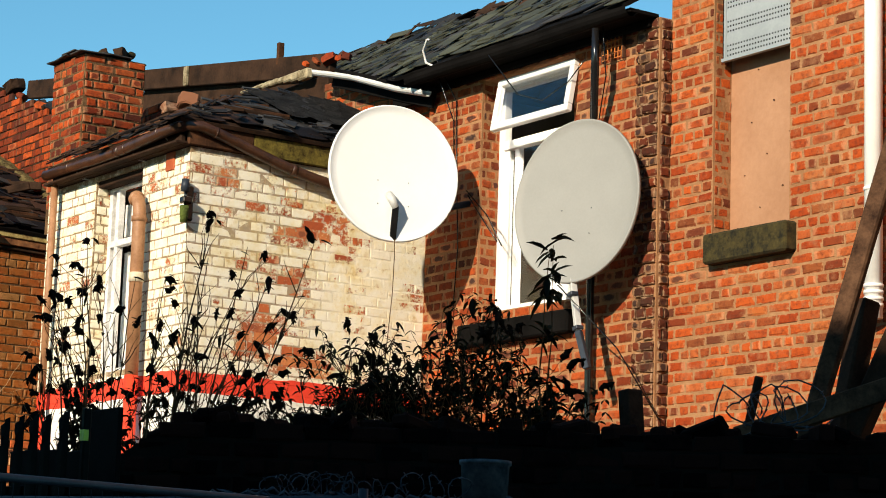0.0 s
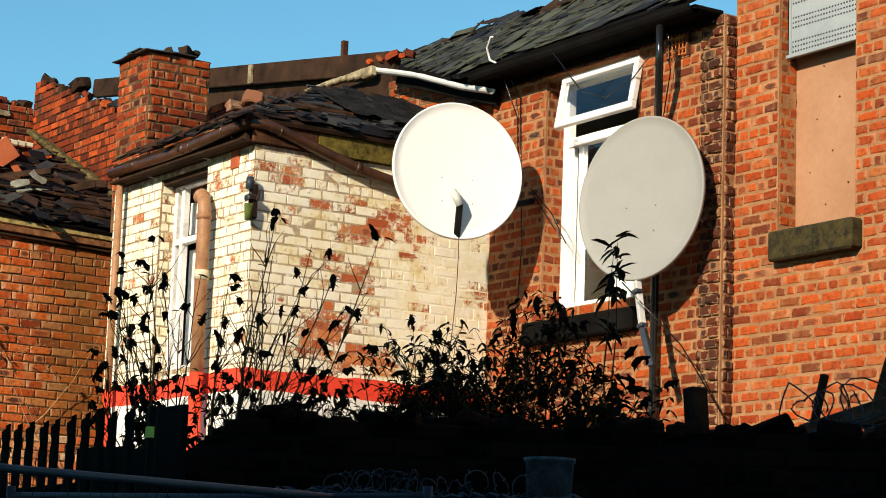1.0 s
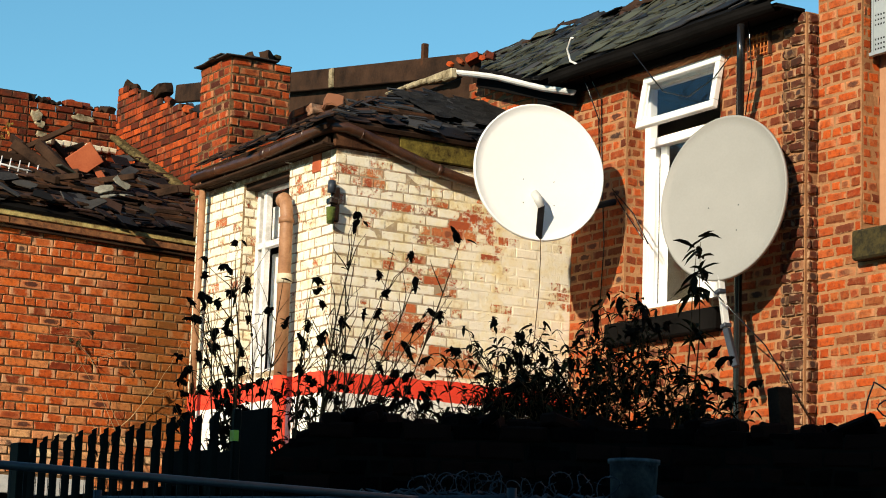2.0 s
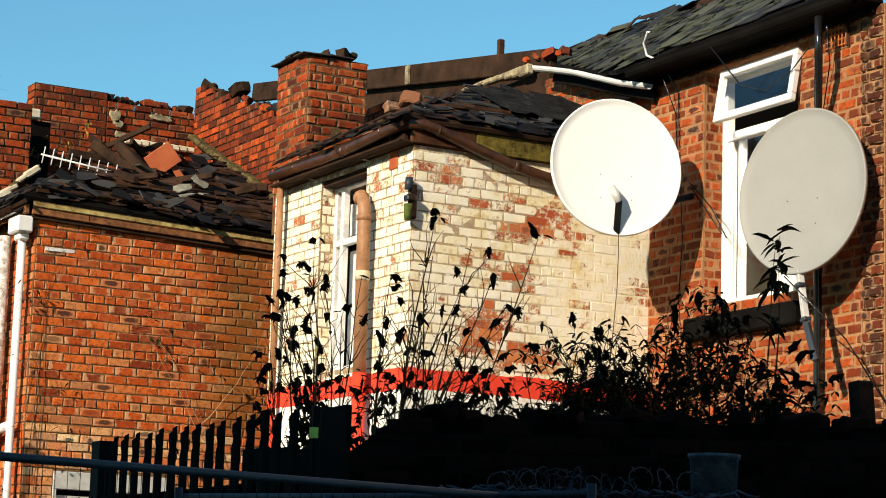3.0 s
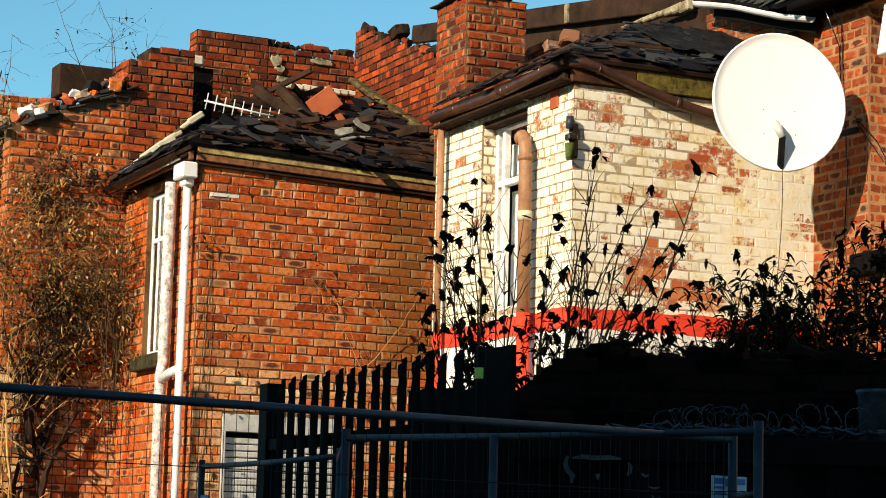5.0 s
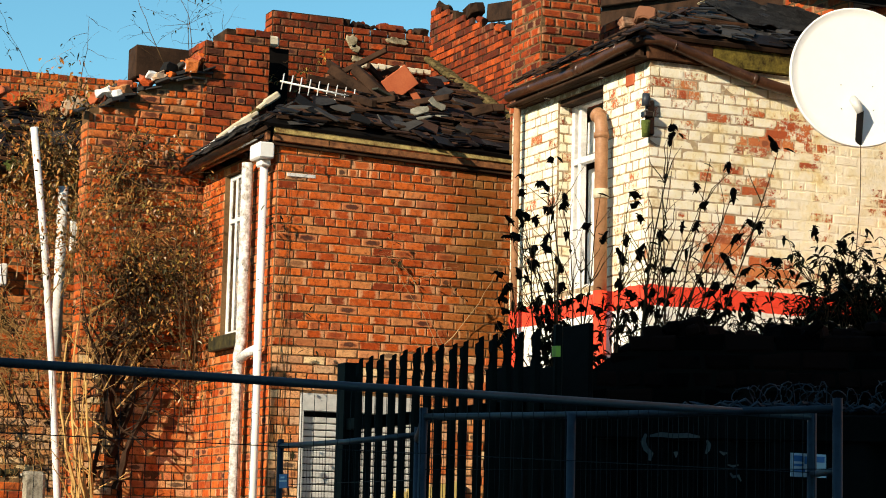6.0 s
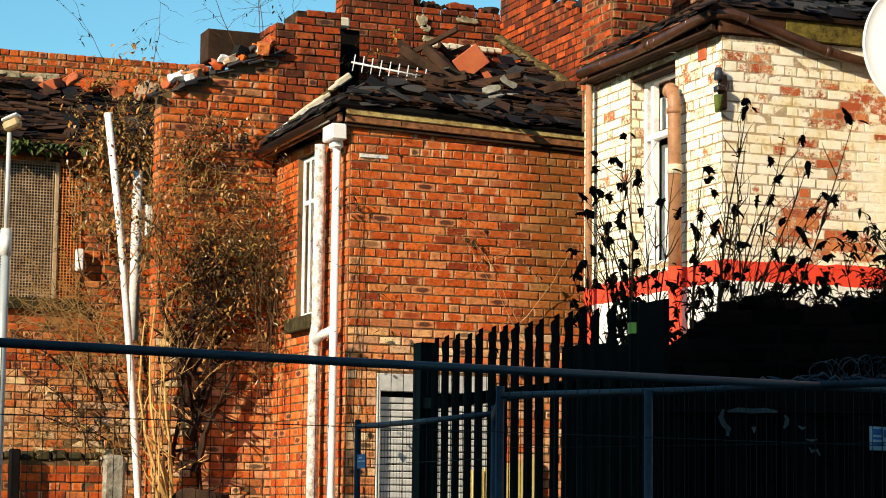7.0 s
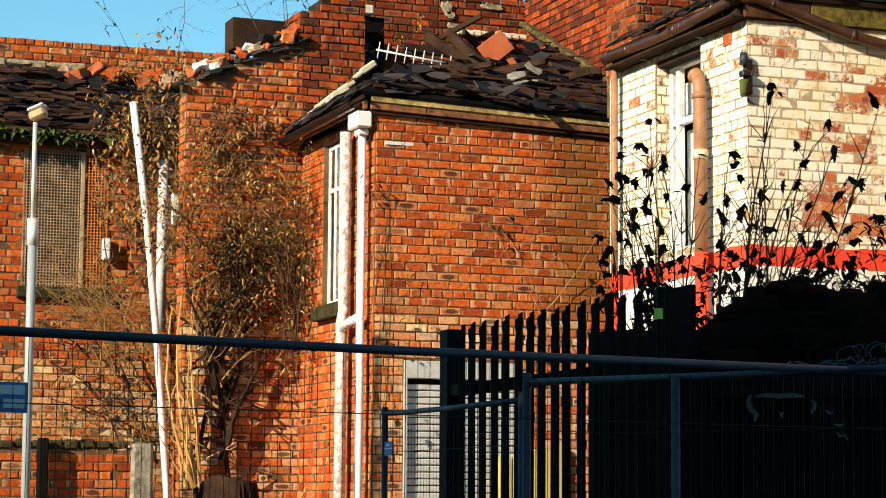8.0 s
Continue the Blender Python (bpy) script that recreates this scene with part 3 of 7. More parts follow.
def wall_b(house, y0, y1, x, thick, z0, z1, mortar, holes=(), label="", top=None):
    """A wall body along y, its face at x; top: heights at y0 and y1 of a raked top."""
    bm = bmesh.new()
    ys = sorted({y0, y1, *[v for h in holes for v in h[:2]]})
    zs = sorted({z0, z1, *[v for h in holes for v in h[2:]]})
    for ya, yb in zip(ys, ys[1:]):
        for za, zb in zip(zs, zs[1:]):
            if not any(h[0] < (ya + yb) / 2 < h[1] and h[2] < (za + zb) / 2 < h[3] for h in holes):
                box(bm, (x - thick, ya, za), (x, yb, zb))
    bmesh.ops.remove_doubles(bm, verts=bm.verts, dist=1e-5)
    if top:
        for v in bm.verts:
            if abs(v.co.z - z1) < 1e-4:
                v.co.z = top[0] + (top[1] - top[0]) * (v.co.y - y0) / (y1 - y0)
    return part("wall", bm, mortar, house, label)


# ---------------------------------------------------------------- slates
def slate_mesh(material, w, h, r, t=0.0045):
    """One split slate with chipped corners, lying in x, y."""
    bm = bmesh.new()
    pts = [(-w / 2, 0), (-w / 4, -r.uniform(0, .012)), (w / 4, -r.uniform(0, .012)), (w / 2, r.uniform(0, .03)), (w / 2, h), (-w / 2 + r.uniform(0, .03), h)]
    lo = [bm.verts.new((x, y, 0)) for x, y in pts]
    hi = [bm.verts.new((x, y, t + r.uniform(0, .003))) for x, y in pts]
    bm.faces.new(hi)
    bm.faces.new(lo[::-1])
    for k in range(6):
        bm.faces.new((lo[k], lo[(k + 1) % 6], hi[(k + 1) % 6], hi[k]))
    me = bpy.data.meshes.new("slate")
    bm.to_mesh(me)
    bm.free()
    me.materials.append(material)
    return me


def inside(poly, x, y):
    c = False
    for (xa, ya), (xb, yb) in zip(poly, poly[1:] + poly[:1]):
        if (ya > y) != (yb > y) and x < (xb - xa) * (y - ya) / (yb - ya) + xa:
            c = not c
    return c


def slates(roof, m, poly, materials, w=0.21, h=0.34, gauge=0.12, mess=0.3, missing=0.05, seed=1, limit=300, shards=0):
    """Courses of slates on the plane m (x along the eave, y up the slope, z out) inside the outline poly."""
    r = random.Random(seed)
    meshes = [slate_mesh(mt, w * r.uniform(.75, 1), h * r.uniform(.6, 1), r) for mt in materials for _ in range(4)]
    base = Matrix.Translation(-where(roof)) @ m
    xs, ys = [p[0] for p in poly], [p[1] for p in poly]
    made, joined_v, joined_f = 0, [], []
    y, row = min(ys), 0
    while y < max(ys):
        x = min(xs) + (w / 2 if row % 2 else 0)
        while x < max(xs):
            if inside(poly, x, y + 0.03) and inside(poly, x, y + h * 0.6) and r.random() > missing:
                k = mess if r.random() < 0.45 else mess * 0.2
                mm = base @ Matrix.Translation((x + r.uniform(-1, 1) * 0.03 * k, y + r.uniform(-1, 1) * 0.12 * k, 0.014 + 0.05 * k * r.random())) @ Euler((radians(2) + r.uniform(-.15, .22) * k, r.uniform(-.2, .2) * k, r.uniform(-.35, .35) * k)).to_matrix().to_4x4()
                me = r.choice(meshes)
                if made < limit:
                    ob = new("slate", me)
                    ob.parent, ob.matrix_basis = roof, mm
                    made += 1
                else:
                    n = len(joined_v)
                    joined_v += [mm @ v.co for v in me.vertices]
                    joined_f += [tuple(n + i for i in p.vertices) for p in me.polygons]
            x += w + 0.006
        y += gauge
        row += 1
    for _ in range(shards):
        x, y = r.uniform(min(xs), max(xs)), r.uniform(min(ys), max(ys))
        if not inside(poly, x, y):
            continue
        s = r.uniform(0.03, 0.12)
        flat = r.random() < 0.6
        mm = base @ Matrix.Translation((x, y, 0.03 + r.uniform(0, 0.035))) @ Euler((r.uniform(-.13, .13), r.uniform(-.13, .13), r.uniform(-.35, .35) if flat else r.uniform(0, 6))).to_matrix().to_4x4() @ Matrix.Diagonal((1.5 if flat else 1, 0.5 if flat else 0.9, 1, 1))
        n = len(joined_v)
        c = [(-s * r.uniform(.6, 1), -s * r.uniform(.3, .7)), (s * r.uniform(.5, 1), -s * r.uniform(.2, .8)), (s * r.uniform(.6, 1), s * r.uniform(.3, .7)), (-s * r.uniform(.3, 1), s * r.uniform(.2, .8))]
        joined_v += [mm @ Vector((p[0], p[1], z)) for z in (0, 0.012) for p in c]
        joined_f += [(n + 4, n + 5, n + 6, n + 7), (n + 3, n + 2, n + 1, n)] + [(n + k, n + (k + 1) % 4, n + 4 + (k + 1) % 4, n + 4 + k) for k in range(4)]
    if joined_v:
        me = bpy.data.meshes.new("slate_rest")
        me.from_pydata(joined_v, [], joined_f)
        me.materials.append(materials[0])
        ob = new("slate_rest", me)
        ob.parent = roof
        tagged(ob, kind="stuff")


def wreck(roof, m, poly, seed, n=26, gauge=0.13, mat=("timber_rust", "timber", "timber_rust", "timber")):
    """Broken battens left on a stripped slope."""
    r = random.Random(seed)
    xs, ys = [p[0] for p in poly], [p[1] for p in poly]
    made = 0
    for _ in range(n * 8):
        x, y = r.uniform(min(xs), max(xs)), min(ys) + gauge * r.randrange(1, int((max(ys) - min(ys)) / gauge) + 1)
        ln = r.uniform(0.25, 0.8)
        if made == n or not inside(poly, x, y) or not inside(poly, x + ln, y):
            continue
        bm = bmesh.new()
        z = r.uniform(0.02, 0.06)
        bar(bm, m @ Vector((x, y, z)), m @ Vector((x + ln, y + r.uniform(-.03, .03), z + r.uniform(-.02, .03))), r.uniform(.018, .03), r.uniform(.02, .035), bevel=0.004)
        part("batten", bm, M[r.choice(mat)], roof)
        made += 1


def patch(name, spots, m, material, parent, label, thick=0.02, seed=1):
    """Ragged plaster patches on the plane m; spots: middle along and up, width, height."""
    bm = bmesh.new()
    for i, (u, z, w, h) in enumerate(spots):
        ring = []
        for k in range(18):
            a = k * math.tau / 18
            f = 0.5 * (1 + 0.55 * noise.noise((math.cos(a) * 1.6 + i * 7, math.sin(a) * 1.6, seed)) + 0.25 * noise.noise((k * 2.3, i, seed)))
            ring.append((u + w * f * math.cos(a), z + h * f * math.sin(a)))
        lo = [bm.verts.new(m @ Vector((x, y, 0.0))) for x, y in ring]
        hi = [bm.verts.new(m @ Vector((u + (x - u) * 0.86, z + (y - z) * 0.86, thick))) for x, y in ring]
        bm.faces.new(hi)
        for k in range(18):
            bm.faces.new((lo[k], lo[(k + 1) % 18], hi[(k + 1) % 18], hi[k]))
    bmesh.ops.recalc_face_normals(bm, faces=bm.faces)
    return part(name, bm, material, parent, label)


def slope(origin, along, up):
    """A plane's frame from a corner, the eave's direction and the way up the slope."""
    x, y = Vector(along).normalized(), Vector(up).normalized()
    y = (y - x * y.dot(x)).normalized()
    z = x.cross(y)
    m = Matrix((x, y, z)).transposed().to_4x4()
    m.translation = origin
    return m


def sheet(m, poly, thick=0.03):
    """A board deck under the slates with that outline."""
    bm = bmesh.new()
    lo = [bm.verts.new(m @ Vector((x, y, -thick))) for x, y in poly]
    hi = [bm.verts.new(m @ Vector((x, y, 0))) for x, y in poly]
    bm.faces.new(hi)
    bm.faces.new(lo[::-1])
    n = len(poly)
    for k in range(n):
        bm.faces.new((lo[k], lo[(k + 1) % n], hi[(k + 1) % n], hi[k]))
    bmesh.ops.recalc_face_normals(bm, faces=bm.faces)
    return bm


# ---------------------------------------------------------------- ground and the unseen building placed behind the street to shade the foreground
ground_bm = bmesh.new()
bmesh.ops.create_grid(ground_bm, x_segments=2, y_segments=2, size=2500)
tagged(part("ground", ground_bm, M["ground"]), "dark trodden ground of back yards and street", "ground", kind="structure")

shade_bm = bmesh.new()
box(shade_bm, (-11.3, -15.0, 0), (20, -6.0, 11.0))
shade_bm.transform(Matrix.Rotation(SUN_AZ, 4, "Z"))
tagged(part("wall_street", shade_bm, M["building"]), "plain tall building out of view, placed to shade the foreground", "building", kind="structure")


# ---------------------------------------------------------------- windows and openings
def window(house, name, x0, x1, y, z0, z1, material, bars=(), rails=(), width=0.055, depth=0.06, glazed=True, label=""):
    """A frame in the plane y; bars: uprights (x), rails (z) cross it; panes between them."""
    frame_bm = boxes(((x0, y, z0), (x0 + width, y + depth, z1)), ((x1 - width, y, z0), (x1, y + depth, z1)),
                     ((x0 + width, y, z0), (x1 - width, y + depth, z0 + width)), ((x0 + width, y, z1 - width), (x1 - width, y + depth, z1)), bevel=0.004)
    w = part(name, frame_bm, material, house, label)
    for b in bars:
        part("upright", boxes(((b - width / 2, y - 0.004, z0 + width), (b + width / 2, y + depth - 0.01, z1 - width)), bevel=0.004), material, w)
    for b in rails:
        part("rail", boxes(((x0 + width, y - 0.006, b - width / 2), (x1 - width, y + depth - 0.01, b + width / 2)), bevel=0.004), material, w)
    if glazed:
        p = part("pane", boxes(((x0 + width, y + depth * 0.5, z0 + width), (x1 - width, y + depth * 0.5 + 0.005, z1 - width))), M["glass"], w)
        p.visible_shadow = False
    return w


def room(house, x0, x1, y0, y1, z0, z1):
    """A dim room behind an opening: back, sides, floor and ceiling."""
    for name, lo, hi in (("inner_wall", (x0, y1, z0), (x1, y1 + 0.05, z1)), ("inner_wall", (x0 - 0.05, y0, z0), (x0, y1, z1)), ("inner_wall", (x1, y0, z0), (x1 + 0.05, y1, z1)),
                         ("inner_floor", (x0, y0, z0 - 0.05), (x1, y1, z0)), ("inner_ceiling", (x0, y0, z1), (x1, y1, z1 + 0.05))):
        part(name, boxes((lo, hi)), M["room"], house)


# ---------------------------------------------------------------- terraced house with the open white window
house = thing("terraced_house", (-13.0, 9.85, 0), "red brick terraced house with open white window and slate roof", "house")
WX0, WX1, WZ0, WZ1 = -13.674, -12.536, 4.05, 5.86
main = wall_a(house, -14.384, -11.83, 9.85, 0.23, 0, 5.93, M["mortar_pink"], [(WX0, WX1, WZ0, WZ1)])
bricks(main, face_a(9.85), -14.384, -11.83, 2.625, 5.93, M["smoked"], [(WX0, WX1, WZ0, WZ1)], joint=0.017, proud=0.006, rough=0.0022, wear=0.010, pick=(-14.384, -11.6, 3.3, 6))
quoin = part("quoin", boxes(((-11.828, 9.853, 0), (-11.60, 10.08, 5.93))), M["mortar_pink"], house, "soot-black corner bricks")
bricks(quoin, face_a(9.853), -11.83, -11.60, 2.625, 5.93, M["quoin"], joint=0.018, proud=0.024, rough=0.010, wear=0.014, bond=2, gap=0.02)
bricks(quoin, face_b(-11.60), 9.865, 9.96, 2.625, 5.93, M["quoin"], joint=0.014, proud=0.018, rough=0.008, wear=0.012, bond=2, gap=0.02)
bricks(main, face_b(WX0), 9.86, 10.03, WZ0, WZ1, M["smoked"], joint=0.013, proud=0.003, wear=0.009, bond=2)
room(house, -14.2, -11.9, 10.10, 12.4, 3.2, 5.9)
win = window(house, "window", WX0, WX1, 10.02, WZ0, WZ1, M["white_plastic"], rails=(5.36,), width=0.07, depth=0.07, glazed=False, label="white plastic window with the top light open")
vent_bm = bmesh.new()
box(vent_bm, (-0.55, -0.025, -0.425), (0.54, 0.025, -0.365), 0.006)
box(vent_bm, (-0.55, -0.025, -0.055), (0.54, 0.025, 0.0), 0.006)
box(vent_bm, (-0.55, -0.025, -0.365), (-0.49, 0.025, -0.055), 0.006)
box(vent_bm, (0.48, -0.025, -0.365), (0.54, 0.025, -0.055), 0.006)
OPEN_LIGHT = pose(-12.945, 9.830, 5.800, -10, 0, 0) @ Matrix.Diagonal((0.855, 1, 0.95, 1))
vent_bm.transform(OPEN_LIGHT)
part("top_light", vent_bm, M["white_plastic"], win, "open top-hung sash")
pane_bm = boxes(((-0.49, -0.004, -0.365), (0.48, 0.004, -0.055)))
pane_bm.transform(OPEN_LIGHT)
part("pane", pane_bm, M["glass"], win).visible_shadow = False
p = part("pane", boxes(((WX0 + 0.07, 10.055, WZ0 + 0.07), (-13.13, 10.06, 5.33))), M["glass"], win)
p.visible_shadow = False
part("casement", boxes(((-13.61, 10.03, 4.12), (-13.55, 10.08, 5.33)), ((-13.50, 10.04, 4.12), (-13.44, 10.09, 5.33)), bevel=0.006), M["white_plastic"], win)
part("curtain", boxes(((-13.32, 10.22, 4.0), (-12.5, 10.24, 5.3)), bevel=0.004), M["white_worn"], house, "pale curtain edge")
part("window_sill", boxes(((-13.80, 9.76, 3.80), (-12.45, 10.03, 3.965)), bevel=0.012), M["sheet_black"], house, "dark stone sill")

# eaves, gutter and main roof
part("soffit", boxes(((-14.40, 9.60, 5.925), (-11.62, 9.86, 5.955)), bevel=0.004), M["sheet_black"], house, "black eaves board")
part("fascia", boxes(((-14.40, 9.80, 5.865), (-11.66, 9.83, 5.92)), bevel=0.004), M["sheet_black"], house)
gut = bmesh.new()
half_pipe(gut, [(-14.32 + 0.3 * i, 9.61, 5.955 + 0.004 * math.sin(i)) for i in range(10)], 0.065)
part("gutter", gut, M["sheet_black"], house, "black plastic gutter")
ROOF1 = slope((-14.45, 9.55, 5.98), (1, 0, 0), (0, 1, 0.6))
POLY1 = [(0, 0), (2.85, 0), (2.85, 1.9), (-0.7, 2.14), (-1.5, 2.58), (-2.35, 2.84), (-3.2, 2.93), (-4.14, 3.08), (-5.5, 3.2), (-5.4, 2.9)]
roof = part("roof", sheet(ROOF1, POLY1), M["sheet_black"], house, "slate roof with slipped slates")
slates(roof, ROOF1, POLY1, [M["slate_green"], M["slate"], M["slate_green"], M["slate"]], mess=0.42, missing=0.10, seed=3, gauge=0.15, w=0.26, h=0.36, shards=260)
q = random.Random(33)
for k in range(34):     # broken slates standing up along the ridge
    u = -4.6 + 0.16 * k
    v = 2.10 + 0.80 * min(1, max(0, (-0.7 - u) / 2.0)) - 0.08
    bm = box(bmesh.new(), (-q.uniform(.06, .16), -q.uniform(.05, .12), 0), (q.uniform(.05, .14), q.uniform(.04, .11), 0.012), 0.003)
    bm.transform(ROOF1 @ pose(u, v, 0.03 + q.uniform(0, .05), q.uniform(-14, 22), q.uniform(-16, 16), q.uniform(-40, 40)))
    part("ridge_piece", bm, q.choice((M["slate"], M["slate_green"], M["slate_brown"], M["timber"])), roof)
vent_pipe = tube_part("vent_pipe", [(-12.225, 9.78, 0.0), (-12.22, 9.78, 3.0), (-12.22, 9.78, 5.05), (-12.11, 9.69, 5.30), (-11.97, 9.58, 5.62), (-11.97, 9.58, 5.87)], 0.029, M["black_plastic"], house, "black vent pipe")
white_gutter = bmesh.new()
half_pipe(white_gutter, [(-15.88, 9.7, 6.34), (-15.6, 9.7, 6.27), (-15.3, 9.7, 6.19), (-15.0, 9.7, 6.09), (-14.6, 9.7, 5.96), (-14.22, 9.7, 5.86)], 0.05)
bm = bmesh.new()
bar(bm, (-15.75, 9.80, 6.27), (-14.25, 9.80, 5.82), 0.03, 0.16, bevel=0.004)
part("fascia", bm, M["sheet_black"], house, "black rotten eaves board")
part("fascia", boxes(((-14.85, 9.80, 5.83), (-14.36, 9.84, 6.08)), bevel=0.005), M["sheet_black"], house)
tagged(part("gutter", white_gutter, M["white_plastic"]), "fallen white plastic gutter hanging below broken slates", "gutter")

# ---------------------------------------------------------------- house with the boarded window
house2 = thing("terraced_house", (-9.5, 9.96, 0), "red brick house with boarded window and white downpipe", "house")
BX0, BX1, BZ0, BZ1 = -11.158, -10.423, 4.32, 7.2
side = wall_a(house2, -11.60, -6.0, 9.96, 0.23, 0, 8.4, M["mortar_pink"], [(BX0, BX1, BZ0, BZ1)])
bricks(side, face_a(9.96), -11.598, -8.6, 2.55, 6.75, M["red"], [(BX0, BX1, BZ0, BZ1), (-11.17, -10.35, 4.12, 4.33)], joint=0.017, proud=0.006, rough=0.0022, wear=0.010, pick=(-11.6, -9.2, 2.9, 4.6), start=2, bond=5)
bricks(side, face_b(BX0), 9.97, 10.12, BZ0, 6.6, M["red"], joint=0.014, proud=0.002, wear=0.009, bond=2)
part("boarding", boxes(((BX0 - 0.02, 10.12, BZ0 - 0.02), (BX1 + 0.3, 10.14, BZ1)), bevel=0.003), M["board_pink"], house2, "pink painted plywood boarding")
q = random.Random(29)
for k in range(10):
    x, z = BX0 + 0.08 + 0.58 * (k * 0.37 % 1) , BZ0 + 0.08 + 0.118 * k
    tube_part("nail", [(x, 10.121, z), (x, 10.112, z)], q.uniform(.003, .007), M["rust_dark"], house2, sides=6)
part("window_sill", boxes(((-11.15, 9.86, 4.135), (-10.355, 10.12, 4.335)), bevel=0.015), M["sill_stone"], house2, "mossy stone sill")
# perforated security sheet: punched rows in a frame
GX0, GX1, GY, GZ0 = BX0 + 0.05, BX1 - 0.012, 10.00, 5.56
grille = part("security_screen", boxes(((GX0, GY, GZ0), (GX0 + 0.018, GY + 0.02, BZ1)), ((GX0 - 0.02, GY - 0.004, GZ0 - 0.022), (GX1, GY + 0.03, GZ0))), M["steel_sheet"], house2, "perforated grey steel screen")
sheet_bm = bmesh.new()
nx, nz = 24, 52
dx, dz = (GX1 - GX0 - 0.018) / nx, 0.0335
for j in range(nz):
    punched = j % 5 in (0, 1, 2)
    for i in range(nx if punched else 1):
        xa = GX0 + 0.018 + i * dx
        xb = xa + (dx if punched else nx * dx)
        za, zb = GZ0 + j * dz, GZ0 + (j + 1) * dz
        if punched:
            hx, hz = dx * 0.24, dz * 0.19
            o = [(xa, za), (xb, za), (xb, zb), (xa, zb)]
            cx, cz = (xa + xb) / 2, (za + zb) / 2
            n = [(cx - hx, cz - hz), (cx + hx, cz - hz), (cx + hx, cz + hz), (cx - hx, cz + hz)]
            ov = [sheet_bm.verts.new((x, GY + 0.008, z)) for x, z in o]
            nv = [sheet_bm.verts.new((x, GY + 0.008, z)) for x, z in n]
            for k in range(4):
                sheet_bm.faces.new((ov[k], ov[(k + 1) % 4], nv[(k + 1) % 4], nv[k]))
        else:
            sheet_bm.faces.new([sheet_bm.verts.new(c) for c in ((xa, GY + 0.008, za), (xb, GY + 0.008, za), (xb, GY + 0.008, zb), (xa, GY + 0.008, zb))])
part("perforated_sheet", sheet_bm, M["steel_sheet"], grille)
part("backing", boxes(((BX0 + 0.02, 10.018, GZ0 - 0.005), (BX1, 10.024, BZ1))), M["unlit_black"], grille)
pipe = tube_part("downpipe", [(-9.594, 9.87, 3.62), (-9.594, 9.87, 6.0), (-9.594, 9.87, 8.2)], 0.056, M["white_plastic"], house2, "white plastic downpipe with a broken foot", 14)
for z in (3.70, 3.74, 3.78, 3.82, 4.42):
    tube_part("collar", [(-9.594, 9.87, z - 0.01), (-9.594, 9.87, z + 0.01)], 0.061, M["white_plastic"], pipe, sides=14)

# ---------------------------------------------------------------- cream outrigger
cream = thing("outrigger", (-15.5, 8.8, 0), "cream painted brick outrigger with flaking paint and a broken roof", "house")
CX0, CX1, CZ0, CZ1 = -15.91, -15.131, 3.56, 5.10
end = wall_a(cream, -16.77, -14.614, 7.74, 0.23, 0, 5.14, M["cream_joint"], [(CX0, CX1, CZ0, CZ1)])
bricks(end, face_a(7.74), -16.77, -14.384, 2.85, 5.14, M["cream"], [(CX0, CX1, CZ0, CZ1)], pick=(-16.8, -14.3, 3.3, 5.2), joint=0.011, proud=0.003, rough=0.0014, wear=0.005)
bricks(end, face_b(CX0), 7.75, 7.87, CZ0, CZ1, M["cream"], proud=0.003, bond=2)
flank = wall_b(cream, 7.74, 9.85, -14.384, 0.23, 0, 5.14, M["cream_joint"])
bricks(flank, face_b(-14.384), 7.74, 9.85, 2.85, 5.14, M["cream"], pick=(7.74, 9.85, 3.3, 5.2), joint=0.009, proud=0.0015, rough=0.0012, wear=0.004, start=1)
wall_b(cream, 7.97, 9.9, -16.54, 0.23, 0, 5.1, M["mortar_dark"])
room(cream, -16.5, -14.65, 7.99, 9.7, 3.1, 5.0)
window(cream, "sash_window", CX0, CX1, 7.86, CZ0, CZ1 - 0.02, M["white_worn"], bars=(-15.76,), rails=(4.60,), width=0.05, glazed=False, label="broken white timber sash window")
# added white board gives the sunlit inner wall; its gap leaves the dark notch
part("blind", boxes(((-15.83, 7.975, 3.58), (-15.16, 7.985, 4.55)), ((-15.88, 7.988, 4.68), (-15.16, 7.996, 4.94)), bevel=0.003), M["white_worn"], cream, "white board standing in for the sunlit inner wall")
part("lintel", boxes(((CX0 - 0.1, 7.76, 5.05), (CX1 + 0.05, 7.90, 5.13)), bevel=0.006), M["timber"], cream)
part("air_brick", boxes(((-14.75, 7.728, 5.0), (-14.62, 7.76, 5.14)), bevel=0.005), M["terracotta"], cream, "red air brick")
brown_gutter = bmesh.new()
tube(brown_gutter, [(-16.56, 7.60, 5.226), (-16.1, 7.60, 5.224), (-15.6, 7.60, 5.214), (-15.14, 7.60, 5.222), (-14.80, 7.60, 5.240), (-14.56, 7.60, 5.252), (-14.42, 7.63, 5.268), (-14.345, 7.69, 5.284), (-14.32, 7.78, 5.284),
                    (-14.32, 7.90, 5.258), (-14.32, 8.08, 5.208), (-14.32, 8.256, 5.156), (-14.32, 8.43, 5.109), (-14.32, 8.58, 5.071), (-14.32, 8.74, 5.040), (-14.32, 8.89, 5.016), (-14.32, 9.10, 4.990), (-14.32, 9.30, 4.975)], 0.043, 10)
bmesh.ops.recalc_face_normals(brown_gutter, faces=brown_gutter.faces)
gutter = smooth(part("gutter", brown_gutter, M["brown_iron"], cream, "sagging brown gutter"))
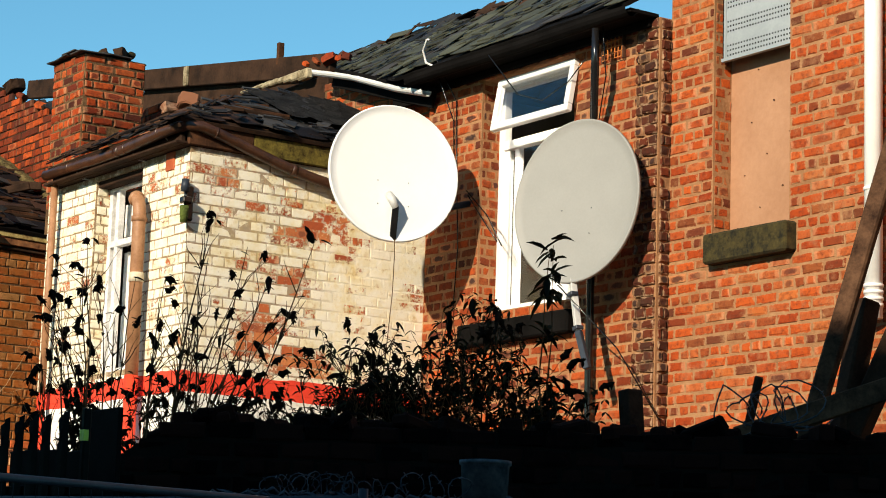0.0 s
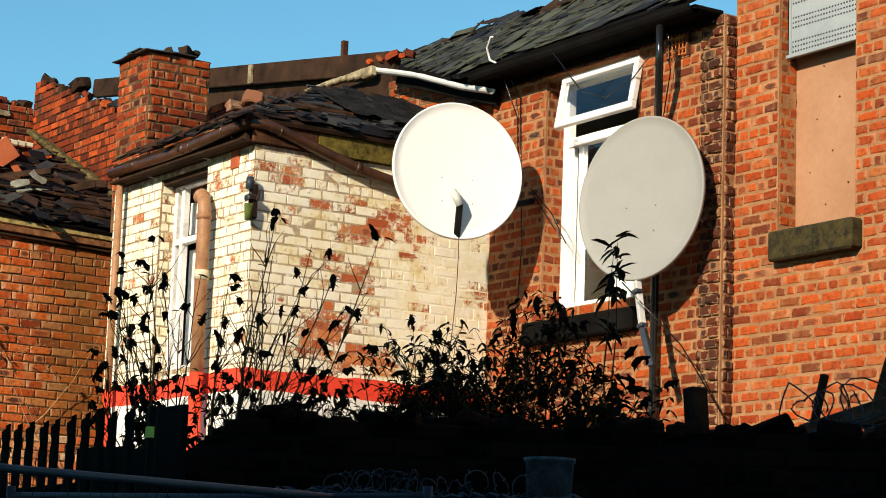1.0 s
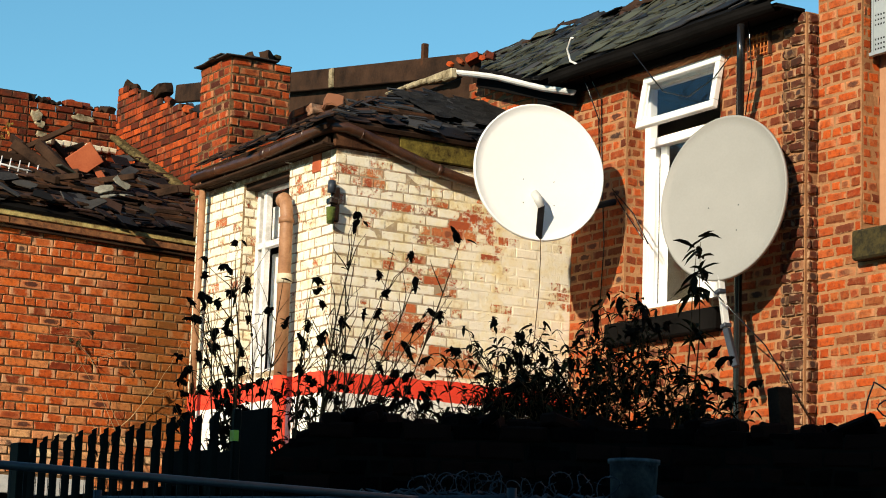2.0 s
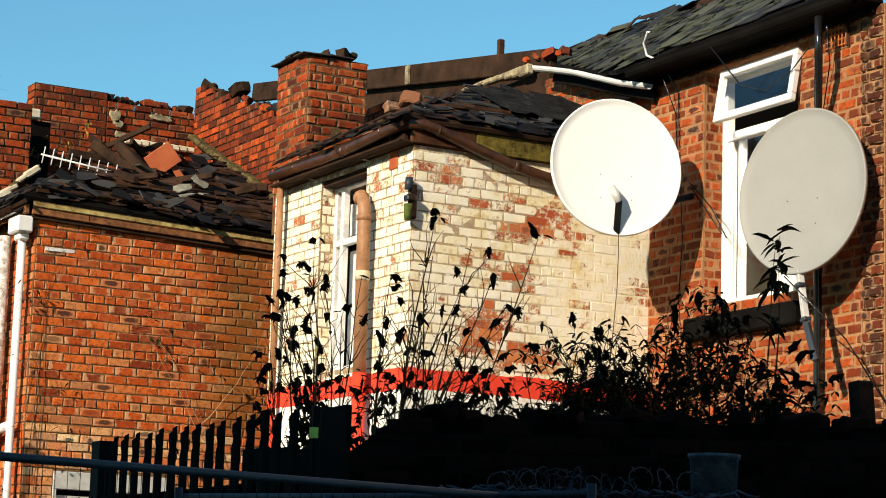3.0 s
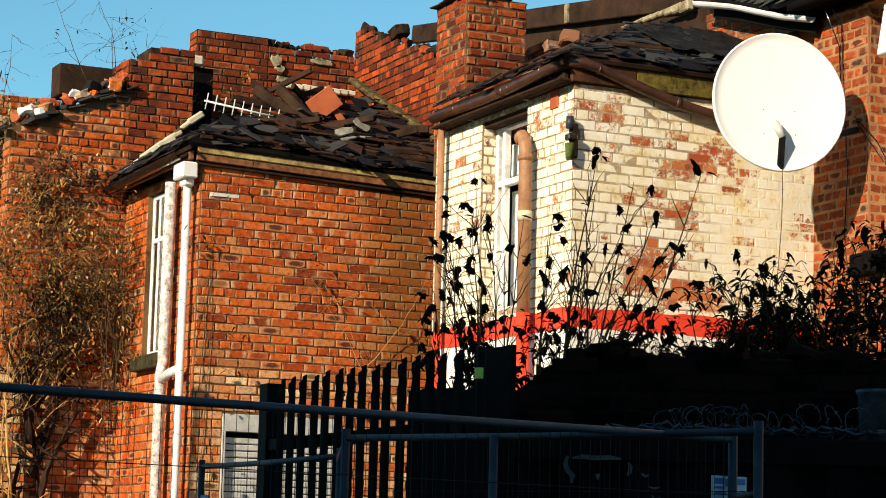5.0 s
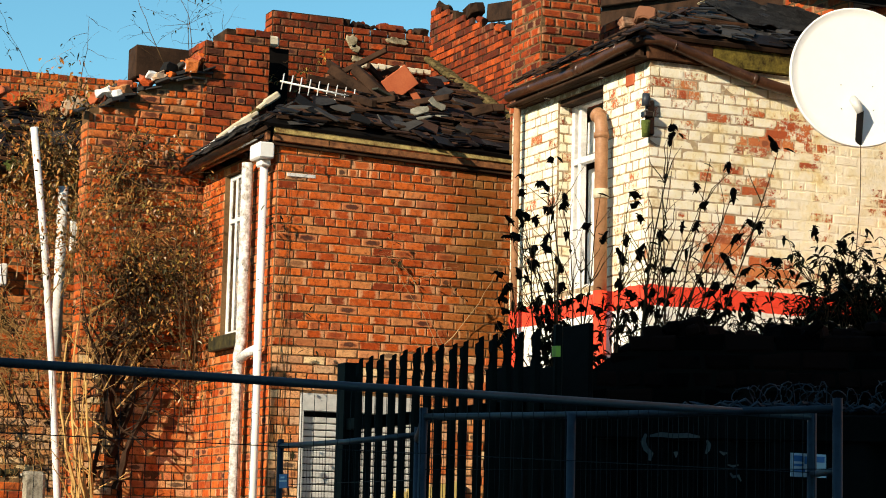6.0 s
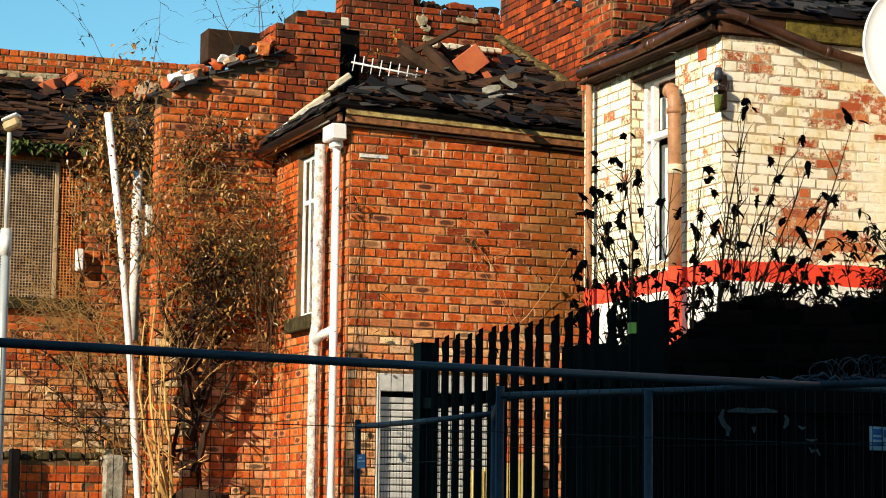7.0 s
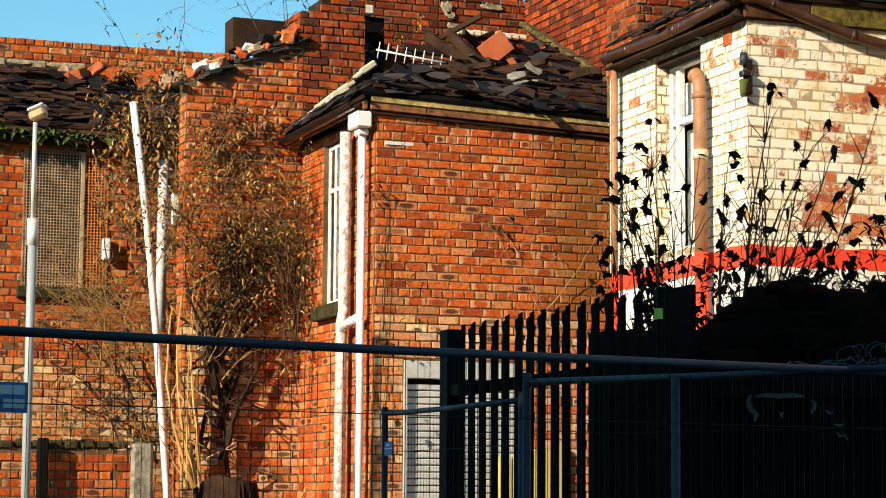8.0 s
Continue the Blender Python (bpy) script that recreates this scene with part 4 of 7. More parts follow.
for x, y, z in ((-16.1, 7.60, 5.224), (-15.14, 7.60, 5.222), (-14.62, 7.60, 5.256)):
    tube_part("bracket", [(x - 0.005, y, z), (x + 0.005, y, z)], 0.0455, M["brown_iron"], gutter)
    tube_part("bracket", [(x, y + 0.05, z - 0.03), (x + 0.03, y + 0.09, z - 0.08), (x + 0.06, y + 0.13, z - 0.09)], 0.006, M["galvanised_pale"], gutter, sides=5)
tube_part("bracket", [(-14.32, 7.896, 5.255), (-14.32, 7.908, 5.252)], 0.0455, M["brown_iron"], gutter)
tube_part("joint", [(-14.32, 8.56, 5.076), (-14.32, 8.60, 5.068)], 0.047, M["brown_iron"], gutter)
tube_part("joint", [(-15.30, 7.60, 5.219), (-15.24, 7.60, 5.220)], 0.047, M["brown_iron"], gutter)
part("fascia", boxes(((-16.56, 7.66, 5.14), (-14.40, 7.70, 5.225)), bevel=0.006), M["timber"], cream)
part("fascia", boxes(((-14.382, 8.25, 5.145), (-14.345, 9.82, 5.30)), bevel=0.006), M["eaves_moss"], cream, "rotten mossy eaves board")
part("fascia", boxes(((-14.382, 7.70, 5.145), (-14.345, 8.246, 5.30)), bevel=0.006), M["timber_rust"], cream)
part("soffit", boxes(((-16.6, 7.60, 5.145), (-14.36, 7.76, 5.165)), bevel=0.004), M["timber"], cream)
part("wall_plate", boxes(((-14.62, 7.75, 5.142), (-14.385, 9.84, 5.33)), ((-16.75, 7.77, 5.142), (-14.62, 7.97, 5.33)), bevel=0.004), M["timber"], cream)
tube_part("downpipe", [(-16.51, 7.66, 3.46), (-16.51, 7.66, 5.17)], 0.030, M["tan_iron"], cream, "brown cast iron downpipe")
tube_part("downpipe", [(-16.50, 7.66, 1.2), (-16.51, 7.66, 3.46)], 0.031, M["red_paint"], cream, "red painted foot of the downpipe")
soil = tube_part("soil_pipe", [(-14.940, 7.64, 3.48), (-14.955, 7.64, 4.70), (-14.965, 7.64, 4.76), (-14.990, 7.645, 4.80), (-15.035, 7.65, 4.825)], 0.05, M["tan_iron"], cream, "brown soil pipe", 12)
tube_part("collar", [(-15.02, 7.65, 4.818), (-15.05, 7.65, 4.834)], 0.062, M["tan_iron"], soil, sides=12)
tube_part("collar", [(-14.956, 7.64, 4.64), (-14.956, 7.64, 4.68)], 0.058, M["tan_iron"], soil, sides=12)
tube_part("collar", [(-14.948, 7.64, 4.18), (-14.948, 7.64, 4.25)], 0.058, M["render"], soil, sides=12)
tube_part("soil_pipe", [(-14.930, 7.64, 1.5), (-14.940, 7.64, 3.48)], 0.052, M["red_paint"], cream, "red painted foot of the soil pipe", 12)

# hipped slate roof of the cream outrigger
croof = part("roof", boxes(((-16.3, 8.3, 5.2), (-14.6, 9.8, 5.24))), M["timber"], cream, "broken hipped slate roof")
SIDE_C = slope((-14.31, 7.60, 5.325), (0, 1, 0), (-1, 0, 0.46))
SIDE_POLY = [(0, 0), (2.3, 0), (2.3, 1.85), (1.9, 1.80), (1.2, 1.40), (0.9, 1.02)]
part("deck", sheet(SIDE_C, SIDE_POLY), M["timber"], croof)
FRONT_C = slope((-16.5, 7.58, 5.275), (1, 0, 0), (0, 1, 0.50))
FRONT_POLY = [(0, 0), (2.22, 0), (1.38, 1.02), (0.9, 0.72), (0.35, 0.35), (0, 0.2)]
part("deck", sheet(FRONT_C, FRONT_POLY), M["timber"], croof)
slates(croof, SIDE_C, SIDE_POLY, [M["slate"], M["slate_brown"], M["slate"]], mess=0.40, missing=0.10, seed=5, gauge=0.12, w=0.28, h=0.32, limit=150, shards=170)
slates(croof, FRONT_C, FRONT_POLY, [M["slate_brown"], M["slate"]], mess=0.8, missing=0.30, seed=6, gauge=0.08, w=0.17, h=0.2, limit=150, shards=200)
felt = bmesh.new()         # a torn sheet of felt over the upper slope, lying in waves
rows = []
for j in range(13):
    v = j / 12
    rows.append([felt.verts.new(SIDE_C @ Vector((1.18 + 0.07 * noise.noise((j * 0.8, 2, 1)) + 1.08 * i / 17, 0.52 - 0.10 * i / 17 + (0.88 + 0.36 * i / 17) * v + 0.05 * noise.noise((i * 0.9, j, 6)), 0.075 + 0.022 * noise.noise((i * 0.5, j * 0.6, 4))))) for i in range(18)])
for p, q in zip(rows, rows[1:]):
    for k in range(17):
        felt.faces.new((p[k], p[k + 1], q[k + 1], q[k]))
bmesh.ops.solidify(felt, geom=felt.faces[:], thickness=0.006)
part("felt_sheet", felt, M["felt"], croof, "torn dark roofing felt")
wreck(croof, FRONT_C, FRONT_POLY, 61, 14, 0.09)
wreck(croof, SIDE_C, [(0.3, 0.35), (1.2, 0.4), (1.2, 0.95), (0.8, 0.95)], 62, 9, 0.09)

# chimney stack on the cream outrigger
chim = thing("chimney", (-17.1, 8.28, 5.3), "sooty red brick chimney stack capped with loose slates", "chimney")
cbody = part("body", boxes(((-17.39, 8.0, 4.9), (-16.80, 8.56, 6.375))), M["mortar_tan"], chim)
bricks(cbody, face_a(8.0), -17.39, -16.80, 5.1, 6.375, M["stack"], joint=0.016, proud=0.008, rough=0.006, wear=0.010, bond=3)
bricks(cbody, face_b(-16.80), 8.0, 8.56, 5.1, 6.375, M["stack"], joint=0.016, proud=0.008, rough=0.006, wear=0.010, bond=3, start=1, gap=0.03)
r = random.Random(71)
for k in range(11):
    x, y = -17.30 + 0.145 * (k % 4) + r.uniform(-.015, .015), 8.07 + 0.21 * (k // 4)
    bm = box(bmesh.new(), (-0.11, -0.135, 0), (0.11, 0.135, 0.012), 0.003)
    bm.transform(pose(x, y, 6.378 + 0.011 * (k % 3), r.uniform(-2, 2), r.uniform(-2, 2), r.uniform(-8, 8)))
    part("cap_slate", bm, M["slate"], chim, "loose slate capping")

# ---------------------------------------------------------------- main wall behind, and the roof timbers left standing
M["lichen"] = plain("mortar with lichen", (0.09, 0.065, 0.03), (0.46, 0.38, 0.24), 13, 0.95, 0.8)
rear = thing("terraced_house", (-17.0, 9.9, 0), "roofless red brick terraced house behind the outriggers", "house")
rwall = wall_a(rear, -18.2, -14.39, 9.93, 0.22, 0, 5.85, M["mortar_dark"])
raked = bmesh.new()
for xa, xb in ((-16.1, -15.6), (-15.6, -15.1), (-15.1, -14.7), (-14.7, -14.39)):
    box(raked, (xa, 9.93, 5.85), (xb, 10.15, 6.38 - (xb + 16.1) * 0.27))
part("wall", raked, M["mortar_dark"], rear)
part("plaster", boxes(((-18.1, 9.95, 5.85), (-16.1, 10.1, 6.40)), bevel=0.01), M["timber"], rear, "dark tarred party plaster")
for k in range(9):
    x, h = -17.42 + 0.125 * k, 0.026 + 0.007 * k + 0.02 * noise.noise((k * 1.7, 3, 3))
    z = 6.465 - h / 2 + 0.010 * noise.noise((k * 2.1, 0, 5))
    pale_bm = bmesh.new()
    bar(pale_bm, (x, 9.87, z), (x + 0.17, 9.86, z + 0.015 * noise.noise((k, 6, 5))), 0.07, h, bevel=0.012)
    part("coping_piece", pale_bm, M["lichen"], rear, "pale ragged mortar coping")
bricks(rwall, face_a(9.93), -18.2, -14.39, 5.25, 6.40, M["red"], joint=0.012, top=lambda x: 5.86 if x < -16.1 else 6.36 - (x + 16.0) * 0.27)
timbers = thing("roof_timbers", (-20.0, 10.5, 6.2), "dark brown roof beams standing on ruined walls", "beam")
tb = bmesh.new()
bar(tb, (-23.45, 10.5, 7.70), (-16.9, 10.5, 6.73), 0.08, 0.21, bevel=0.008)
part("beam", tb, M["timber"], timbers)
tb = bmesh.new()
bar(tb, (-20.7, 10.58, 7.10), (-17.3, 10.58, 6.60), 0.08, 0.24, bevel=0.008)
part("beam", tb, M["timber"], timbers)
part("post", boxes(((-17.86, 10.46, 6.9), (-17.815, 10.52, 7.12)), bevel=0.004), M["timber_rust"], timbers)
part("cleat", boxes(((-19.62, 10.42, 7.02), (-19.56, 10.46, 7.22)), bevel=0.008), M["lichen"], timbers)

# ---------------------------------------------------------------- red outrigger with the roller shutter
red = thing("outrigger", (-19.2, 7.5, 0), "orange brick outrigger with a collapsed slate roof", "house")
lend = wall_a(red, -20.6, -18.43, 6.186, 0.23, 0, 4.97, M["mortar_dark"], [(-19.66, -18.93, 3.40, 4.88)])
bricks(lend, face_a(6.186), -20.6, -18.2, 1.2, 4.97, M["orange"], [(-19.66, -18.93, 3.40, 4.88)], pick=(-20.6, -18.2, 2.6, 5.0), wear=0.006, proud=0.008, rough=0.0025)
DOOR_Y0, DOOR_Y1, DOOR_Z = 6.46, 7.56, 2.83
lside = wall_b(red, 6.186, 9.0, -18.2, 0.23, 0, 4.97, M["mortar_dark"], [(DOOR_Y0, DOOR_Y1, 0, DOOR_Z)])
bricks(lside, face_b(-18.2), 6.186, 9.0, 1.2, 3.225, M["buff"], [(DOOR_Y0, DOOR_Y1, 0, DOOR_Z)], pick=(6.18, 8.45, 2.9, 3.3), wear=0.006, proud=0.008, rough=0.0025, bond=6, start=1)
bricks(lside, face_b(-18.2), 6.186, 9.0, 3.225, 4.97, M["damp"], [(DOOR_Y0, DOOR_Y1, 0, DOOR_Z)], pick=(6.18, 8.45, 3.9, 5.0), wear=0.006, proud=0.008, rough=0.0025, bond=6, start=4)
wall_b(red, 6.42, 9.0, -20.4, 0.2, 0, 4.9, M["mortar_dark"])
room(red, -20.3, -18.5, 6.45, 8.9, 3.1, 4.9)
window(red, "casement_window", -19.66, -18.93, 6.23, 3.40, 4.87, M["white_worn"], bars=(-19.45, -19.25), rails=(4.45,), width=0.04, depth=0.022, label="rotting white timber window")
part("window_sill", boxes(((-19.75, 6.10, 3.26), (-18.9, 6.3, 3.39)), bevel=0.01), M["sill_stone"], red)
for z0, z1, x, mat, says in ((4.930, 4.960, -18.172, "timber", ""), (4.966, 5.026, -18.150, "timber_red", "worn brown eaves board"), (5.030, 5.106, -18.135, "timber_moss", "mossy yellow eaves board")):
    bm = bmesh.new()        # the boards sag towards the back wall
    bar(bm, (x, 6.12, (z0 + z1) / 2 + 0.01), (x, 8.98, (z0 + z1) / 2 - 0.085), 0.03, z1 - z0, bevel=0.005)
    part("fascia", bm, M[mat], red, says)
part("fascia", boxes(((-20.5, 6.06, 4.98), (-18.16, 6.10, 5.06)), bevel=0.006), M["timber_red"], red)
lg = bmesh.new()
half_pipe(lg, [(-20.75, 6.0, 5.02), (-19.5, 6.0, 5.03), (-18.2, 6.0, 5.04)], 0.06)
part("gutter", lg, M["black_plastic"], red, "black gutter")
shutter = part("roller_shutter", boxes(((-18.30, DOOR_Y0, 2.68), (-18.19, DOOR_Y1, DOOR_Z)), ((-18.29, DOOR_Y0, 0), (-18.19, DOOR_Y0 + 0.035, 2.68)), bevel=0.004), M["galvanised_pale"], red, "grey steel roller shutter")
for i in range(30):
    z = 0.9 + i * 0.058
    part("slat", boxes(((-18.27, DOOR_Y0 + 0.04, z), (-18.25 + 0.012, DOOR_Y1, z + 0.05)), bevel=0.008), M["galvanised_pale"], shutter)
part("backing", boxes(((-18.32, DOOR_Y0, 0), (-18.30, DOOR_Y1, DOOR_Z))), M["unlit_black"], shutter)
soil_w = tube_part("soil_pipe", [(-18.735, 6.09, 4.86), (-18.735, 6.09, 3.42), (-18.735, 6.09, 3.28), (-18.755, 6.08, 3.18), (-18.765, 6.08, 3.0), (-18.765, 6.08, 0.0)], 0.052, M["pipe_worn"], red, "flaking white soil pipe", 12)
tube_part("branch", [(-18.755, 6.08, 3.12), (-18.535, 6.08, 3.17), (-18.295, 6.08, 3.19)], 0.04, M["white_worn"], soil_w, sides=12)
rwp2 = tube_part("downpipe", [(-18.280, 6.09, 0), (-18.280, 6.09, 4.83)], 0.036, M["white_plastic"], red, "white plastic downpipe", 12)
part("hopper", boxes(((-18.415, 6.0, 4.82), (-18.155, 6.14, 4.96)), ((-18.355, 6.04, 4.76), (-18.215, 6.13, 4.82)), bevel=0.012), M["white_plastic"], rwp2)
part("strap", boxes(((-18.194, 6.27, 4.685), (-18.186, 6.53, 4.715)), bevel=0.002), M["white_worn"], red, "white metal strap")

# black decks stand for the unlit void under the broken slates
lroof = part("roof", boxes(((-20.3, 6.4, 4.98), (-18.4, 8.9, 5.0))), M["unlit_black"], red, "collapsed slate roof with loose slates")
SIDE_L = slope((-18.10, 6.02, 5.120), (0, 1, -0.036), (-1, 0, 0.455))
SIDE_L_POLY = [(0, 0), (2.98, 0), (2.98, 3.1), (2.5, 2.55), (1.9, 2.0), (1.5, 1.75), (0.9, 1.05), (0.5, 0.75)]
part("deck", sheet(SIDE_L, SIDE_L_POLY), M["unlit_black"], lroof)
FRONT_L = slope((-20.35, 6.02, 5.08), (1, 0, 0), (0, 1, 0.66))
FRONT_L_POLY = [(0, 0), (2.3, 0), (1.5, 0.62), (0.7, 0.62), (0.0, 0.75)]
part("deck", sheet(FRONT_L, FRONT_L_POLY), M["timber"], lroof)
slates(lroof, SIDE_L, SIDE_L_POLY, [M["slate_brown"], M["slate"], M["slate_brown"]], mess=1.0, missing=0.40, seed=8, gauge=0.085, w=0.20, h=0.20, limit=290, shards=260)
wreck(lroof, SIDE_L, SIDE_L_POLY, 81, 60, 0.085)
slates(lroof, FRONT_L, FRONT_L_POLY, [M["slate"], M["slate_brown"]], mess=0.4, missing=0.08, seed=9, gauge=0.10, shards=90)

# party walls above the red outrigger
party = thing("party_wall", (-21.7, 8.1, 0), "ruined red brick party wall rising over the collapsed roof", "wall")
pw = wall_b(party, 7.24, 8.02, -21.62, 0.23, 0, 6.98, M["mortar_soot"])
PARTY_TOP = lambda y: 6.92 + 0.06 * noise.noise((y * 3.1, 0, 3))
bricks(pw, face_b(-21.62), 7.24, 8.02, 5.1, 6.98, M["party"], joint=0.015, proud=0.009, rough=0.004, start=2)
pw_low = wall_b(party, 8.02, 9.0, -21.62, 0.23, 0, 6.83, M["mortar_soot"])
bricks(pw_low, face_b(-21.62), 8.02, 9.0, 5.1, 6.98, M["party"], joint=0.015, proud=0.009, rough=0.005, top=PARTY_TOP, start=2)
bricks(pw, face_a(7.24), -21.85, -21.62, 5.1, 6.98, M["party"], joint=0.015, proud=0.008, rough=0.005, bond=2)
back = wall_a(party, -21.62, -17.2, 9.0, 0.23, 0, 6.2, M["mortar_soot"])
BACK_TOP = lambda x: 7.2 - (x + 21.6) * 0.34 + 0.06 * noise.noise((x * 5, 1, 0))
bricks(back, face_a(9.0), -21.62, -17.2, 4.85, 6.2, M["sooty"], joint=0.015, proud=0.009, rough=0.005)
upper_bm = bmesh.new()
for i in range(15):
    xa, xb = -21.62 + 0.225 * i, -21.62 + 0.225 * (i + 1)
    box(upper_bm, (xa, 9.0, 6.2), (xb, 9.22, 6.2 + 0.075 * max(1, int((BACK_TOP((xa + xb) / 2) - 6.2) / 0.075))))
upper = part("wall", upper_bm, M["mortar_soot"], party)
bricks(upper, face_a(9.0), -21.62, -18.3, 6.2, 7.25, M["sooty"], top=BACK_TOP, joint=0.013, proud=0.009, rough=0.005)
flash = bmesh.new()
for k in range(22):
    x = -18.2 - 0.15 * k
    bar(flash, (x, 8.93, 5.105 + 0.458 * (-18.2 - x) + 0.012 * noise.noise((k, 3, 1))), (x - 0.17, 8.93, 5.183 + 0.458 * (-18.2 - x) + 0.012 * noise.noise((k, 9, 1))), 0.11 + 0.05 * noise.noise((k * 2.3, 5, 4)), 0.065 + 0.04 * noise.noise((k * 1.3, 0, 4)), bevel=0.018)
part("flashing", flash, M["fillet"], party, "mossy mortar fillet")
flash = bmesh.new()
for k in range(9):
    y = 8.22 + 0.085 * k
    bar(flash, (-21.59, y, 6.50 + 0.03 * noise.noise((k, 2, 5))), (-21.58, y + 0.10, 6.49 + 0.03 * noise.noise((k, 7, 5))), 0.05, 0.055 + 0.03 * noise.noise((k * 1.7, 0, 2)), bevel=0.012)
part("flashing", flash, M["render"], party, "broken pale mortar fillet")
patch("plaster", [(8.11, 6.75, 0.13, 0.13), (8.15, 6.67, 0.10, 0.09), (8.62, 6.80, 0.24, 0.08), (8.17, 6.56, 0.14, 0.06)], face_b(-21.612), M["lichen"], party, "last patches of tan plaster", 0.024, 3)

pier = thing("chimney", (-20.6, 6.47, 5.0), "red brick chimney stump at the front of the outrigger", "chimney")
pbody = part("body", boxes(((-20.85, 6.15, 4.6), (-20.352, 6.80, 6.28)), ((-20.80, 6.36, 6.28), (-20.352, 6.80, 6.43))), M["mortar_soot"], pier)
bricks(pbody, face_a(6.15), -20.85, -20.35, 4.8, 6.30, M["sooty_orange"], joint=0.013, proud=0.009, rough=0.006, wear=0.009, bond=3)
bricks(pbody, face_b(-20.35), 6.15, 6.80, 4.8, 6.45, M["sooty_orange"], joint=0.013, proud=0.009, rough=0.004, wear=0.008, top=lambda y: 6.30 if y < 6.36 else 6.45, start=3, bond=5)

# ---------------------------------------------------------------- end wall and the far house
w3 = thing("garden_wall", (-20.45, 5.6, 0), "tall red brick side wall with a raked broken top", "wall")
w3b = wall_b(w3, 5.05, 6.184, -20.35, 0.25, 0, 5.45, M["mortar_dark"], top=(5.515, 6.015))
W3_TOP = lambda y: 5.46 + (y - 5.05) * 0.43
bricks(w3b, face_a(5.05), -20.6, -20.35, 1.2, 5.42, M["weathered"], proud=0.008, rough=0.004, wear=0.009, bond=2)
bricks(w3b, face_b(-20.35), 5.05, 6.184, 1.2, 3.3, M["mixed"], proud=0.006, rough=0.006, wear=0.006)
bricks(w3b, face_b(-20.35), 5.05, 6.184, 3.3, 5.95, M["weathered"], top=W3_TOP, joint=0.012, proud=0.010, rough=0.005, wear=0.010)
cop = bmesh.new()
q = random.Random(58)
for k in range(19):
    y = 4.93 + 0.065 * k
    z = 5.49 + (y - 4.95) * 0.43 + q.uniform(-.025, .03)
    if q.random() < 0.72:
        bar(cop, (-20.40 + q.uniform(-.04, .05), y, z), (-20.40 + q.uniform(-.03, .03), y + q.uniform(.07, .19), z + q.uniform(.0, .07)), q.uniform(.16, .32), q.uniform(.012, .04), up=(q.uniform(-.25, .25), 0, 1), bevel=0.004)
part("coping", cop, M["slate"], w3, "ragged black slate coping")

far = thing("outrigger", (-22.8, 4.3, 0), "far red brick outrigger with mesh over the window and broken slates", "house")
FY0, FY1, FZ0, FZ1 = 3.87, 4.64, 3.70, 5.05
fwall = wall_b(far, 1.5, 6.2, -22.0, 0.23, 0, 5.12, M["mortar_dark"], [(FY0, FY1, FZ0, FZ1)])
bricks(fwall, face_b(-22.0), 3.0, 6.2, 1.2, 3.0, M["mixed"], proud=0.005, rough=0.005)
bricks(fwall, face_b(-22.0), 3.0, 6.2, 3.0, 5.12, M["weathered"], [(FY0, FY1, FZ0, FZ1)], pick=(3.4, 5.5, 2.9, 5.1), proud=0.005, rough=0.005)
part("backing", boxes(((-22.3, FY0 - .1, FZ0 - .1), (-22.2, FY1 + .1, FZ1 + .1))), M["unlit_black"], far)
part("window_sill", boxes(((-22.1, FY0 - .08, FZ0 - .12), (-21.93, FY1 + .08, FZ0)), bevel=0.01), M["sill_stone"], far)
for ya, yb, mat, says in ((FY0 - 0.03, 4.41, M["mesh_pale"], "pale rusted wire mesh over the window"), (4.45, FY1 + 0.03, M["rust_orange"], "orange rusted wire mesh over the window")):
    mesh_bm = bmesh.new()
    n = int((yb - ya) / 0.029)
    for i in range(n + 1):
        y = ya + i * (yb - ya) / n
        bar(mesh_bm, (-21.98, y, FZ0), (-21.98 + 0.02 * noise.noise((i, 2, 3)), y, FZ1), 0.009, up=(0, 1, 0))
    for i in range(47):
        z = FZ0 + i * (FZ1 - FZ0) / 46
        bar(mesh_bm, (-21.985, ya, z), (-21.985 + 0.02 * noise.noise((i, 8, 3)), yb, z), 0.009)
    part("window_mesh", mesh_bm, mat, far, says)
part("upright", boxes(((-22.0, 4.40, FZ0), (-21.965, 4.44, FZ1)), bevel=0.004), M["timber_pale"], far)
part("gutter", boxes(((-21.98, 1.5, 5.10), (-21.86, 6.1, 5.17)), bevel=0.012), M["timber"], far)
fback = wall_b(far, 1.5, 6.3, -23.3, 0.23, 0, 6.418, M["mortar_dark"])
bricks(fback, face_b(-23.3), 3.2, 6.3, 5.9, 6.46, M["weathered"], proud=0.006, rough=0.005, bond=2, wear=0.008)
ROOF_F = slope((-21.88, 1.5, 5.19), (0, 1, 0), (-1, 0, 0.66))
POLY_F = [(0, 0), (4.4, 0), (4.2, 1.6), (0, 1.68)]
# deck coloured as the unlit space seen through the missing slates
froof = part("roof", sheet(ROOF_F, POLY_F), M["unlit_black"], far, "slate roof with many slates slipped")
slates(froof, ROOF_F, [(1.6, 0.12), (4.4, 0.12), (4.2, 1.6), (1.6, 1.6)], [M["slate_brown"], M["slate_brown"], M["slate"]], mess=0.95, missing=0.80, seed=12, gauge=0.10, w=0.21, h=0.26, shards=260)
wreck(froof, ROOF_F, [(1.6, 0), (4.4, 0), (4.2, 1.6), (1.6, 1.6)], 121, 36, 0.12)
for i in range(9):
    bm = bmesh.new()
    k = 0.08 + i * 0.17
    bar(bm, ROOF_F @ Vector((1.6, k, 0.012)), ROOF_F @ Vector((4.3, k, 0.012)), 0.022, 0.035, bevel=0.003)
    part("batten", bm, M["timber_rust"], froof)
fb = bmesh.new()
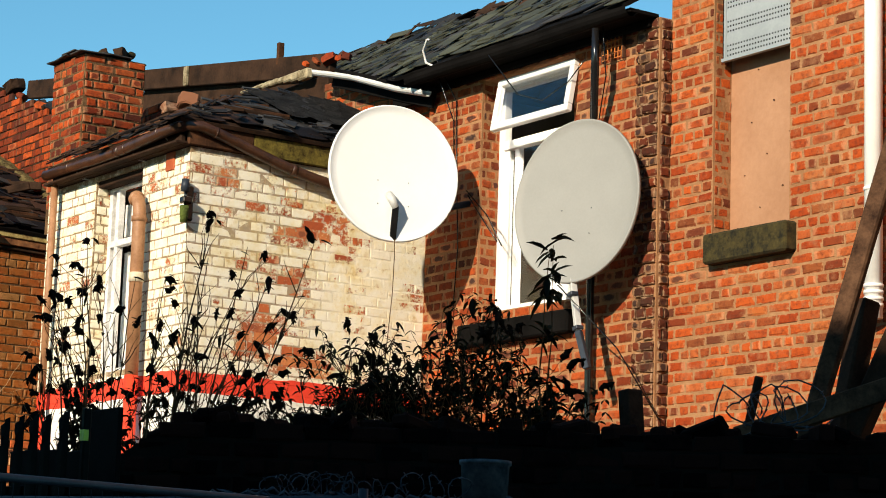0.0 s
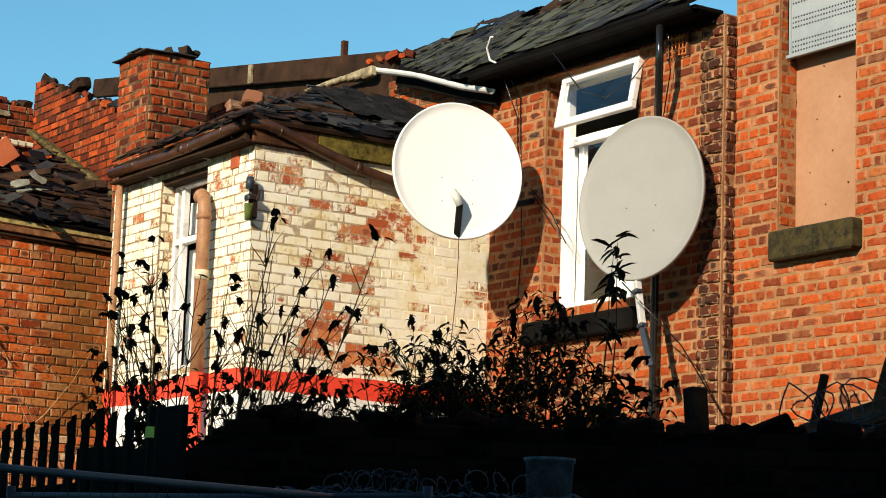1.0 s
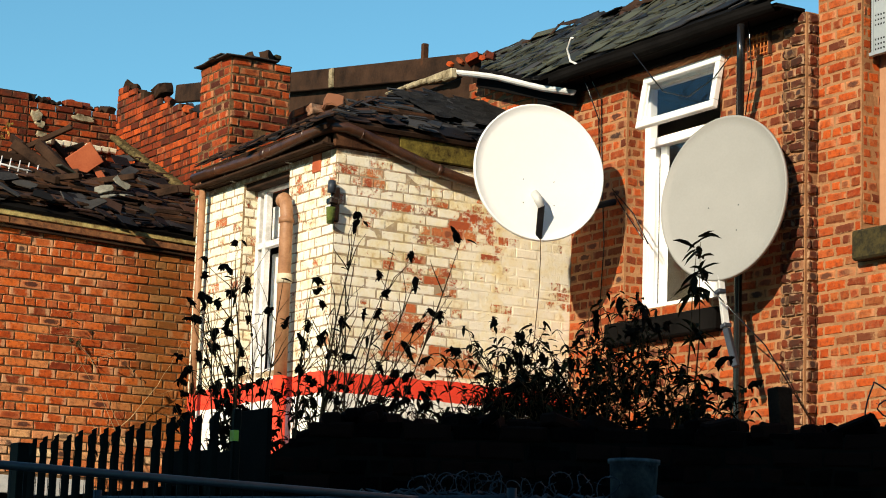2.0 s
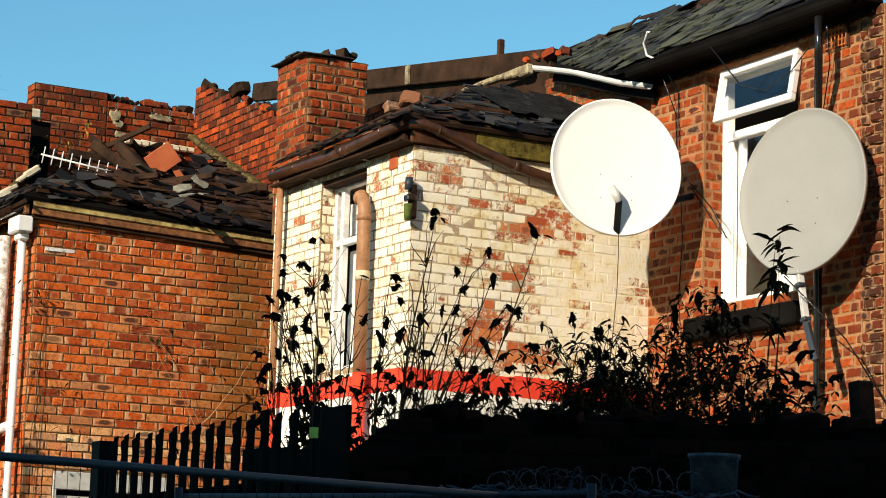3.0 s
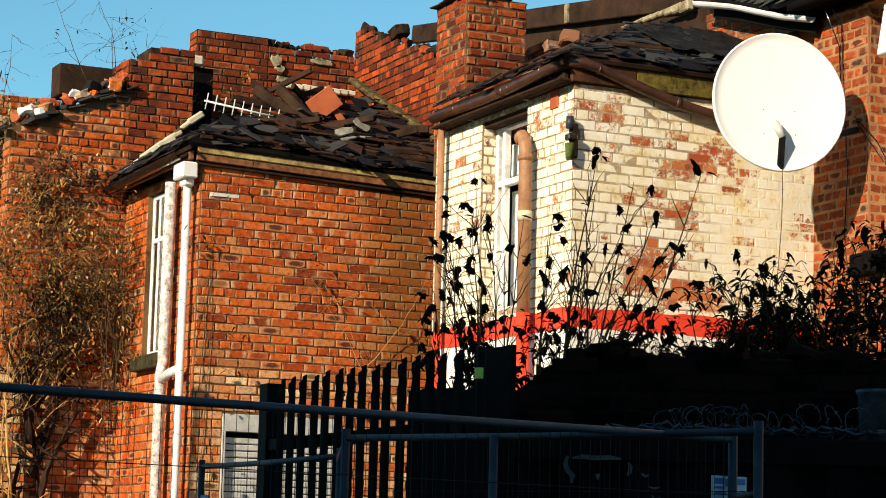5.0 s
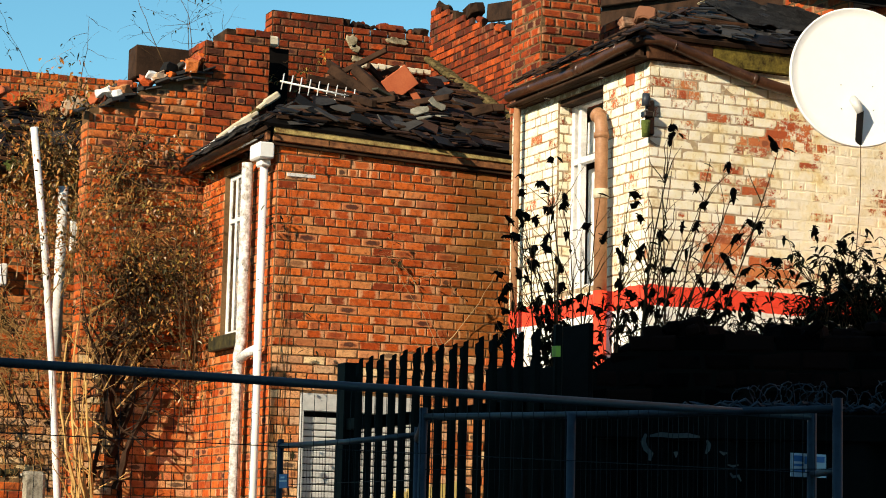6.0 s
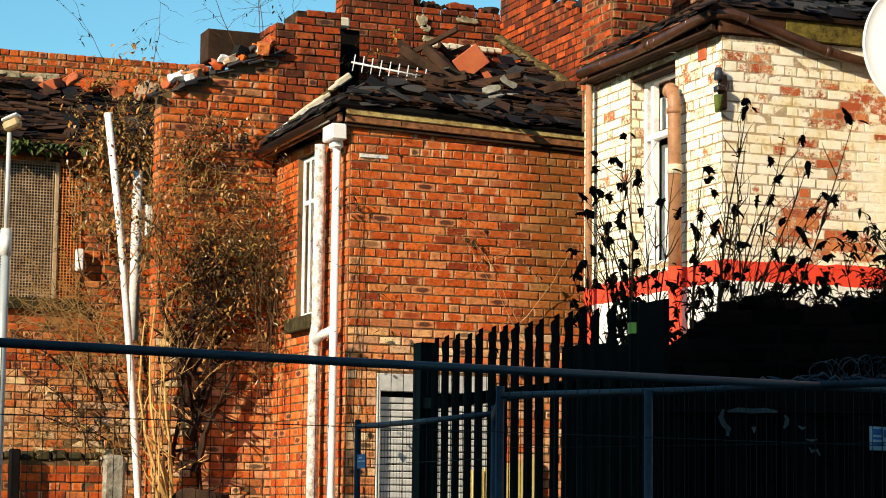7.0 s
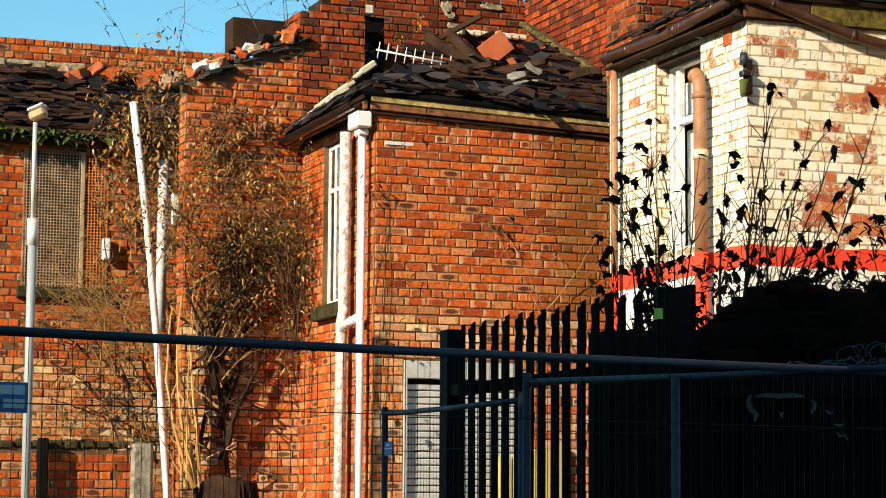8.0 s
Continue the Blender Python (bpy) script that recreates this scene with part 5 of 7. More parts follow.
for k in range(9):
    bar(fb, (-23.27, 3.3 + 0.14 * k, 6.145 + 0.02 * noise.noise((k * 1.3, 1, 9))), (-23.26 + 0.003 * (k % 3), 3.56 + 0.14 * k, 6.145 + 0.02 * noise.noise((k * 1.7, 5, 9))), 0.07, 0.05 + 0.02 * (k % 3), bevel=0.02)
tagged(part("fillet", fb, M["lichen"], far, "pale mortar fillet over the slates"), kind="stuff")
tagged(part("lintel", boxes(((-23.2, 6.16, 6.40), (-22.9, 7.15, 6.75)), bevel=0.012), M["timber"]), "dark timber lintel in the ruined wall", "beam")

low = thing("yard_wall", (-19.5, 4.1, 0), "low red brick yard wall with dark mossy coping", "wall")
lowb = wall_b(low, 2.6, 4.42, -19.5, 0.2, 0, 2.06, M["mortar_dark"])
bricks(lowb, face_b(-19.5), 3.0, 4.42, 1.2, 2.06, M["weathered"], proud=0.006, rough=0.006)
for k in range(12):
    y = 2.7 + 0.14 * k
    bm = bmesh.new()
    bar(bm, (-19.60, y, 2.10 + 0.02 * noise.noise((k * 1.9, 0, 4))), (-19.59, y + 0.132, 2.10 + 0.03 * noise.noise((k * 1.3, 7, 4))), 0.24 + 0.04 * noise.noise((k, 1, 1)), 0.075 + 0.03 * noise.noise((k * 1.7, 2, 1)), bevel=0.02)
    part("coping_stone", bm, M["sill_stone"], low)
black_post = thing("post", (-19.4, 3.62, 0), "short black iron post before the low wall", "post")
part("shaft", boxes(((-19.45, 3.57, 0), (-19.36, 3.66, 2.15)), bevel=0.012), M["sheet_black"], black_post)
part("gate_post", boxes(((-19.66, 4.40, 0), (-19.46, 4.60, 2.12)), bevel=0.03), M["fillet_grey"], low, "pale concrete post")

heap = thing("rubbish_heap", (-19.95, 5.35, 0), "dark heap of rotten timber and leaf litter by the wall", "heap")
bm = bmesh.new()
bmesh.ops.create_cone(bm, cap_ends=True, segments=22, radius1=0.55, radius2=0.20, depth=1.8, matrix=Matrix.Translation((-19.75, 5.35, 0.9)))
bmesh.ops.subdivide_edges(bm, edges=bm.edges[:], cuts=3)
for v in bm.verts:
    if v.co.z > 0.01:
        v.co += Vector((noise.noise(v.co * 3.1), noise.noise(v.co * 3.1 + Vector((9, 0, 0))), 0.7 * noise.noise(v.co * 4.0 + Vector((0, 9, 0))))) * 0.13
part("litter", bm, M["timber"], heap)

# ---------------------------------------------------------------- satellite dishes
def basis(n):
    n = Vector(n).normalized()
    a = Vector((0, 0, 1)).cross(n).normalized()
    return n, a, n.cross(a)


def dish(name, at, n, w, h, mat, label, depth=0.07):
    """An offset dish: bowl, rolled rim, feed arm, head and back bracket."""
    t = thing(name, at, label, "satellite dish", "satellite dishes")
    n, a, b = basis(n)
    c = Vector(at)
    bm = bmesh.new()
    rings = []
    prof = [(k / 9, -depth * (1 - (k / 9) ** 2), 0) for k in range(1, 10)] + [(1.012, 0.006, 0), (1.03, 0.0, 0), (1.03, -0.022, 0), (1.0, -0.03, 0)]
    prof += [(k / 9, -depth * (1 - (k / 9) ** 2) - 0.014, 0) for k in range(8, 0, -1)]
    for r, z, _ in prof:
        rings.append([bm.verts.new(c + a * (w / 2 * r * math.cos(q * math.tau / 64)) + b * (h / 2 * r * math.sin(q * math.tau / 64)) + n * z) for q in range(64)])
    for p, q in zip(rings, rings[1:]):
        for k in range(64):
            bm.faces.new((p[k], p[(k + 1) % 64], q[(k + 1) % 64], q[k]))
    bm.faces.new(rings[0][::-1])
    bm.faces.new(rings[-1])
    bmesh.ops.recalc_face_normals(bm, faces=bm.faces)
    bowl = smooth(part("bowl", bm, mat, t))
    for dx, dz in ((-0.12, -0.06), (0.12, -0.06), (-0.12, -0.24), (0.12, -0.24)):
        q = c + a * dx + b * dz - n * (depth * (1 - (dx * 2 / w) ** 2 - (dz * 2 / h) ** 2))
        tube_part("bolt", [q - n * 0.004, q + n * 0.004], 0.004, M["galvanised"], bowl, sides=6)
    br = bmesh.new()
    bar(br, c - n * 0.13 + b * 0.12, c - n * 0.13 - b * 0.2, 0.16, 0.05, up=n)
    bar(br, c - n * 0.12 - b * 0.05, c - n * 0.28 - b * 0.08, 0.09, 0.12)
    part("bracket", br, M["galvanised"], t)
    return t, c, n, a, b


D1 = Vector((-13.642, 9.042, 5.015))
d1, c, n, a, b = dish("satellite_dish", D1, (0.965, -0.25, 0.07), 0.985, 1.015, M["dish_white"], "white satellite dish on the wall by the inner corner", 0.022)
foot = c - b * 0.515 + n * 0.03
arm_end = foot + Vector((0.015, -0.010, 0.25))
arm_bm = bmesh.new()
bar(arm_bm, foot - n * 0.05, arm_end, 0.05, 0.03, up=(0.82, -0.57, 0), bevel=0.004)
part("arm", arm_bm, M["black_plastic"], d1, "black feed arm")
tube_part("feed_head", [arm_end - b * 0.02, arm_end + b * 0.05 - n * 0.02 - a * 0.02, arm_end + b * 0.10 - n * 0.06 - a * 0.035], [0.025, 0.034, 0.030], M["galvanised_pale"], d1, "grey feed head")
tube_part("pole", [c - n * 0.28 - b * 0.35, c - n * 0.28 + b * 0.05], 0.025, M["galvanised"], d1)
tube_part("wall_arm", [c - n * 0.28 - b * 0.3, Vector((-13.80, 9.845, 4.92))], 0.025, M["galvanised"], d1)
tube_part("cable", [foot, foot + Vector((-0.01, 0.01, -0.12)), foot + Vector((-0.005, 0.0, -0.40)), foot + Vector((-0.02, -0.02, -0.75)), foot + Vector((-0.06, -0.02, -1.0))], 0.0035, M["stem"], d1, "thin brown cable", 5)

D2 = Vector((-12.022, 9.478, 4.640))
d2, c, n, a, b = dish("satellite_dish", D2, (0.32, -0.94, 0.10), 0.985, 1.145, M["dish_grey"], "large warm grey satellite dish on the brick wall", 0.020)
foot = c - b * 0.54
knee = foot + Vector((0.58, 0.815, 0)) * 0.13 + n * 0.12 - Vector((0, 0, 0.40))
tail = knee + Vector((0.58, 0.815, 0)) * 0.10 + n * 0.06 - Vector((0, 0, 0.27))
arm_bm = bmesh.new()
bar(arm_bm, foot - n * 0.03, knee, 0.045, 0.04, bevel=0.004)
part("arm", arm_bm, M["galvanised_pale"], d2, "pale steel feed arm")
# lower length of the arm: dark steel stands for its part in shade
arm_bm = bmesh.new()
bar(arm_bm, knee, tail, 0.045, 0.045, bevel=0.006)
part("feed_head", arm_bm, M["galvanised"], d2, "lower end of the feed arm, shade put into its dark steel")
for f in (0.30, 0.92):
    arm_bm = bmesh.new()
    bar(arm_bm, foot.lerp(knee, f), foot.lerp(knee, f + 0.07), 0.060, 0.056, bevel=0.004)
    part("clamp", arm_bm, M["galvanised"], d2)
bm = bmesh.new()
bar(bm, c - n * 0.26, Vector((-11.98, 9.85, 4.45)), 0.05, 0.05)
part("wall_arm", bm, M["galvanised"], d2)

recess = thing("flue", (-21.2, 7.0, 5.2), "black box standing for the shaded recess beside the chimney stump", "flue")
# black box put where the gap beside the stump is only shaded
part("lining", boxes(((-21.6, 6.86, 5.0), (-20.95, 7.20, 6.43)), bevel=0.01), M["unlit_black"], recess)
part("cap", boxes(((-21.15, 6.93, 6.43), (-20.88, 7.075, 6.535)), bevel=0.02), M["render"], recess, "pale broken cap")

boards = thing("board_stack", (-18.1, 7.4, 0), "yellow boards stacked against the orange brick wall", "boards")
for k in range(5):
    part("board", boxes(((-18.17, 7.32 + k * 0.125, 0), (-18.13, 7.435 + k * 0.125, 2.02 + 0.026 * k)), bevel=0.004), M["yellow_board"], boards)


# ---------------------------------------------------------------- yard wall, container and fences in the shade
def run(a, b):
    """Frame of an upright face from a to b (seen from its right-hand side): along, up, out."""
    a, b = Vector((*a, 0)), Vector((*b, 0))
    u = (b - a).normalized()
    out = u.cross(Vector((0, 0, 1)))
    m = Matrix((u, Vector((0, 0, 1)), out)).transposed().to_4x4()
    m.translation = a
    return m, (b - a).length


# brick and mortar near black: the shade on this wall is in their colour
M["brick_black"] = plain("brick near black, shade in the colour", (0.004, 0.002, 0.0015), (0.018, 0.007, 0.005), 9, 0.95, 0.8, spread=0.6, spec=0.04)
M["mortar_black"] = plain("mortar near black, shade in the colour", (0.006, 0.005, 0.004), (0.014, 0.010, 0.008), 5, 0.95, 0.8, spec=0.03)

yard = thing("yard_wall", (-7.5, 5.6, 0), "brick yard wall with a ragged overgrown top, shade in its dark colour", "wall")
YM, YLEN = run((-8.427, 4.258), (-5.6, 7.82))


def yard_top(u):
    h = 2.475 + 0.035 * noise.noise((u * 2.1, 4, 0)) + 0.025 * noise.noise((u * 7, 1, 0))
    if u < 0.40:
        h -= 0.14 * (1 - u / 0.40) ** 2
    return h - 0.03 * max(0, u - 3.2)


ybm = bmesh.new()
for i in range(42):
    ua, ub = i * YLEN / 42, (i + 1) * YLEN / 42
    lo_hi = [YM @ Vector((u, z, w)) for w in (0.0, -0.34) for u, z in ((ua, 0), (ub, 0), (ub, yard_top(ub) - 0.02), (ua, yard_top(ua) - 0.02))]
    vs = [ybm.verts.new(p) for p in lo_hi]
    for f in ((0, 1, 2, 3), (7, 6, 5, 4), (3, 2, 6, 7)) + (((0, 3, 7, 4),) if i == 0 else ()) + (((1, 5, 6, 2),) if i == 41 else ()):
        ybm.faces.new([vs[k] for k in f])
bmesh.ops.remove_doubles(ybm, verts=ybm.verts, dist=1e-4)
bmesh.ops.recalc_face_normals(ybm, faces=ybm.faces)
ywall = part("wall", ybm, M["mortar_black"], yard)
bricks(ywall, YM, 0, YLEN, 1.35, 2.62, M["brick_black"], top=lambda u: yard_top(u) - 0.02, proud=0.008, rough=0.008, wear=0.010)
r = random.Random(21)
for i in range(60):
    u = r.uniform(0.1, YLEN - 0.1)
    bm = bmesh.new()
    bmesh.ops.create_cube(bm, size=1, matrix=YM @ Matrix.Translation((u, yard_top(u) + 0.012, r.uniform(-0.30, -0.03))) @ Euler((r.uniform(-.4, .4), r.uniform(-3, 3), r.uniform(-.4, .4))).to_matrix().to_4x4() @ Matrix.Diagonal((r.uniform(.08, .22), r.uniform(.04, .08), r.uniform(.06, .11), 1)))
    bmesh.ops.bevel(bm, geom=bm.edges[:], offset=0.01, segments=1, affect="EDGES")
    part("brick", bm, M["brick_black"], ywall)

# steel container before the wall
cont = thing("container", (-6.9, 5.2, 0), "black steel storage container with faded graffiti", "container")
CM, CLEN = run((-7.66, 3.80), (-5.5, 7.62))
cbm = bmesh.new()
prof, u = [], 0.0
while u < CLEN:
    prof += [(u, 0.0), (u + 0.10, 0.0), (u + 0.13, -0.035), (u + 0.22, -0.035)]
    u += 0.25
rows_v = [[cbm.verts.new(CM @ Vector((x, z, w))) for x, w in prof] for z in (0.1, 2.02)]
for k in range(len(prof) - 1):
    cbm.faces.new((rows_v[0][k], rows_v[0][k + 1], rows_v[1][k + 1], rows_v[1][k]))
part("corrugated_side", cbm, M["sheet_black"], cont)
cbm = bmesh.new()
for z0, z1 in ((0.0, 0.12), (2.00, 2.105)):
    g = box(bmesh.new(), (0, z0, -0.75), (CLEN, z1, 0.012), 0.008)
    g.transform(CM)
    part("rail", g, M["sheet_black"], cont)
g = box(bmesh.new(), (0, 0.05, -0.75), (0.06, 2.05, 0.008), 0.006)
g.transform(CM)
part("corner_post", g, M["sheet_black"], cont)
def stroke(pts, w):
    """One sprayed stroke: a flat ribbon with round ends on the container's rail and side."""
    bm = bmesh.new()
    rows = []
    n = len(pts)
    for k, (u, z) in enumerate(pts):
        ua, za = pts[max(k - 1, 0)]
        ub, zb = pts[min(k + 1, n - 1)]
        l = math.hypot(ub - ua, zb - za)
        ww = w * (0.45 if k in (0, n - 1) else 1)
        rows.append([bm.verts.new(CM @ Vector((u - (zb - za) / l * ww * s, z + (ub - ua) / l * ww * s, 0.014))) for s in (-1, 1)])
    for p, q in zip(rows, rows[1:]):
        bm.faces.new((p[0], q[0], q[1], p[1]))
    part("graffiti_mark", bm, M["graffiti"], cont)


stroke([(0.30, 2.012), (0.34, 2.018), (0.39, 2.014), (0.44, 2.017), (0.485, 2.012)], 0.009)
stroke([(0.285, 2.02), (0.275, 1.99), (0.285, 1.965), (0.305, 1.945), (0.30, 1.92)], 0.010)
stroke([(0.512, 2.0), (0.52, 1.985), (0.517, 1.965), (0.508, 1.95)], 0.008)
stroke([(0.392, 1.955), (0.398, 1.94), (0.404, 1.955)], 0.010)
stroke([(0.56, 1.96), (0.575, 1.95), (0.59, 1.955)], 0.006)
stroke([(0.60, 1.88), (0.61, 1.865), (0.63, 1.87), (0.64, 1.85)], 0.006)
stroke([(0.59, 1.91), (0.61, 1.905), (0.63, 1.91)], 0.005)

# loops of razor wire and torn sheet along the container's top
def coil(name, centre, along, radius, turns, pitch, label, mat, lean=0.3, thick=0.0028, seed=1):
    t = thing(name, centre, label, "wire")
    q = random.Random(seed)
    along = Vector(along).normalized()
    side = along.cross(Vector((0, 0, 1))).normalized()
    pts = []
    for i in range(turns * 16):
        a = i * math.tau / 16
        rr = radius * (1 + 0.25 * math.sin(i * 0.37 + seed) + 0.3 * noise.noise((i * 0.21, seed, 0)))
        pts.append(Vector(centre) + along * (pitch * i / 16) + (along * math.cos(a) + Vector((0, 0, 1)) * math.sin(a) + side * lean * math.sin(a * 0.5)) * rr + Vector((noise.noise((i * 0.19, seed, 1)), noise.noise((i * 0.19, seed, 5)), noise.noise((i * 0.17, seed, 9)))) * radius * 0.9)
    tube_part("strand", pts, thick, mat, t, sides=5)
    for k in range(0, len(pts), 3):
        bm = bmesh.new()
        d = Vector((q.uniform(-1, 1), q.uniform(-1, 1), q.uniform(-1, 1))).normalized() * 0.014
        bar(bm, pts[k] - d, pts[k] + d, 0.005, 0.002)
        part("barb", bm, mat, t)
    return t


coil("razor_wire", (-7.46, 4.42, 2.17), (0.49, 0.87, 0), 0.045, 8, 0.042, "tangled razor wire on the container roof", M["galvanised"], seed=2, thick=0.0022)
coil("razor_wire", (-7.36, 4.60, 2.16), (0.49, 0.87, 0), 0.038, 7, 0.050, "tangled razor wire on the container roof", M["galvanised"], seed=7, thick=0.0022)
coil("razor_wire", (-7.20, 4.90, 2.18), (0.49, 0.87, 0), 0.065, 3, 0.085, "loose loop of razor wire on the container roof", M["galvanised"], seed=5, thick=0.0024)
r = random.Random(31)
scrap = thing("torn_sheeting", (-7.35, 4.6, 2.17), "torn grey plastic sheeting along the container edge", "sheeting")
for i in range(26):
    u = 0.40 + i * 0.045
    bm = bmesh.new()
    pts = [CM @ Vector((u + k * 0.03, 2.125 + 0.03 * r.random() + 0.008 * math.sin(k * 2 + i), -0.10 + r.uniform(-0.03, 0.06))) for k in range(5)]
    tube(bm, pts, [0.002, 0.007, 0.009, 0.006, 0.002], 5)
    part("strip", bm, M["galvanised"], scrap)

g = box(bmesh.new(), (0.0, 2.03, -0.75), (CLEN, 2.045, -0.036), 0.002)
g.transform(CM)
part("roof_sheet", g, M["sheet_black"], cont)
bucket = thing("bucket", (-7.25, 5.29, 2.047), "galvanised metal bucket standing on the container", "bucket")
bm = bmesh.new()
rings = [[bm.verts.new(Vector((-7.25, 5.29, 0)) + Vector((rr * 1.1 * math.cos(k * math.tau / 24), rr * 1.1 * math.sin(k * math.tau / 24), z))) for k in range(24)] for rr, z in ((0.076, 2.047), (0.088, 2.30), (0.095, 2.305), (0.095, 2.32), (0.086, 2.32), (0.070, 2.055))]
for p, q in zip(rings, rings[1:]):
    for k in range(24):
        bm.faces.new((p[k], p[(k + 1) % 24], q[(k + 1) % 24], q[k]))
bm.faces.new(rings[0][::-1])
bm.faces.new(rings[-1])
bmesh.ops.recalc_face_normals(bm, faces=bm.faces)
smooth(part("body", bm, M["bucket"], bucket))

# palisade fence: W-section pales with notched heads
pal = thing("palisade_fence", (-9.0, 3.50, 0), "dark green steel palisade fence", "fence")
PM, PLEN = run((-9.34, 3.502), (-7.29, 3.502))
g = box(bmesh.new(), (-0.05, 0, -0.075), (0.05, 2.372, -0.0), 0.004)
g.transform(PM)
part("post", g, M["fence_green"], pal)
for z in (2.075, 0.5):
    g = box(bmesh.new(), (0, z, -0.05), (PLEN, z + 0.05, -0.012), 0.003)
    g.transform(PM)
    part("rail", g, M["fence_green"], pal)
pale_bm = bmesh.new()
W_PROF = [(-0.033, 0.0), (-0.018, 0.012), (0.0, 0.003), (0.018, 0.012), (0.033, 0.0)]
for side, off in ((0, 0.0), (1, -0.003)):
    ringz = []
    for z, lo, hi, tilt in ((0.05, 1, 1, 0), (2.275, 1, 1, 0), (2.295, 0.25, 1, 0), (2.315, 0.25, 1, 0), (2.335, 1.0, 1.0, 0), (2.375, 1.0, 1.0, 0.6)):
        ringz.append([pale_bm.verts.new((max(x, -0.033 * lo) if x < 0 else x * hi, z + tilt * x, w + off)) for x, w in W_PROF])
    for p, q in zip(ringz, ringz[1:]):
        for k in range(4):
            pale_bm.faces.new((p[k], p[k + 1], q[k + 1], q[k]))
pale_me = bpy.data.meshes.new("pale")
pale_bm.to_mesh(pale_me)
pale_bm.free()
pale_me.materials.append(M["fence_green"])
r = random.Random(5)
i = 0
while 0.24 + i * 0.125 < PLEN:
    ob = new("pale", pale_me)
    ob.parent = pal
    ob.matrix_basis = Matrix.Translation(-where(pal)) @ PM @ Matrix.Translation((0.24 + i * 0.125, -0.018 + r.uniform(-.006, .006), 0.002)) @ Euler((0, 0, r.uniform(-.006, .006))).to_matrix().to_4x4()
    i += 1

tagpost = thing("fence_post", (-7.42, 3.64, 0), "dark green fence post with a yellow reflective tag", "post")
part("post", boxes(((-7.45, 3.618, 0), (-7.42, 3.648, 2.40)), bevel=0.006), M["fence_green"], tagpost)
g = bmesh.new()
box(g, (-7.452, 3.616, 2.281), (-7.418, 3.636, 2.321), 0.001)
part("tag", g, M["yellow"], tagpost, "yellow reflective band")
# boards fill the dark mass behind the fence, its shade put into their black
hoard = thing("hoarding", (-8.1, 3.95, 0), "black sheet hoarding behind the fence", "hoarding")
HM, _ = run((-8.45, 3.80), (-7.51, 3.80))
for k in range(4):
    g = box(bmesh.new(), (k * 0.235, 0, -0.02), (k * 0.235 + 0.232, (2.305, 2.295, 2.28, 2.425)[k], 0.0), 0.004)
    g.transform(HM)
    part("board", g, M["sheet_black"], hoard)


def heras(at_a, at_b, z_top, label, wire=True, z_b=None, ends=2, thin=0.0013):
    """A mesh fence panel: round frame, uprights, feet and wire."""
    a, b = Vector((*at_a, 0)), Vector((*at_b, 0))
    t = thing("mesh_fence", a, label, "fence", "site fences")
    za, zb = z_top, z_b if z_b is not None else z_top
    d = (b - a).normalized()
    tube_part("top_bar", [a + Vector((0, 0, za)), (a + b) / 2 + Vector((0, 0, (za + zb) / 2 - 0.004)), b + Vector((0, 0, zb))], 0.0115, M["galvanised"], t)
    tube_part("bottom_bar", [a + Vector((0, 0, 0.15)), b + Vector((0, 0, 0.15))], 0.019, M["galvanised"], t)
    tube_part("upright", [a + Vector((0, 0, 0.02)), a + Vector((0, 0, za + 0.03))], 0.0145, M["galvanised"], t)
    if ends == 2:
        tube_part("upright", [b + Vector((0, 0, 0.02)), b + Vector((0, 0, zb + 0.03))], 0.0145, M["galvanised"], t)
    if wire:
        bm = bmesh.new()
        n = int((b - a).length / 0.036)
        for i in range(1, n):
            p = a + (b - a) * (i / n)
            bar(bm, p + Vector((0, 0, 0.15)), p + Vector((0, 0, za + (zb - za) * i / n)), thin, up=d)
        for z in (0.45, 0.75, 1.05, 1.35, 1.60, 1.83):
            bar(bm, a + Vector((0, 0, z)), b + Vector((0, 0, z)), 0.0024)
        part("wire_mesh", bm, M["wire"], t)
    for p in (a, b):
        part("foot", boxes(((p.x - 0.3, p.y - 0.11, 0), (p.x + 0.3, p.y + 0.11, 0.13)), bevel=0.02), M["sheet_black"], t)
    return t


heras((-5.14, 0.02), (-5.762, 3.660), 2.0, "blue grey wire mesh site fence panel", z_b=1.997)
h2 = heras((-9.45, 3.27), (-7.95, 3.30), 2.0, "short blue grey wire mesh fence panel", thin=0.0011)
h3 = heras((-6.775, 2.83), (-5.444, 3.543), 2.0, "blue grey wire mesh site fence panel beside the container", thin=0.0008)
tube_part("upright", [(-6.24, 3.10, 0.1), (-6.24, 3.10, 2.0)], 0.0145, M["galvanised"], h3)
tube_part("brace", [(-7.95, 3.30, 1.985), (-6.78, 2.84, 1.99)], 0.016, M["galvanised"], h2)


def sign(at, along, w, h, mat, label, bars):
    """A small plate on the fence with bars in place of its writing."""
    t = thing("sign", at, label, "sign")
    m = Matrix((Vector(along).normalized(), Vector((0, 0, 1)), Vector(along).normalized().cross(Vector((0, 0, 1))))).transposed().to_4x4()
    m.translation = at
    g = box(bmesh.new(), (-w / 2, -h / 2, 0), (w / 2, h / 2, 0.003))
    g.transform(m)
    part("plate", g, mat, t)
    for x0, x1, z0, z1, bm_mat in bars:
        g = box(bmesh.new(), (x0 * w, z0 * h, 0.003), (x1 * w, z1 * h, 0.005))
        g.transform(m)
        part("lettering", g, bm_mat, t)
    return t


sign((-5.33, 0.905, 1.845), (-0.169, 0.986, 0), 0.10, 0.072, M["blue_sign"], "small blue sign on the mesh fence", [(-.3, .42, .1, .4, M["pale_sign"]), (-.1, .42, -.35, -.05, M["pale_sign"])])
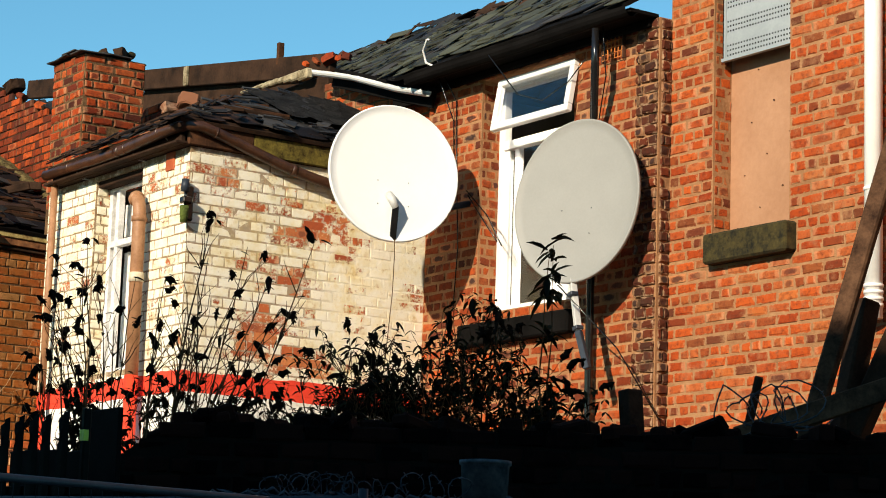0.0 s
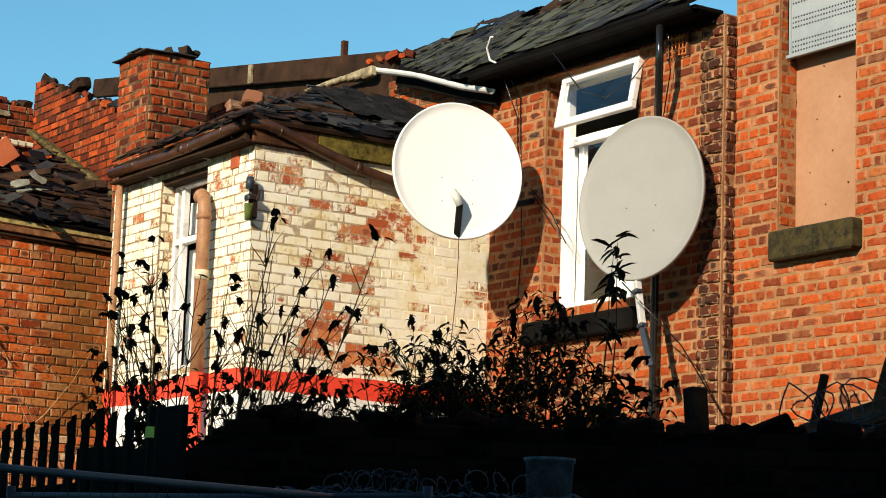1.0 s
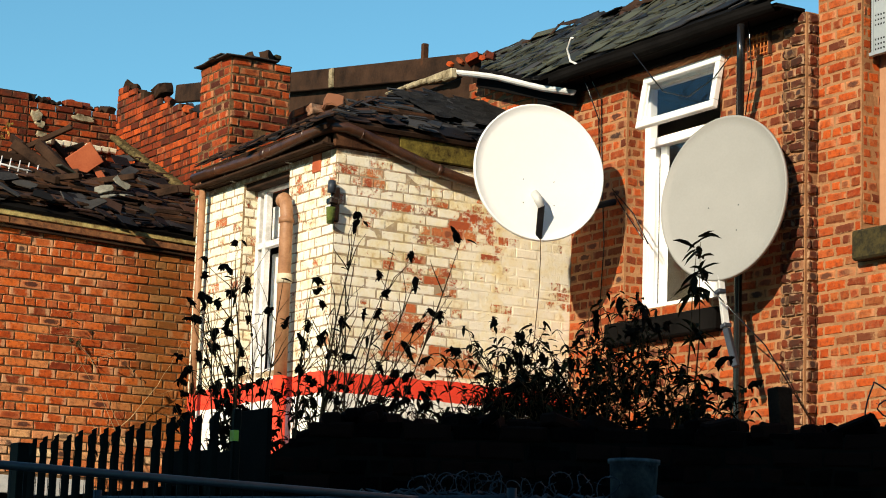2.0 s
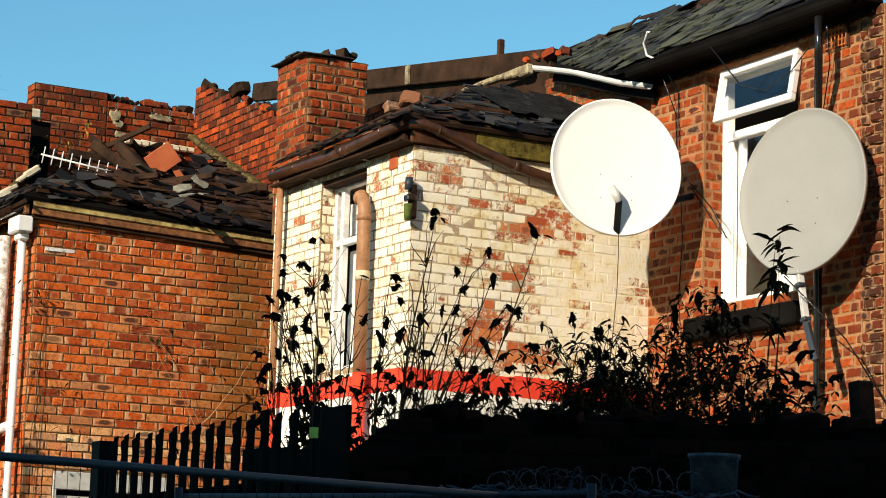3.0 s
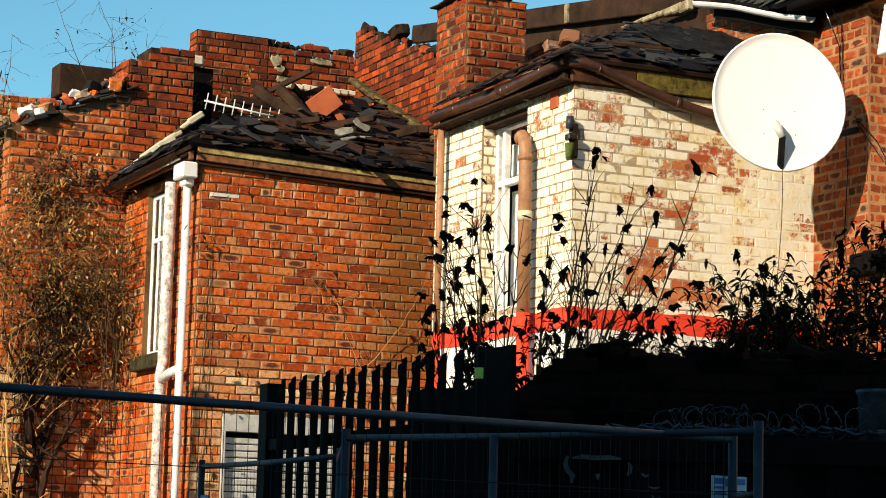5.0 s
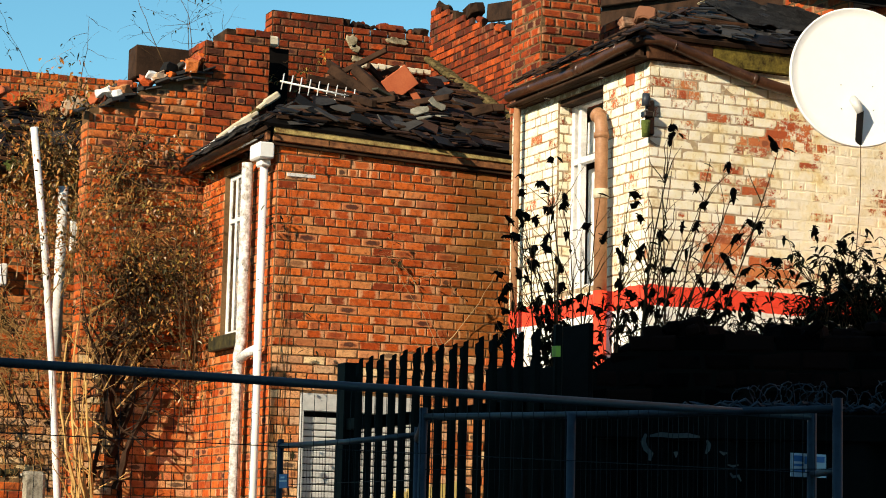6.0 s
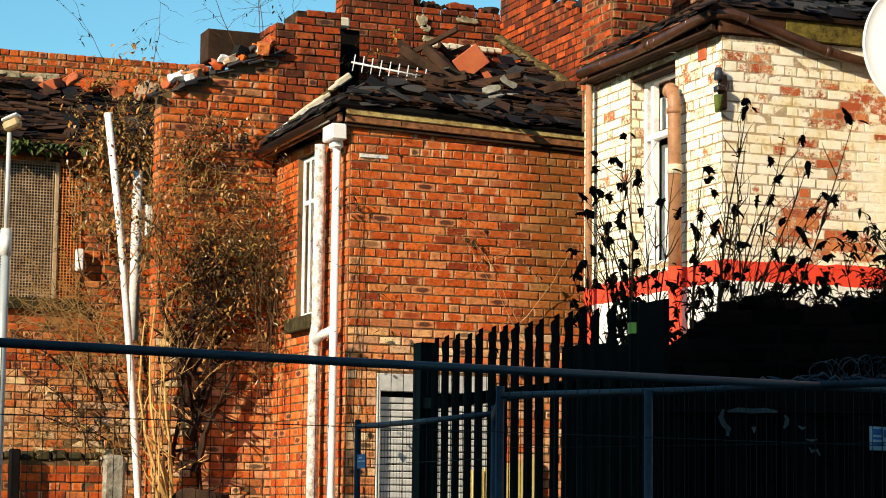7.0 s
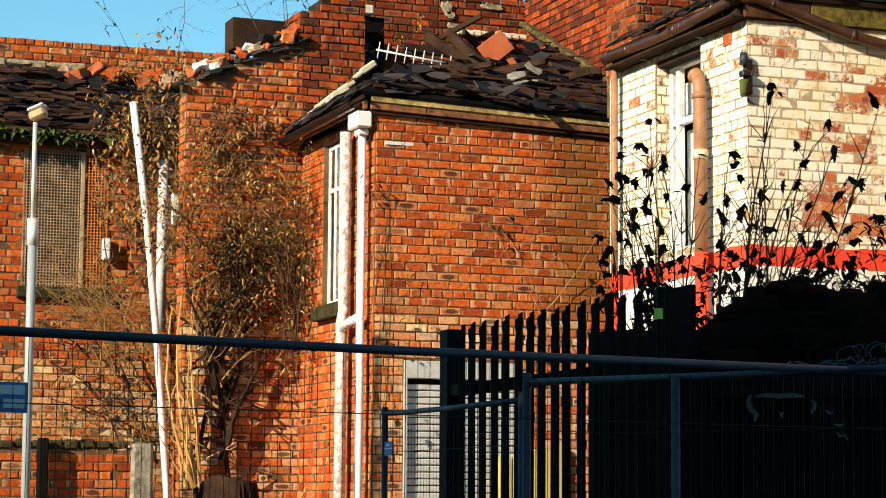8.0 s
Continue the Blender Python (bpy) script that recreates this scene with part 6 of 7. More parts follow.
tube_part("clamp", [(-5.762, 3.660, 1.825), (-5.60, 3.60, 1.825), (-5.444, 3.543, 1.825)], 0.010, M["galvanised"], h3)
sign((-5.795, 3.668, 1.852), (-0.169, 0.986, 0), 0.14, 0.070, M["pale_sign"], "small pale sign on the mesh fence", [(-.42, -.16, .15, .40, M["blue_sign"]), (-.12, .12, .05, .38, M["blue_sign"]), (.16, .44, .15, .40, M["blue_sign"]), (-.42, -.16, -.05, .05, M["blue_sign"]), (-.42, -.12, -.30, -.18, M["blue_sign"])])
sign((-9.345, 3.255, 1.845), (1, 0.02, 0), 0.11, 0.06, M["blue_sign"], "small blue tag on the fence panel", [(-.42, .42, -.05, .05, M["pale_sign"]), (-.3, .1, .2, .32, M["pale_sign"])])

# timbers and stumps beside the yard wall
M["timber_grey"] = plain("timber weathered grey brown", (0.022, 0.010, 0.006), (0.12, 0.060, 0.032), 8, 0.85, 0.6, spec=0.1)
prop = thing("timber_prop", (-8.8, 8.7, 0), "old dark timber leaning on the wall", "timber")
bm = bmesh.new()
bar(bm, (-9.54, 8.185, 0.05), (-8.42, 8.86, 4.45), 0.085, 0.10, bevel=0.012)
part("beam", bm, M["timber_grey"], prop)
prop2 = thing("timber_prop", (-8.7, 8.8, 0), "second dark timber leaning behind", "timber")
bm = bmesh.new()
bar(bm, (-9.97, 8.37, 0.05), (-8.40, 9.10, 3.75), 0.16, 0.12, bevel=0.012)
part("beam", bm, M["timber"], prop2)
prop3 = thing("timber_prop", (-8.9, 8.3, 0), "third dark timber leaning behind", "timber")
bm = bmesh.new()
bar(bm, (-8.92, 8.25, 0.05), (-8.82, 9.02, 3.55), 0.12, 0.12, bevel=0.012)
part("beam", bm, M["timber"], prop3)
plank = thing("plank", (-8.5, 8.4, 2.5), "brown squared plank lying over the wall top", "timber")
bm = bmesh.new()
bar(bm, (-8.72, 7.97, 2.70), (-7.75, 8.58, 3.06), 0.05, 0.115, bevel=0.006)
part("board", bm, M["timber_grey"], plank)
for a0, a1, w in (((-9.50, 7.97, 0.0), (-8.80, 8.20, 3.05), 0.045), ((-9.15, 7.88, 0.0), (-9.36, 7.78, 2.98), 0.11)):
    st = thing("stake", a0, "dark broken wooden stake behind the yard wall", "stake")
    bm = bmesh.new()
    bar(bm, a0, a1, w, w * 0.8, up=(1, 0, 0), bevel=0.008)
    part("stake_body", bm, M["timber"], st)
coil("razor_wire", (-7.10, 6.42, 2.62), (0.60, 0.80, 0), 0.10, 5, 0.07, "coil of razor wire on the yard wall", M["galvanised"], seed=9, thick=0.0035)
coil("razor_wire", (-7.05, 6.50, 2.60), (0.60, 0.80, 0), 0.07, 2, 0.16, "coil of razor wire on the yard wall", M["galvanised"], seed=12, thick=0.0035)


# ---------------------------------------------------------------- plants
def wander(a, b, bend, q, n=7):
    """Points of a bent stem from a to b."""
    a, b = Vector(a), Vector(b)
    off = Vector((q.uniform(-1, 1), q.uniform(-1, 1), q.uniform(-.3, .6))) * bend
    return [a.lerp(b, k / (n - 1)) + off * math.sin(math.pi * k / (n - 1)) + Vector((q.uniform(-1, 1), q.uniform(-1, 1), q.uniform(-1, 1))) * 0.012 * (0 < k < n - 1) for k in range(n)]


def leaf(bm, at, way, length, width, q, droop=0.4):
    """A pointed leaf, folded along its rib and curved."""
    x = Vector(way).normalized()
    side = x.cross(Vector((q.uniform(-.5, .5), q.uniform(-.5, .5), 1))).normalized()
    up = side.cross(x)
    at = Vector(at)
    rib, left, right = [], [], []
    for k, w in ((0, 0.15), (0.35, 1.0), (0.7, 0.75), (1.0, 0.0)):
        c = at + x * (length * k) - Vector((0, 0, 1)) * (droop * length * k * k)
        rib.append(bm.verts.new(c))
        if w:
            left.append(bm.verts.new(c + side * width * w / 2 + up * width * 0.18))
            right.append(bm.verts.new(c - side * width * w / 2 + up * width * 0.18))
    for s in (left, right):
        bm.faces.new((rib[0], rib[1], s[1], s[0]) if s is left else (rib[0], s[0], s[1], rib[1]))
        bm.faces.new((rib[1], rib[2], s[2], s[1]) if s is left else (rib[1], s[1], s[2], rib[2]))
        bm.faces.new((rib[2], rib[3], s[2]) if s is left else (rib[2], s[2], rib[3]))


def head_of_seeds(bm, at, way, length, q, fat=0.018):
    """A dead flower spike: a tapering lumpy cone."""
    x = Vector(way).normalized()
    at = Vector(at)
    pts = [at + x * (length * k / 5) + Vector((q.uniform(-1, 1), q.uniform(-1, 1), q.uniform(-1, 1))) * 0.006 - Vector((0, 0, 1)) * 0.25 * length * (k / 5) ** 2 for k in range(6)]
    tube(bm, pts, [fat * f * q.uniform(.7, 1.3) for f in (0.45, 1.0, 0.95, 0.8, 0.55, 0.2)], 5)
    for k in range(7):
        p = pts[q.randrange(1, 5)]
        d = Vector((q.uniform(-1, 1), q.uniform(-1, 1), q.uniform(-1, 1))).normalized()
        leaf(bm, p, d, fat * 1.9, fat * 1.2, q, 0.4)


RIGHT = Vector((0.58, 0.815, 0))            # across the yard
AWAY = Vector((-0.815, 0.58, 0))


def shrub(name, label, roots, tips, seed, leaf_mat, head_share=0.6, leaves=5, leaf_len=0.11, twigs=4, thick=0.012, stem_mat=None, head_len=0.11):
    """A many-stemmed shrub. roots: places; tips: places of the shoots' ends."""
    q = random.Random(seed)
    t = thing(name, roots[0], label, "shrub")
    heads, foliage, twig = bmesh.new(), bmesh.new(), bmesh.new()
    for tip in tips:
        tip = Vector(tip)
        root = Vector(min(roots, key=lambda r_: (Vector(r_) - tip).length + q.uniform(0, 0.3)))
        pts = wander(root, tip, 0.05 * (tip - root).length, q, 7)
        pts.insert(0, Vector((root.x, root.y, 0.0)))
        pts.pop(1)
        sb = bmesh.new()
        tube(sb, pts, [thick * (1 - 0.8 * k / 6) for k in range(7)], 6)
        for _ in range(twigs):
            k = q.randrange(2, 6)
            d = (pts[k] - pts[k - 1]).normalized() + Vector((q.uniform(-1, 1), q.uniform(-1, 1), q.uniform(-.3, .8))) * 0.8
            e = pts[k] + d.normalized() * q.uniform(0.10, 0.36)
            tw = wander(pts[k], e, 0.03, q, 5)
            tube(twig, tw, [thick * 0.35, thick * 0.3, thick * 0.25, thick * 0.2, thick * 0.12], 4)
            if q.random() < head_share * (0.7 if twigs < 8 else 0.3):
                head_of_seeds(heads, e, e - tw[-2], q.uniform(.6, 1.1) * head_len, q)
            for p in tw[2:]:
                for _ in range(max(0, leaves - 3)):
                    leaf(foliage, p, Vector((q.uniform(-1, 1), q.uniform(-1, 1), q.uniform(-.6, .5))), leaf_len * q.uniform(.5, 1.1), leaf_len * 0.30, q, 0.25)
        part("stem", sb, stem_mat or M["stem"], t)
        if q.random() < head_share:
            head_of_seeds(heads, tip, pts[-1] - pts[-2] + Vector((q.uniform(-.4, .4), q.uniform(-.4, .4), q.uniform(-.8, .3))), q.uniform(.9, 1.6) * head_len, q, 0.018)
        for k in range(3, 7):
            for _ in range(leaves):
                leaf(foliage, pts[k] + Vector((q.uniform(-1, 1), q.uniform(-1, 1), q.uniform(-1, 1))) * 0.03, Vector((q.uniform(-1, 1), q.uniform(-1, 1), q.uniform(-.7, .5))), leaf_len * q.uniform(.6, 1.2), leaf_len * 0.30, q, 0.25)
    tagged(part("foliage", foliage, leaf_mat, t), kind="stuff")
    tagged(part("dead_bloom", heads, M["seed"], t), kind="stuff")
    tagged(part("brushwood", twig, stem_mat or M["stem"], t), kind="stuff")
    return t


def spot(origin, s, h, d=0.0):
    return Vector(origin) + RIGHT * s + AWAY * d + Vector((0, 0, h))


B1 = Vector((-11.05, 5.72, 2.0))
q = random.Random(3)
LEFT_TIPS = [(-0.33, 1.72), (-0.55, 1.46), (-0.36, 1.56), (-0.47, 1.22), (-0.58, 1.05), (-0.44, 1.36), (-0.24, 1.42), (-0.10, 1.57), (-0.50, 1.30), (-0.16, 1.30), (-0.64, 0.96), (-0.28, 1.10), (-0.60, 0.80)]
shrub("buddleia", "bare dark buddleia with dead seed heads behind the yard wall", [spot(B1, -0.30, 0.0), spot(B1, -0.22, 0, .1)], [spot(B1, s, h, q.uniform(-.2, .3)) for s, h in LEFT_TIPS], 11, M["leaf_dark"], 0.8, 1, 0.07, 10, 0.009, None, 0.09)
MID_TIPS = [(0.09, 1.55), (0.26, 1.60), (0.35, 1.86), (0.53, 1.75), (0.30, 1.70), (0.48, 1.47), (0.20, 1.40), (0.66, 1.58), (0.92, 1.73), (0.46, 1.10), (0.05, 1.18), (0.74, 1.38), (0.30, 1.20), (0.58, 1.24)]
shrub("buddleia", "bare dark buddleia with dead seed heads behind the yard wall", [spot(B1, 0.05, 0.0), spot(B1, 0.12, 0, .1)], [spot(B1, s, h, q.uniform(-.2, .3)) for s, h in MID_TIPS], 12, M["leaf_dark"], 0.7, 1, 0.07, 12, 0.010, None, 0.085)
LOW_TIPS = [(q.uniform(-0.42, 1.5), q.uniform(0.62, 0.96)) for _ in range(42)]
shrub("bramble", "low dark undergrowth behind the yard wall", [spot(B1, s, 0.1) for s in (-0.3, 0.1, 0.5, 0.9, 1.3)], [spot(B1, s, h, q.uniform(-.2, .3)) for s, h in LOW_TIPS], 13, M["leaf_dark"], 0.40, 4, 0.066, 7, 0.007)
B2 = Vector((-9.85, 6.85, 2.0))
BIG_TIPS = []
while len(BIG_TIPS) < 84:
    s, h = q.uniform(-0.80, 0.88), q.uniform(0.65, 1.60)
    if h < 0.98 + 0.46 * math.exp(-((s - 0.2) / 0.36) ** 2) + 0.30 * math.exp(-((s + 0.48) / 0.36) ** 2):
        BIG_TIPS.append((s, h))
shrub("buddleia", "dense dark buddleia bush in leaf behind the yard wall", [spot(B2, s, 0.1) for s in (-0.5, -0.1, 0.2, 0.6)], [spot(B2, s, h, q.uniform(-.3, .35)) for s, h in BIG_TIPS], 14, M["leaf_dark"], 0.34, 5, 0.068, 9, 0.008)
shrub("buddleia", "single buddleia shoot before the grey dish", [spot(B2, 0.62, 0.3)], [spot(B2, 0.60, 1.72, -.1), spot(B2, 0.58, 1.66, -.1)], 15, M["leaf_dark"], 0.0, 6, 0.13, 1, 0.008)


def climber(name, label, x_of, lines, seed, n_leaves, stem_mat, leaf_mat, leaf_len=0.055, thick=0.008, spread=0.12, kids=6):
    """Stems that climb a wall facing +x, with twigs and small leaves. lines: (y, z) starts and ends."""
    q = random.Random(seed)
    t = thing(name, (x_of(lines[0][0], lines[0][1]), lines[0][0], 0), label, "climber")
    foliage, twig = bmesh.new(), bmesh.new()
    for ya, za, yb, zb in lines:
        a, b = Vector((x_of(ya, za) + 0.05, ya, za)), Vector((x_of(yb, zb) + 0.06, yb, zb))
        pts = wander(a, b, 0.10 * (b - a).length, q, 9)
        for p in pts:
            p.x = max(p.x, x_of(p.y, p.z) + 0.02)
        sb = bmesh.new()
        tube(sb, pts, [thick * (1 - 0.7 * k / 8) for k in range(9)], 5)
        for _ in range(kids):
            k = q.randrange(1, 9)
            e = pts[k] + Vector((q.uniform(0, .14), q.uniform(-.42, .42), q.uniform(-.30, .38)))
            tw = wander(pts[k], e, 0.07, q, 6)
            tube(twig, tw, [thick * .4, thick * .36, thick * .32, thick * .26, thick * .2, thick * .1], 4)
            f = tw[3] + Vector((q.uniform(-.02, .08), q.uniform(-.2, .2), q.uniform(-.2, .2)))
            tube(twig, wander(tw[3], f, 0.03, q, 4), [thick * .25, thick * .2, thick * .16, thick * .1], 4)
            if q.random() < 0.60:
                continue
            for p in tw[2:]:
                for _ in range(n_leaves + (n_leaves > 1)):
                    leaf(foliage, p + Vector((q.uniform(0, 1), q.uniform(-1, 1), q.uniform(-1, 1))) * spread * 0.6, Vector((q.uniform(-.2, 1), q.uniform(-1, 1), q.uniform(-1, .5))), leaf_len * q.uniform(.4, 1.4), leaf_len * q.uniform(.35, .85), q)
        part("stem", sb, stem_mat, t)
    tagged(part("brushwood", twig, stem_mat, t), kind="stuff")
    if n_leaves:
        tagged(part("foliage", foliage, leaf_mat, t), kind="stuff")
    else:
        foliage.free()
    return t


def wall_x(y, z):
    return -20.33 if y > 5.03 else -21.6


q = random.Random(44)


def lines_in(n, y0, y1, z0, z1, Y0, Y1, Z0, Z1):
    return [(q.uniform(y0, y1), q.uniform(z0, z1), q.uniform(Y0, Y1), q.uniform(Z0, Z1)) for _ in range(n)]


climber("climber", "leafy crown of autumn climber over the far eave", lambda y, z: -21.3,
        lines_in(24, 4.70, 5.25, 4.3, 4.9, 4.50, 5.45, 4.9, 6.05), 51, 5, M["stem_gold"], M["leaf_autumn"], 0.050, 0.005, 0.17, 11)
climber("climber", "autumn climber hanging at the corner of the side wall", lambda y, z: -20.1,
        lines_in(20, 4.65, 5.35, 3.6, 4.2, 4.60, 5.8, 4.2, 5.1), 52, 3, M["stem_gold"], M["leaf_autumn"], 0.038, 0.005, 0.15, 9)
climber("climber", "golden olive creeper in leaf on the side wall", lambda y, z: -20.15,
        lines_in(9, 5.5, 6.15, 3.4, 4.2, 5.55, 6.3, 4.0, 4.85), 62, 2, M["stem_gold"], M["leaf_gold"], 0.034, 0.005, 0.16, 10)
climber("climber", "dark heavy creeper hanging off the side wall", lambda y, z: -20.10,
        lines_in(13, 5.10, 5.65, 3.25, 3.9, 5.0, 6.1, 3.6, 4.35), 72, 2, M["timber"], M["leaf_shade"], 0.042, 0.009, 0.15, 12)
climber("climber", "creeper leaves high on the side wall corner", lambda y, z: -20.28,
        lines_in(7, 5.08, 5.4, 4.5, 4.9, 5.1, 5.5, 4.8, 5.35), 73, 3, M["stem"], M["leaf_shade"], 0.042, 0.005, 0.12, 7)
climber("climber", "sparse creeper on the top of the side wall", wall_x,
        lines_in(5, 5.1, 5.5, 4.6, 4.9, 5.2, 6.0, 4.8, 5.4), 63, 4, M["stem"], M["leaf_autumn"], 0.040, 0.005, 0.10, 6)
climber("climber", "sparse leaves and twigs over the window mesh", lambda y, z: -21.9,
        lines_in(7, 4.5, 5.0, 3.9, 4.3, 4.3, 4.9, 4.5, 5.1), 64, 4, M["stem_pale"], M["leaf_autumn"], 0.038, 0.005, 0.10, 6)
climber("dry_canes", "tangle of dry golden canes before the far window", lambda y, z: -21.4,
        [(4.9, 0.0, 4.8, 2.9)] + lines_in(30, 4.5, 5.1, 2.8, 3.4, 3.9, 5.2, 3.3, 4.1), 53, 0, M["stem_gold"], M["leaf_autumn"], 0.05, 0.007, 0.12, 9)
climber("climber", "brown creeper twigs with a few leaves over the far wall", lambda y, z: -21.85,
        [(4.75, 0.0, 4.7, 2.7), (4.95, 2.6, 4.2, 3.5), (4.9, 2.7, 4.35, 3.9), (5.0, 3.0, 4.45, 4.2), (4.6, 2.6, 4.05, 3.0), (4.7, 2.4, 4.1, 2.6), (4.9, 3.3, 4.6, 4.5), (4.8, 2.2, 4.3, 2.9), (4.5, 3.0, 3.8, 3.4), (5.0, 2.3, 4.5, 2.5)], 74, 1, M["timber"], M["leaf_autumn"], 0.042, 0.010, 0.12, 11)
climber("climber", "dark woody creeper trunk and branches on the side wall", wall_x,
        [(5.46, 3.3, 5.75, 3.72), (5.33, 2.7, 5.12, 3.7), (5.40, 2.9, 6.05, 3.45), (5.36, 2.6, 5.80, 3.05), (5.48, 3.3, 5.55, 4.1), (5.2, 3.3, 6.0, 3.9)],
        54, 0, M["timber"], M["leaf_autumn"], thick=0.018, kids=7)
climber("climber", "thick dark creeper trunk leaning on the side wall", lambda y, z: -20.28,
        [(5.62, 0.0, 5.30, 3.05), (5.56, 0.0, 5.36, 2.95), (5.36, 2.3, 5.62, 3.35), (5.33, 2.6, 5.05, 3.5), (5.42, 2.0, 5.80, 2.95), (5.32, 2.6, 5.40, 3.7)], 71, 0, M["timber"], M["leaf_autumn"], thick=0.046, kids=5)
climber("climber", "fine brown stems tangled over the side wall", lambda y, z: -20.22,
        lines_in(18, 5.05, 5.6, 2.6, 3.5, 5.0, 6.25, 3.3, 4.7), 65, 0, M["stem_gold"], M["leaf_autumn"], thick=0.007, kids=9)
climber("dry_canes", "pale golden dry canes standing by the side wall", lambda y, z: -20.25,
        [(5.17, 1.75, 4.95, 2.9), (5.19, 1.75, 4.98, 2.8), (5.15, 1.75, 4.90, 3.3), (5.21, 1.75, 5.06, 3.2), (5.16, 1.75, 5.00, 3.5), (5.22, 1.75, 5.14, 2.5), (5.07, 1.75, 5.0, 2.2)], 55, 0, M["stem_bright"], M["leaf_autumn"], thick=0.021, kids=2)
climber("dry_canes", "long arching golden bramble canes", lambda y, z: -20.1,
        [(5.12, 0.0, 5.07, 3.62), (5.07, 3.60, 5.62, 3.88), (5.62, 3.88, 6.17, 3.02), (5.35, 4.3, 5.62, 3.85), (5.62, 3.86, 6.3, 3.95), (6.55, 1.9, 6.15, 3.0), (5.95, 1.3, 6.25, 2.3)], 66, 0, M["stem_bright"], M["leaf_autumn"], thick=0.011, kids=2)
climber("climber", "twiggy creeper round the window of the red outrigger", lambda y, z: -19.9,
        lines_in(14, 5.85, 6.05, 2.4, 3.6, 5.8, 6.05, 3.8, 5.0), 56, 3, M["stem"], M["leaf_autumn"], 0.038, 0.005, 0.12, 7)
climber("climber", "thin dark creeper on the corner of the red outrigger", lambda y, z: -18.2,
        [(6.24, 2.0, 6.28, 4.7), (6.30, 2.0, 6.36, 4.2), (6.22, 3.0, 6.30, 4.6)], 57, 1, M["stem"], M["leaf_dark"], 0.045, 0.004, 0.05, 7)
climber("climber", "sparse creeper with dark leaves on the orange wall", lambda y, z: -18.21,
        [(8.05, 2.9, 7.55, 3.7), (7.9, 3.0, 7.2, 4.05), (7.75, 3.3, 8.3, 4.1), (7.5, 3.75, 7.25, 4.1)], 58, 1, M["stem_pale"], M["leaf_dark"], 0.05, 0.004, 0.05, 4)
climber("weed", "small weeds rooted in the recess and party wall", lambda y, z: -21.0,
        [(7.0, 5.7, 7.15, 6.3), (7.1, 5.8, 7.45, 6.2), (7.05, 5.7, 6.95, 6.1), (7.4, 5.9, 7.5, 6.25)], 67, 2, M["stem"], M["leaf_gold"], 0.04, 0.004, 0.06, 6)
climber("weed", "dry weeds on the foot of the back wall", lambda y, z: -18.2,
        [(8.9, 5.2, 8.6, 5.6), (8.85, 5.1, 8.75, 5.5), (8.8, 5.1, 8.95, 5.5)], 68, 2, M["stem_pale"], M["leaf_gold"], 0.04, 0.004, 0.06, 5)

climber("dry_grass", "dry grass and bramble on the low yard wall", lambda y, z: -19.62,
        [(3.3 + 0.11 * k, 2.08, 3.3 + 0.11 * k + q.uniform(-.2, .2), 2.2 + q.uniform(0, .25)) for k in range(12)] + [(3.0, 2.25, 3.8, 2.35), (3.8, 2.35, 4.05, 2.12)], 70, 1, M["stem_gold"], M["leaf_autumn"], 0.035, 0.005, 0.05, 6)

# the tall weed and the sapling above the ruined walls
climber("sapling", "thin bare sapling above the ruined wall", lambda y, z: -22.6,
        [(5.2, 5.2, 4.75, 6.6), (5.3, 5.6, 5.55, 6.9), (6.55, 6.2, 6.0, 7.3), (6.65, 6.2, 6.35, 7.5), (6.8, 6.2, 7.0, 7.1), (6.75, 6.2, 6.6, 7.2)], 59, 1, M["stem"], M["leaf_dark"], 0.04, 0.006, 0.05, 7)


# ---------------------------------------------------------------- street lamp, poles and small things
M["lantern"] = plain("lantern plastic yellowed", (0.30, 0.20, 0.09), (0.50, 0.38, 0.20), 12, 0.5, 0.1)
lamp = thing("street_lamp", (-16.75, 3.0, 0), "grey steel street lamp with a small weathered lantern", "street lamp")
tube_part("column", [(-16.75, 3.0, 0), (-16.72, 2.995, 2.6), (-16.70, 2.99, 3.55)], 0.033, M["steel_sheet"], lamp, sides=12)
tube_part("collar", [(-16.71, 2.993, 3.50), (-16.705, 2.99, 3.70)], [0.044, 0.04], M["white_worn"], lamp, sides=12)
tube_part("neck", [(-16.705, 2.99, 3.6), (-16.68, 2.985, 4.42)], 0.017, M["galvanised_pale"], lamp, sides=10)
bm = bmesh.new()
box(bm, (-0.055, -0.05, 0), (0.075, 0.05, 0.075), 0.018)
bm.transform(pose(-16.68, 3.01, 4.445, 0, -22, 60))
lantern = part("lantern", bm, M["lantern"], lamp, "yellowed tan lantern")
bm = box(bmesh.new(), (-0.05, -0.055, 0.076), (0.085, 0.055, 0.10), 0.01)
bm.transform(pose(-16.68, 3.01, 4.445, 0, -22, 60))
part("hood", bm, M["white_worn"], lantern, "white hood")

pole = thing("pole", (-20.45, 4.97, 0), "white plastic pipe leaning against the ruined wall", "pole")
tube_part("pipe", [(-20.45, 5.13, 0), (-20.45, 4.965, 1.65), (-20.5, 4.86, 3.0), (-20.5, 4.73, 4.2), (-20.5, 4.575, 5.32)], 0.034, M["white_worn"], pole, sides=12)
rw = thing("downpipe", (-21.9, 5.2, 0), "white plastic drainpipe in the recess between the walls", "pipe")
tube_part("pipe", [(-21.1, 5.02, 3.25), (-21.1, 5.02, 4.88)], 0.05, M["white_worn"], rw, sides=12)
part("junction_box", boxes(((-21.14, 5.10, 4.25), (-21.06, 5.22, 4.57)), bevel=0.015), M["white_plastic"], rw)
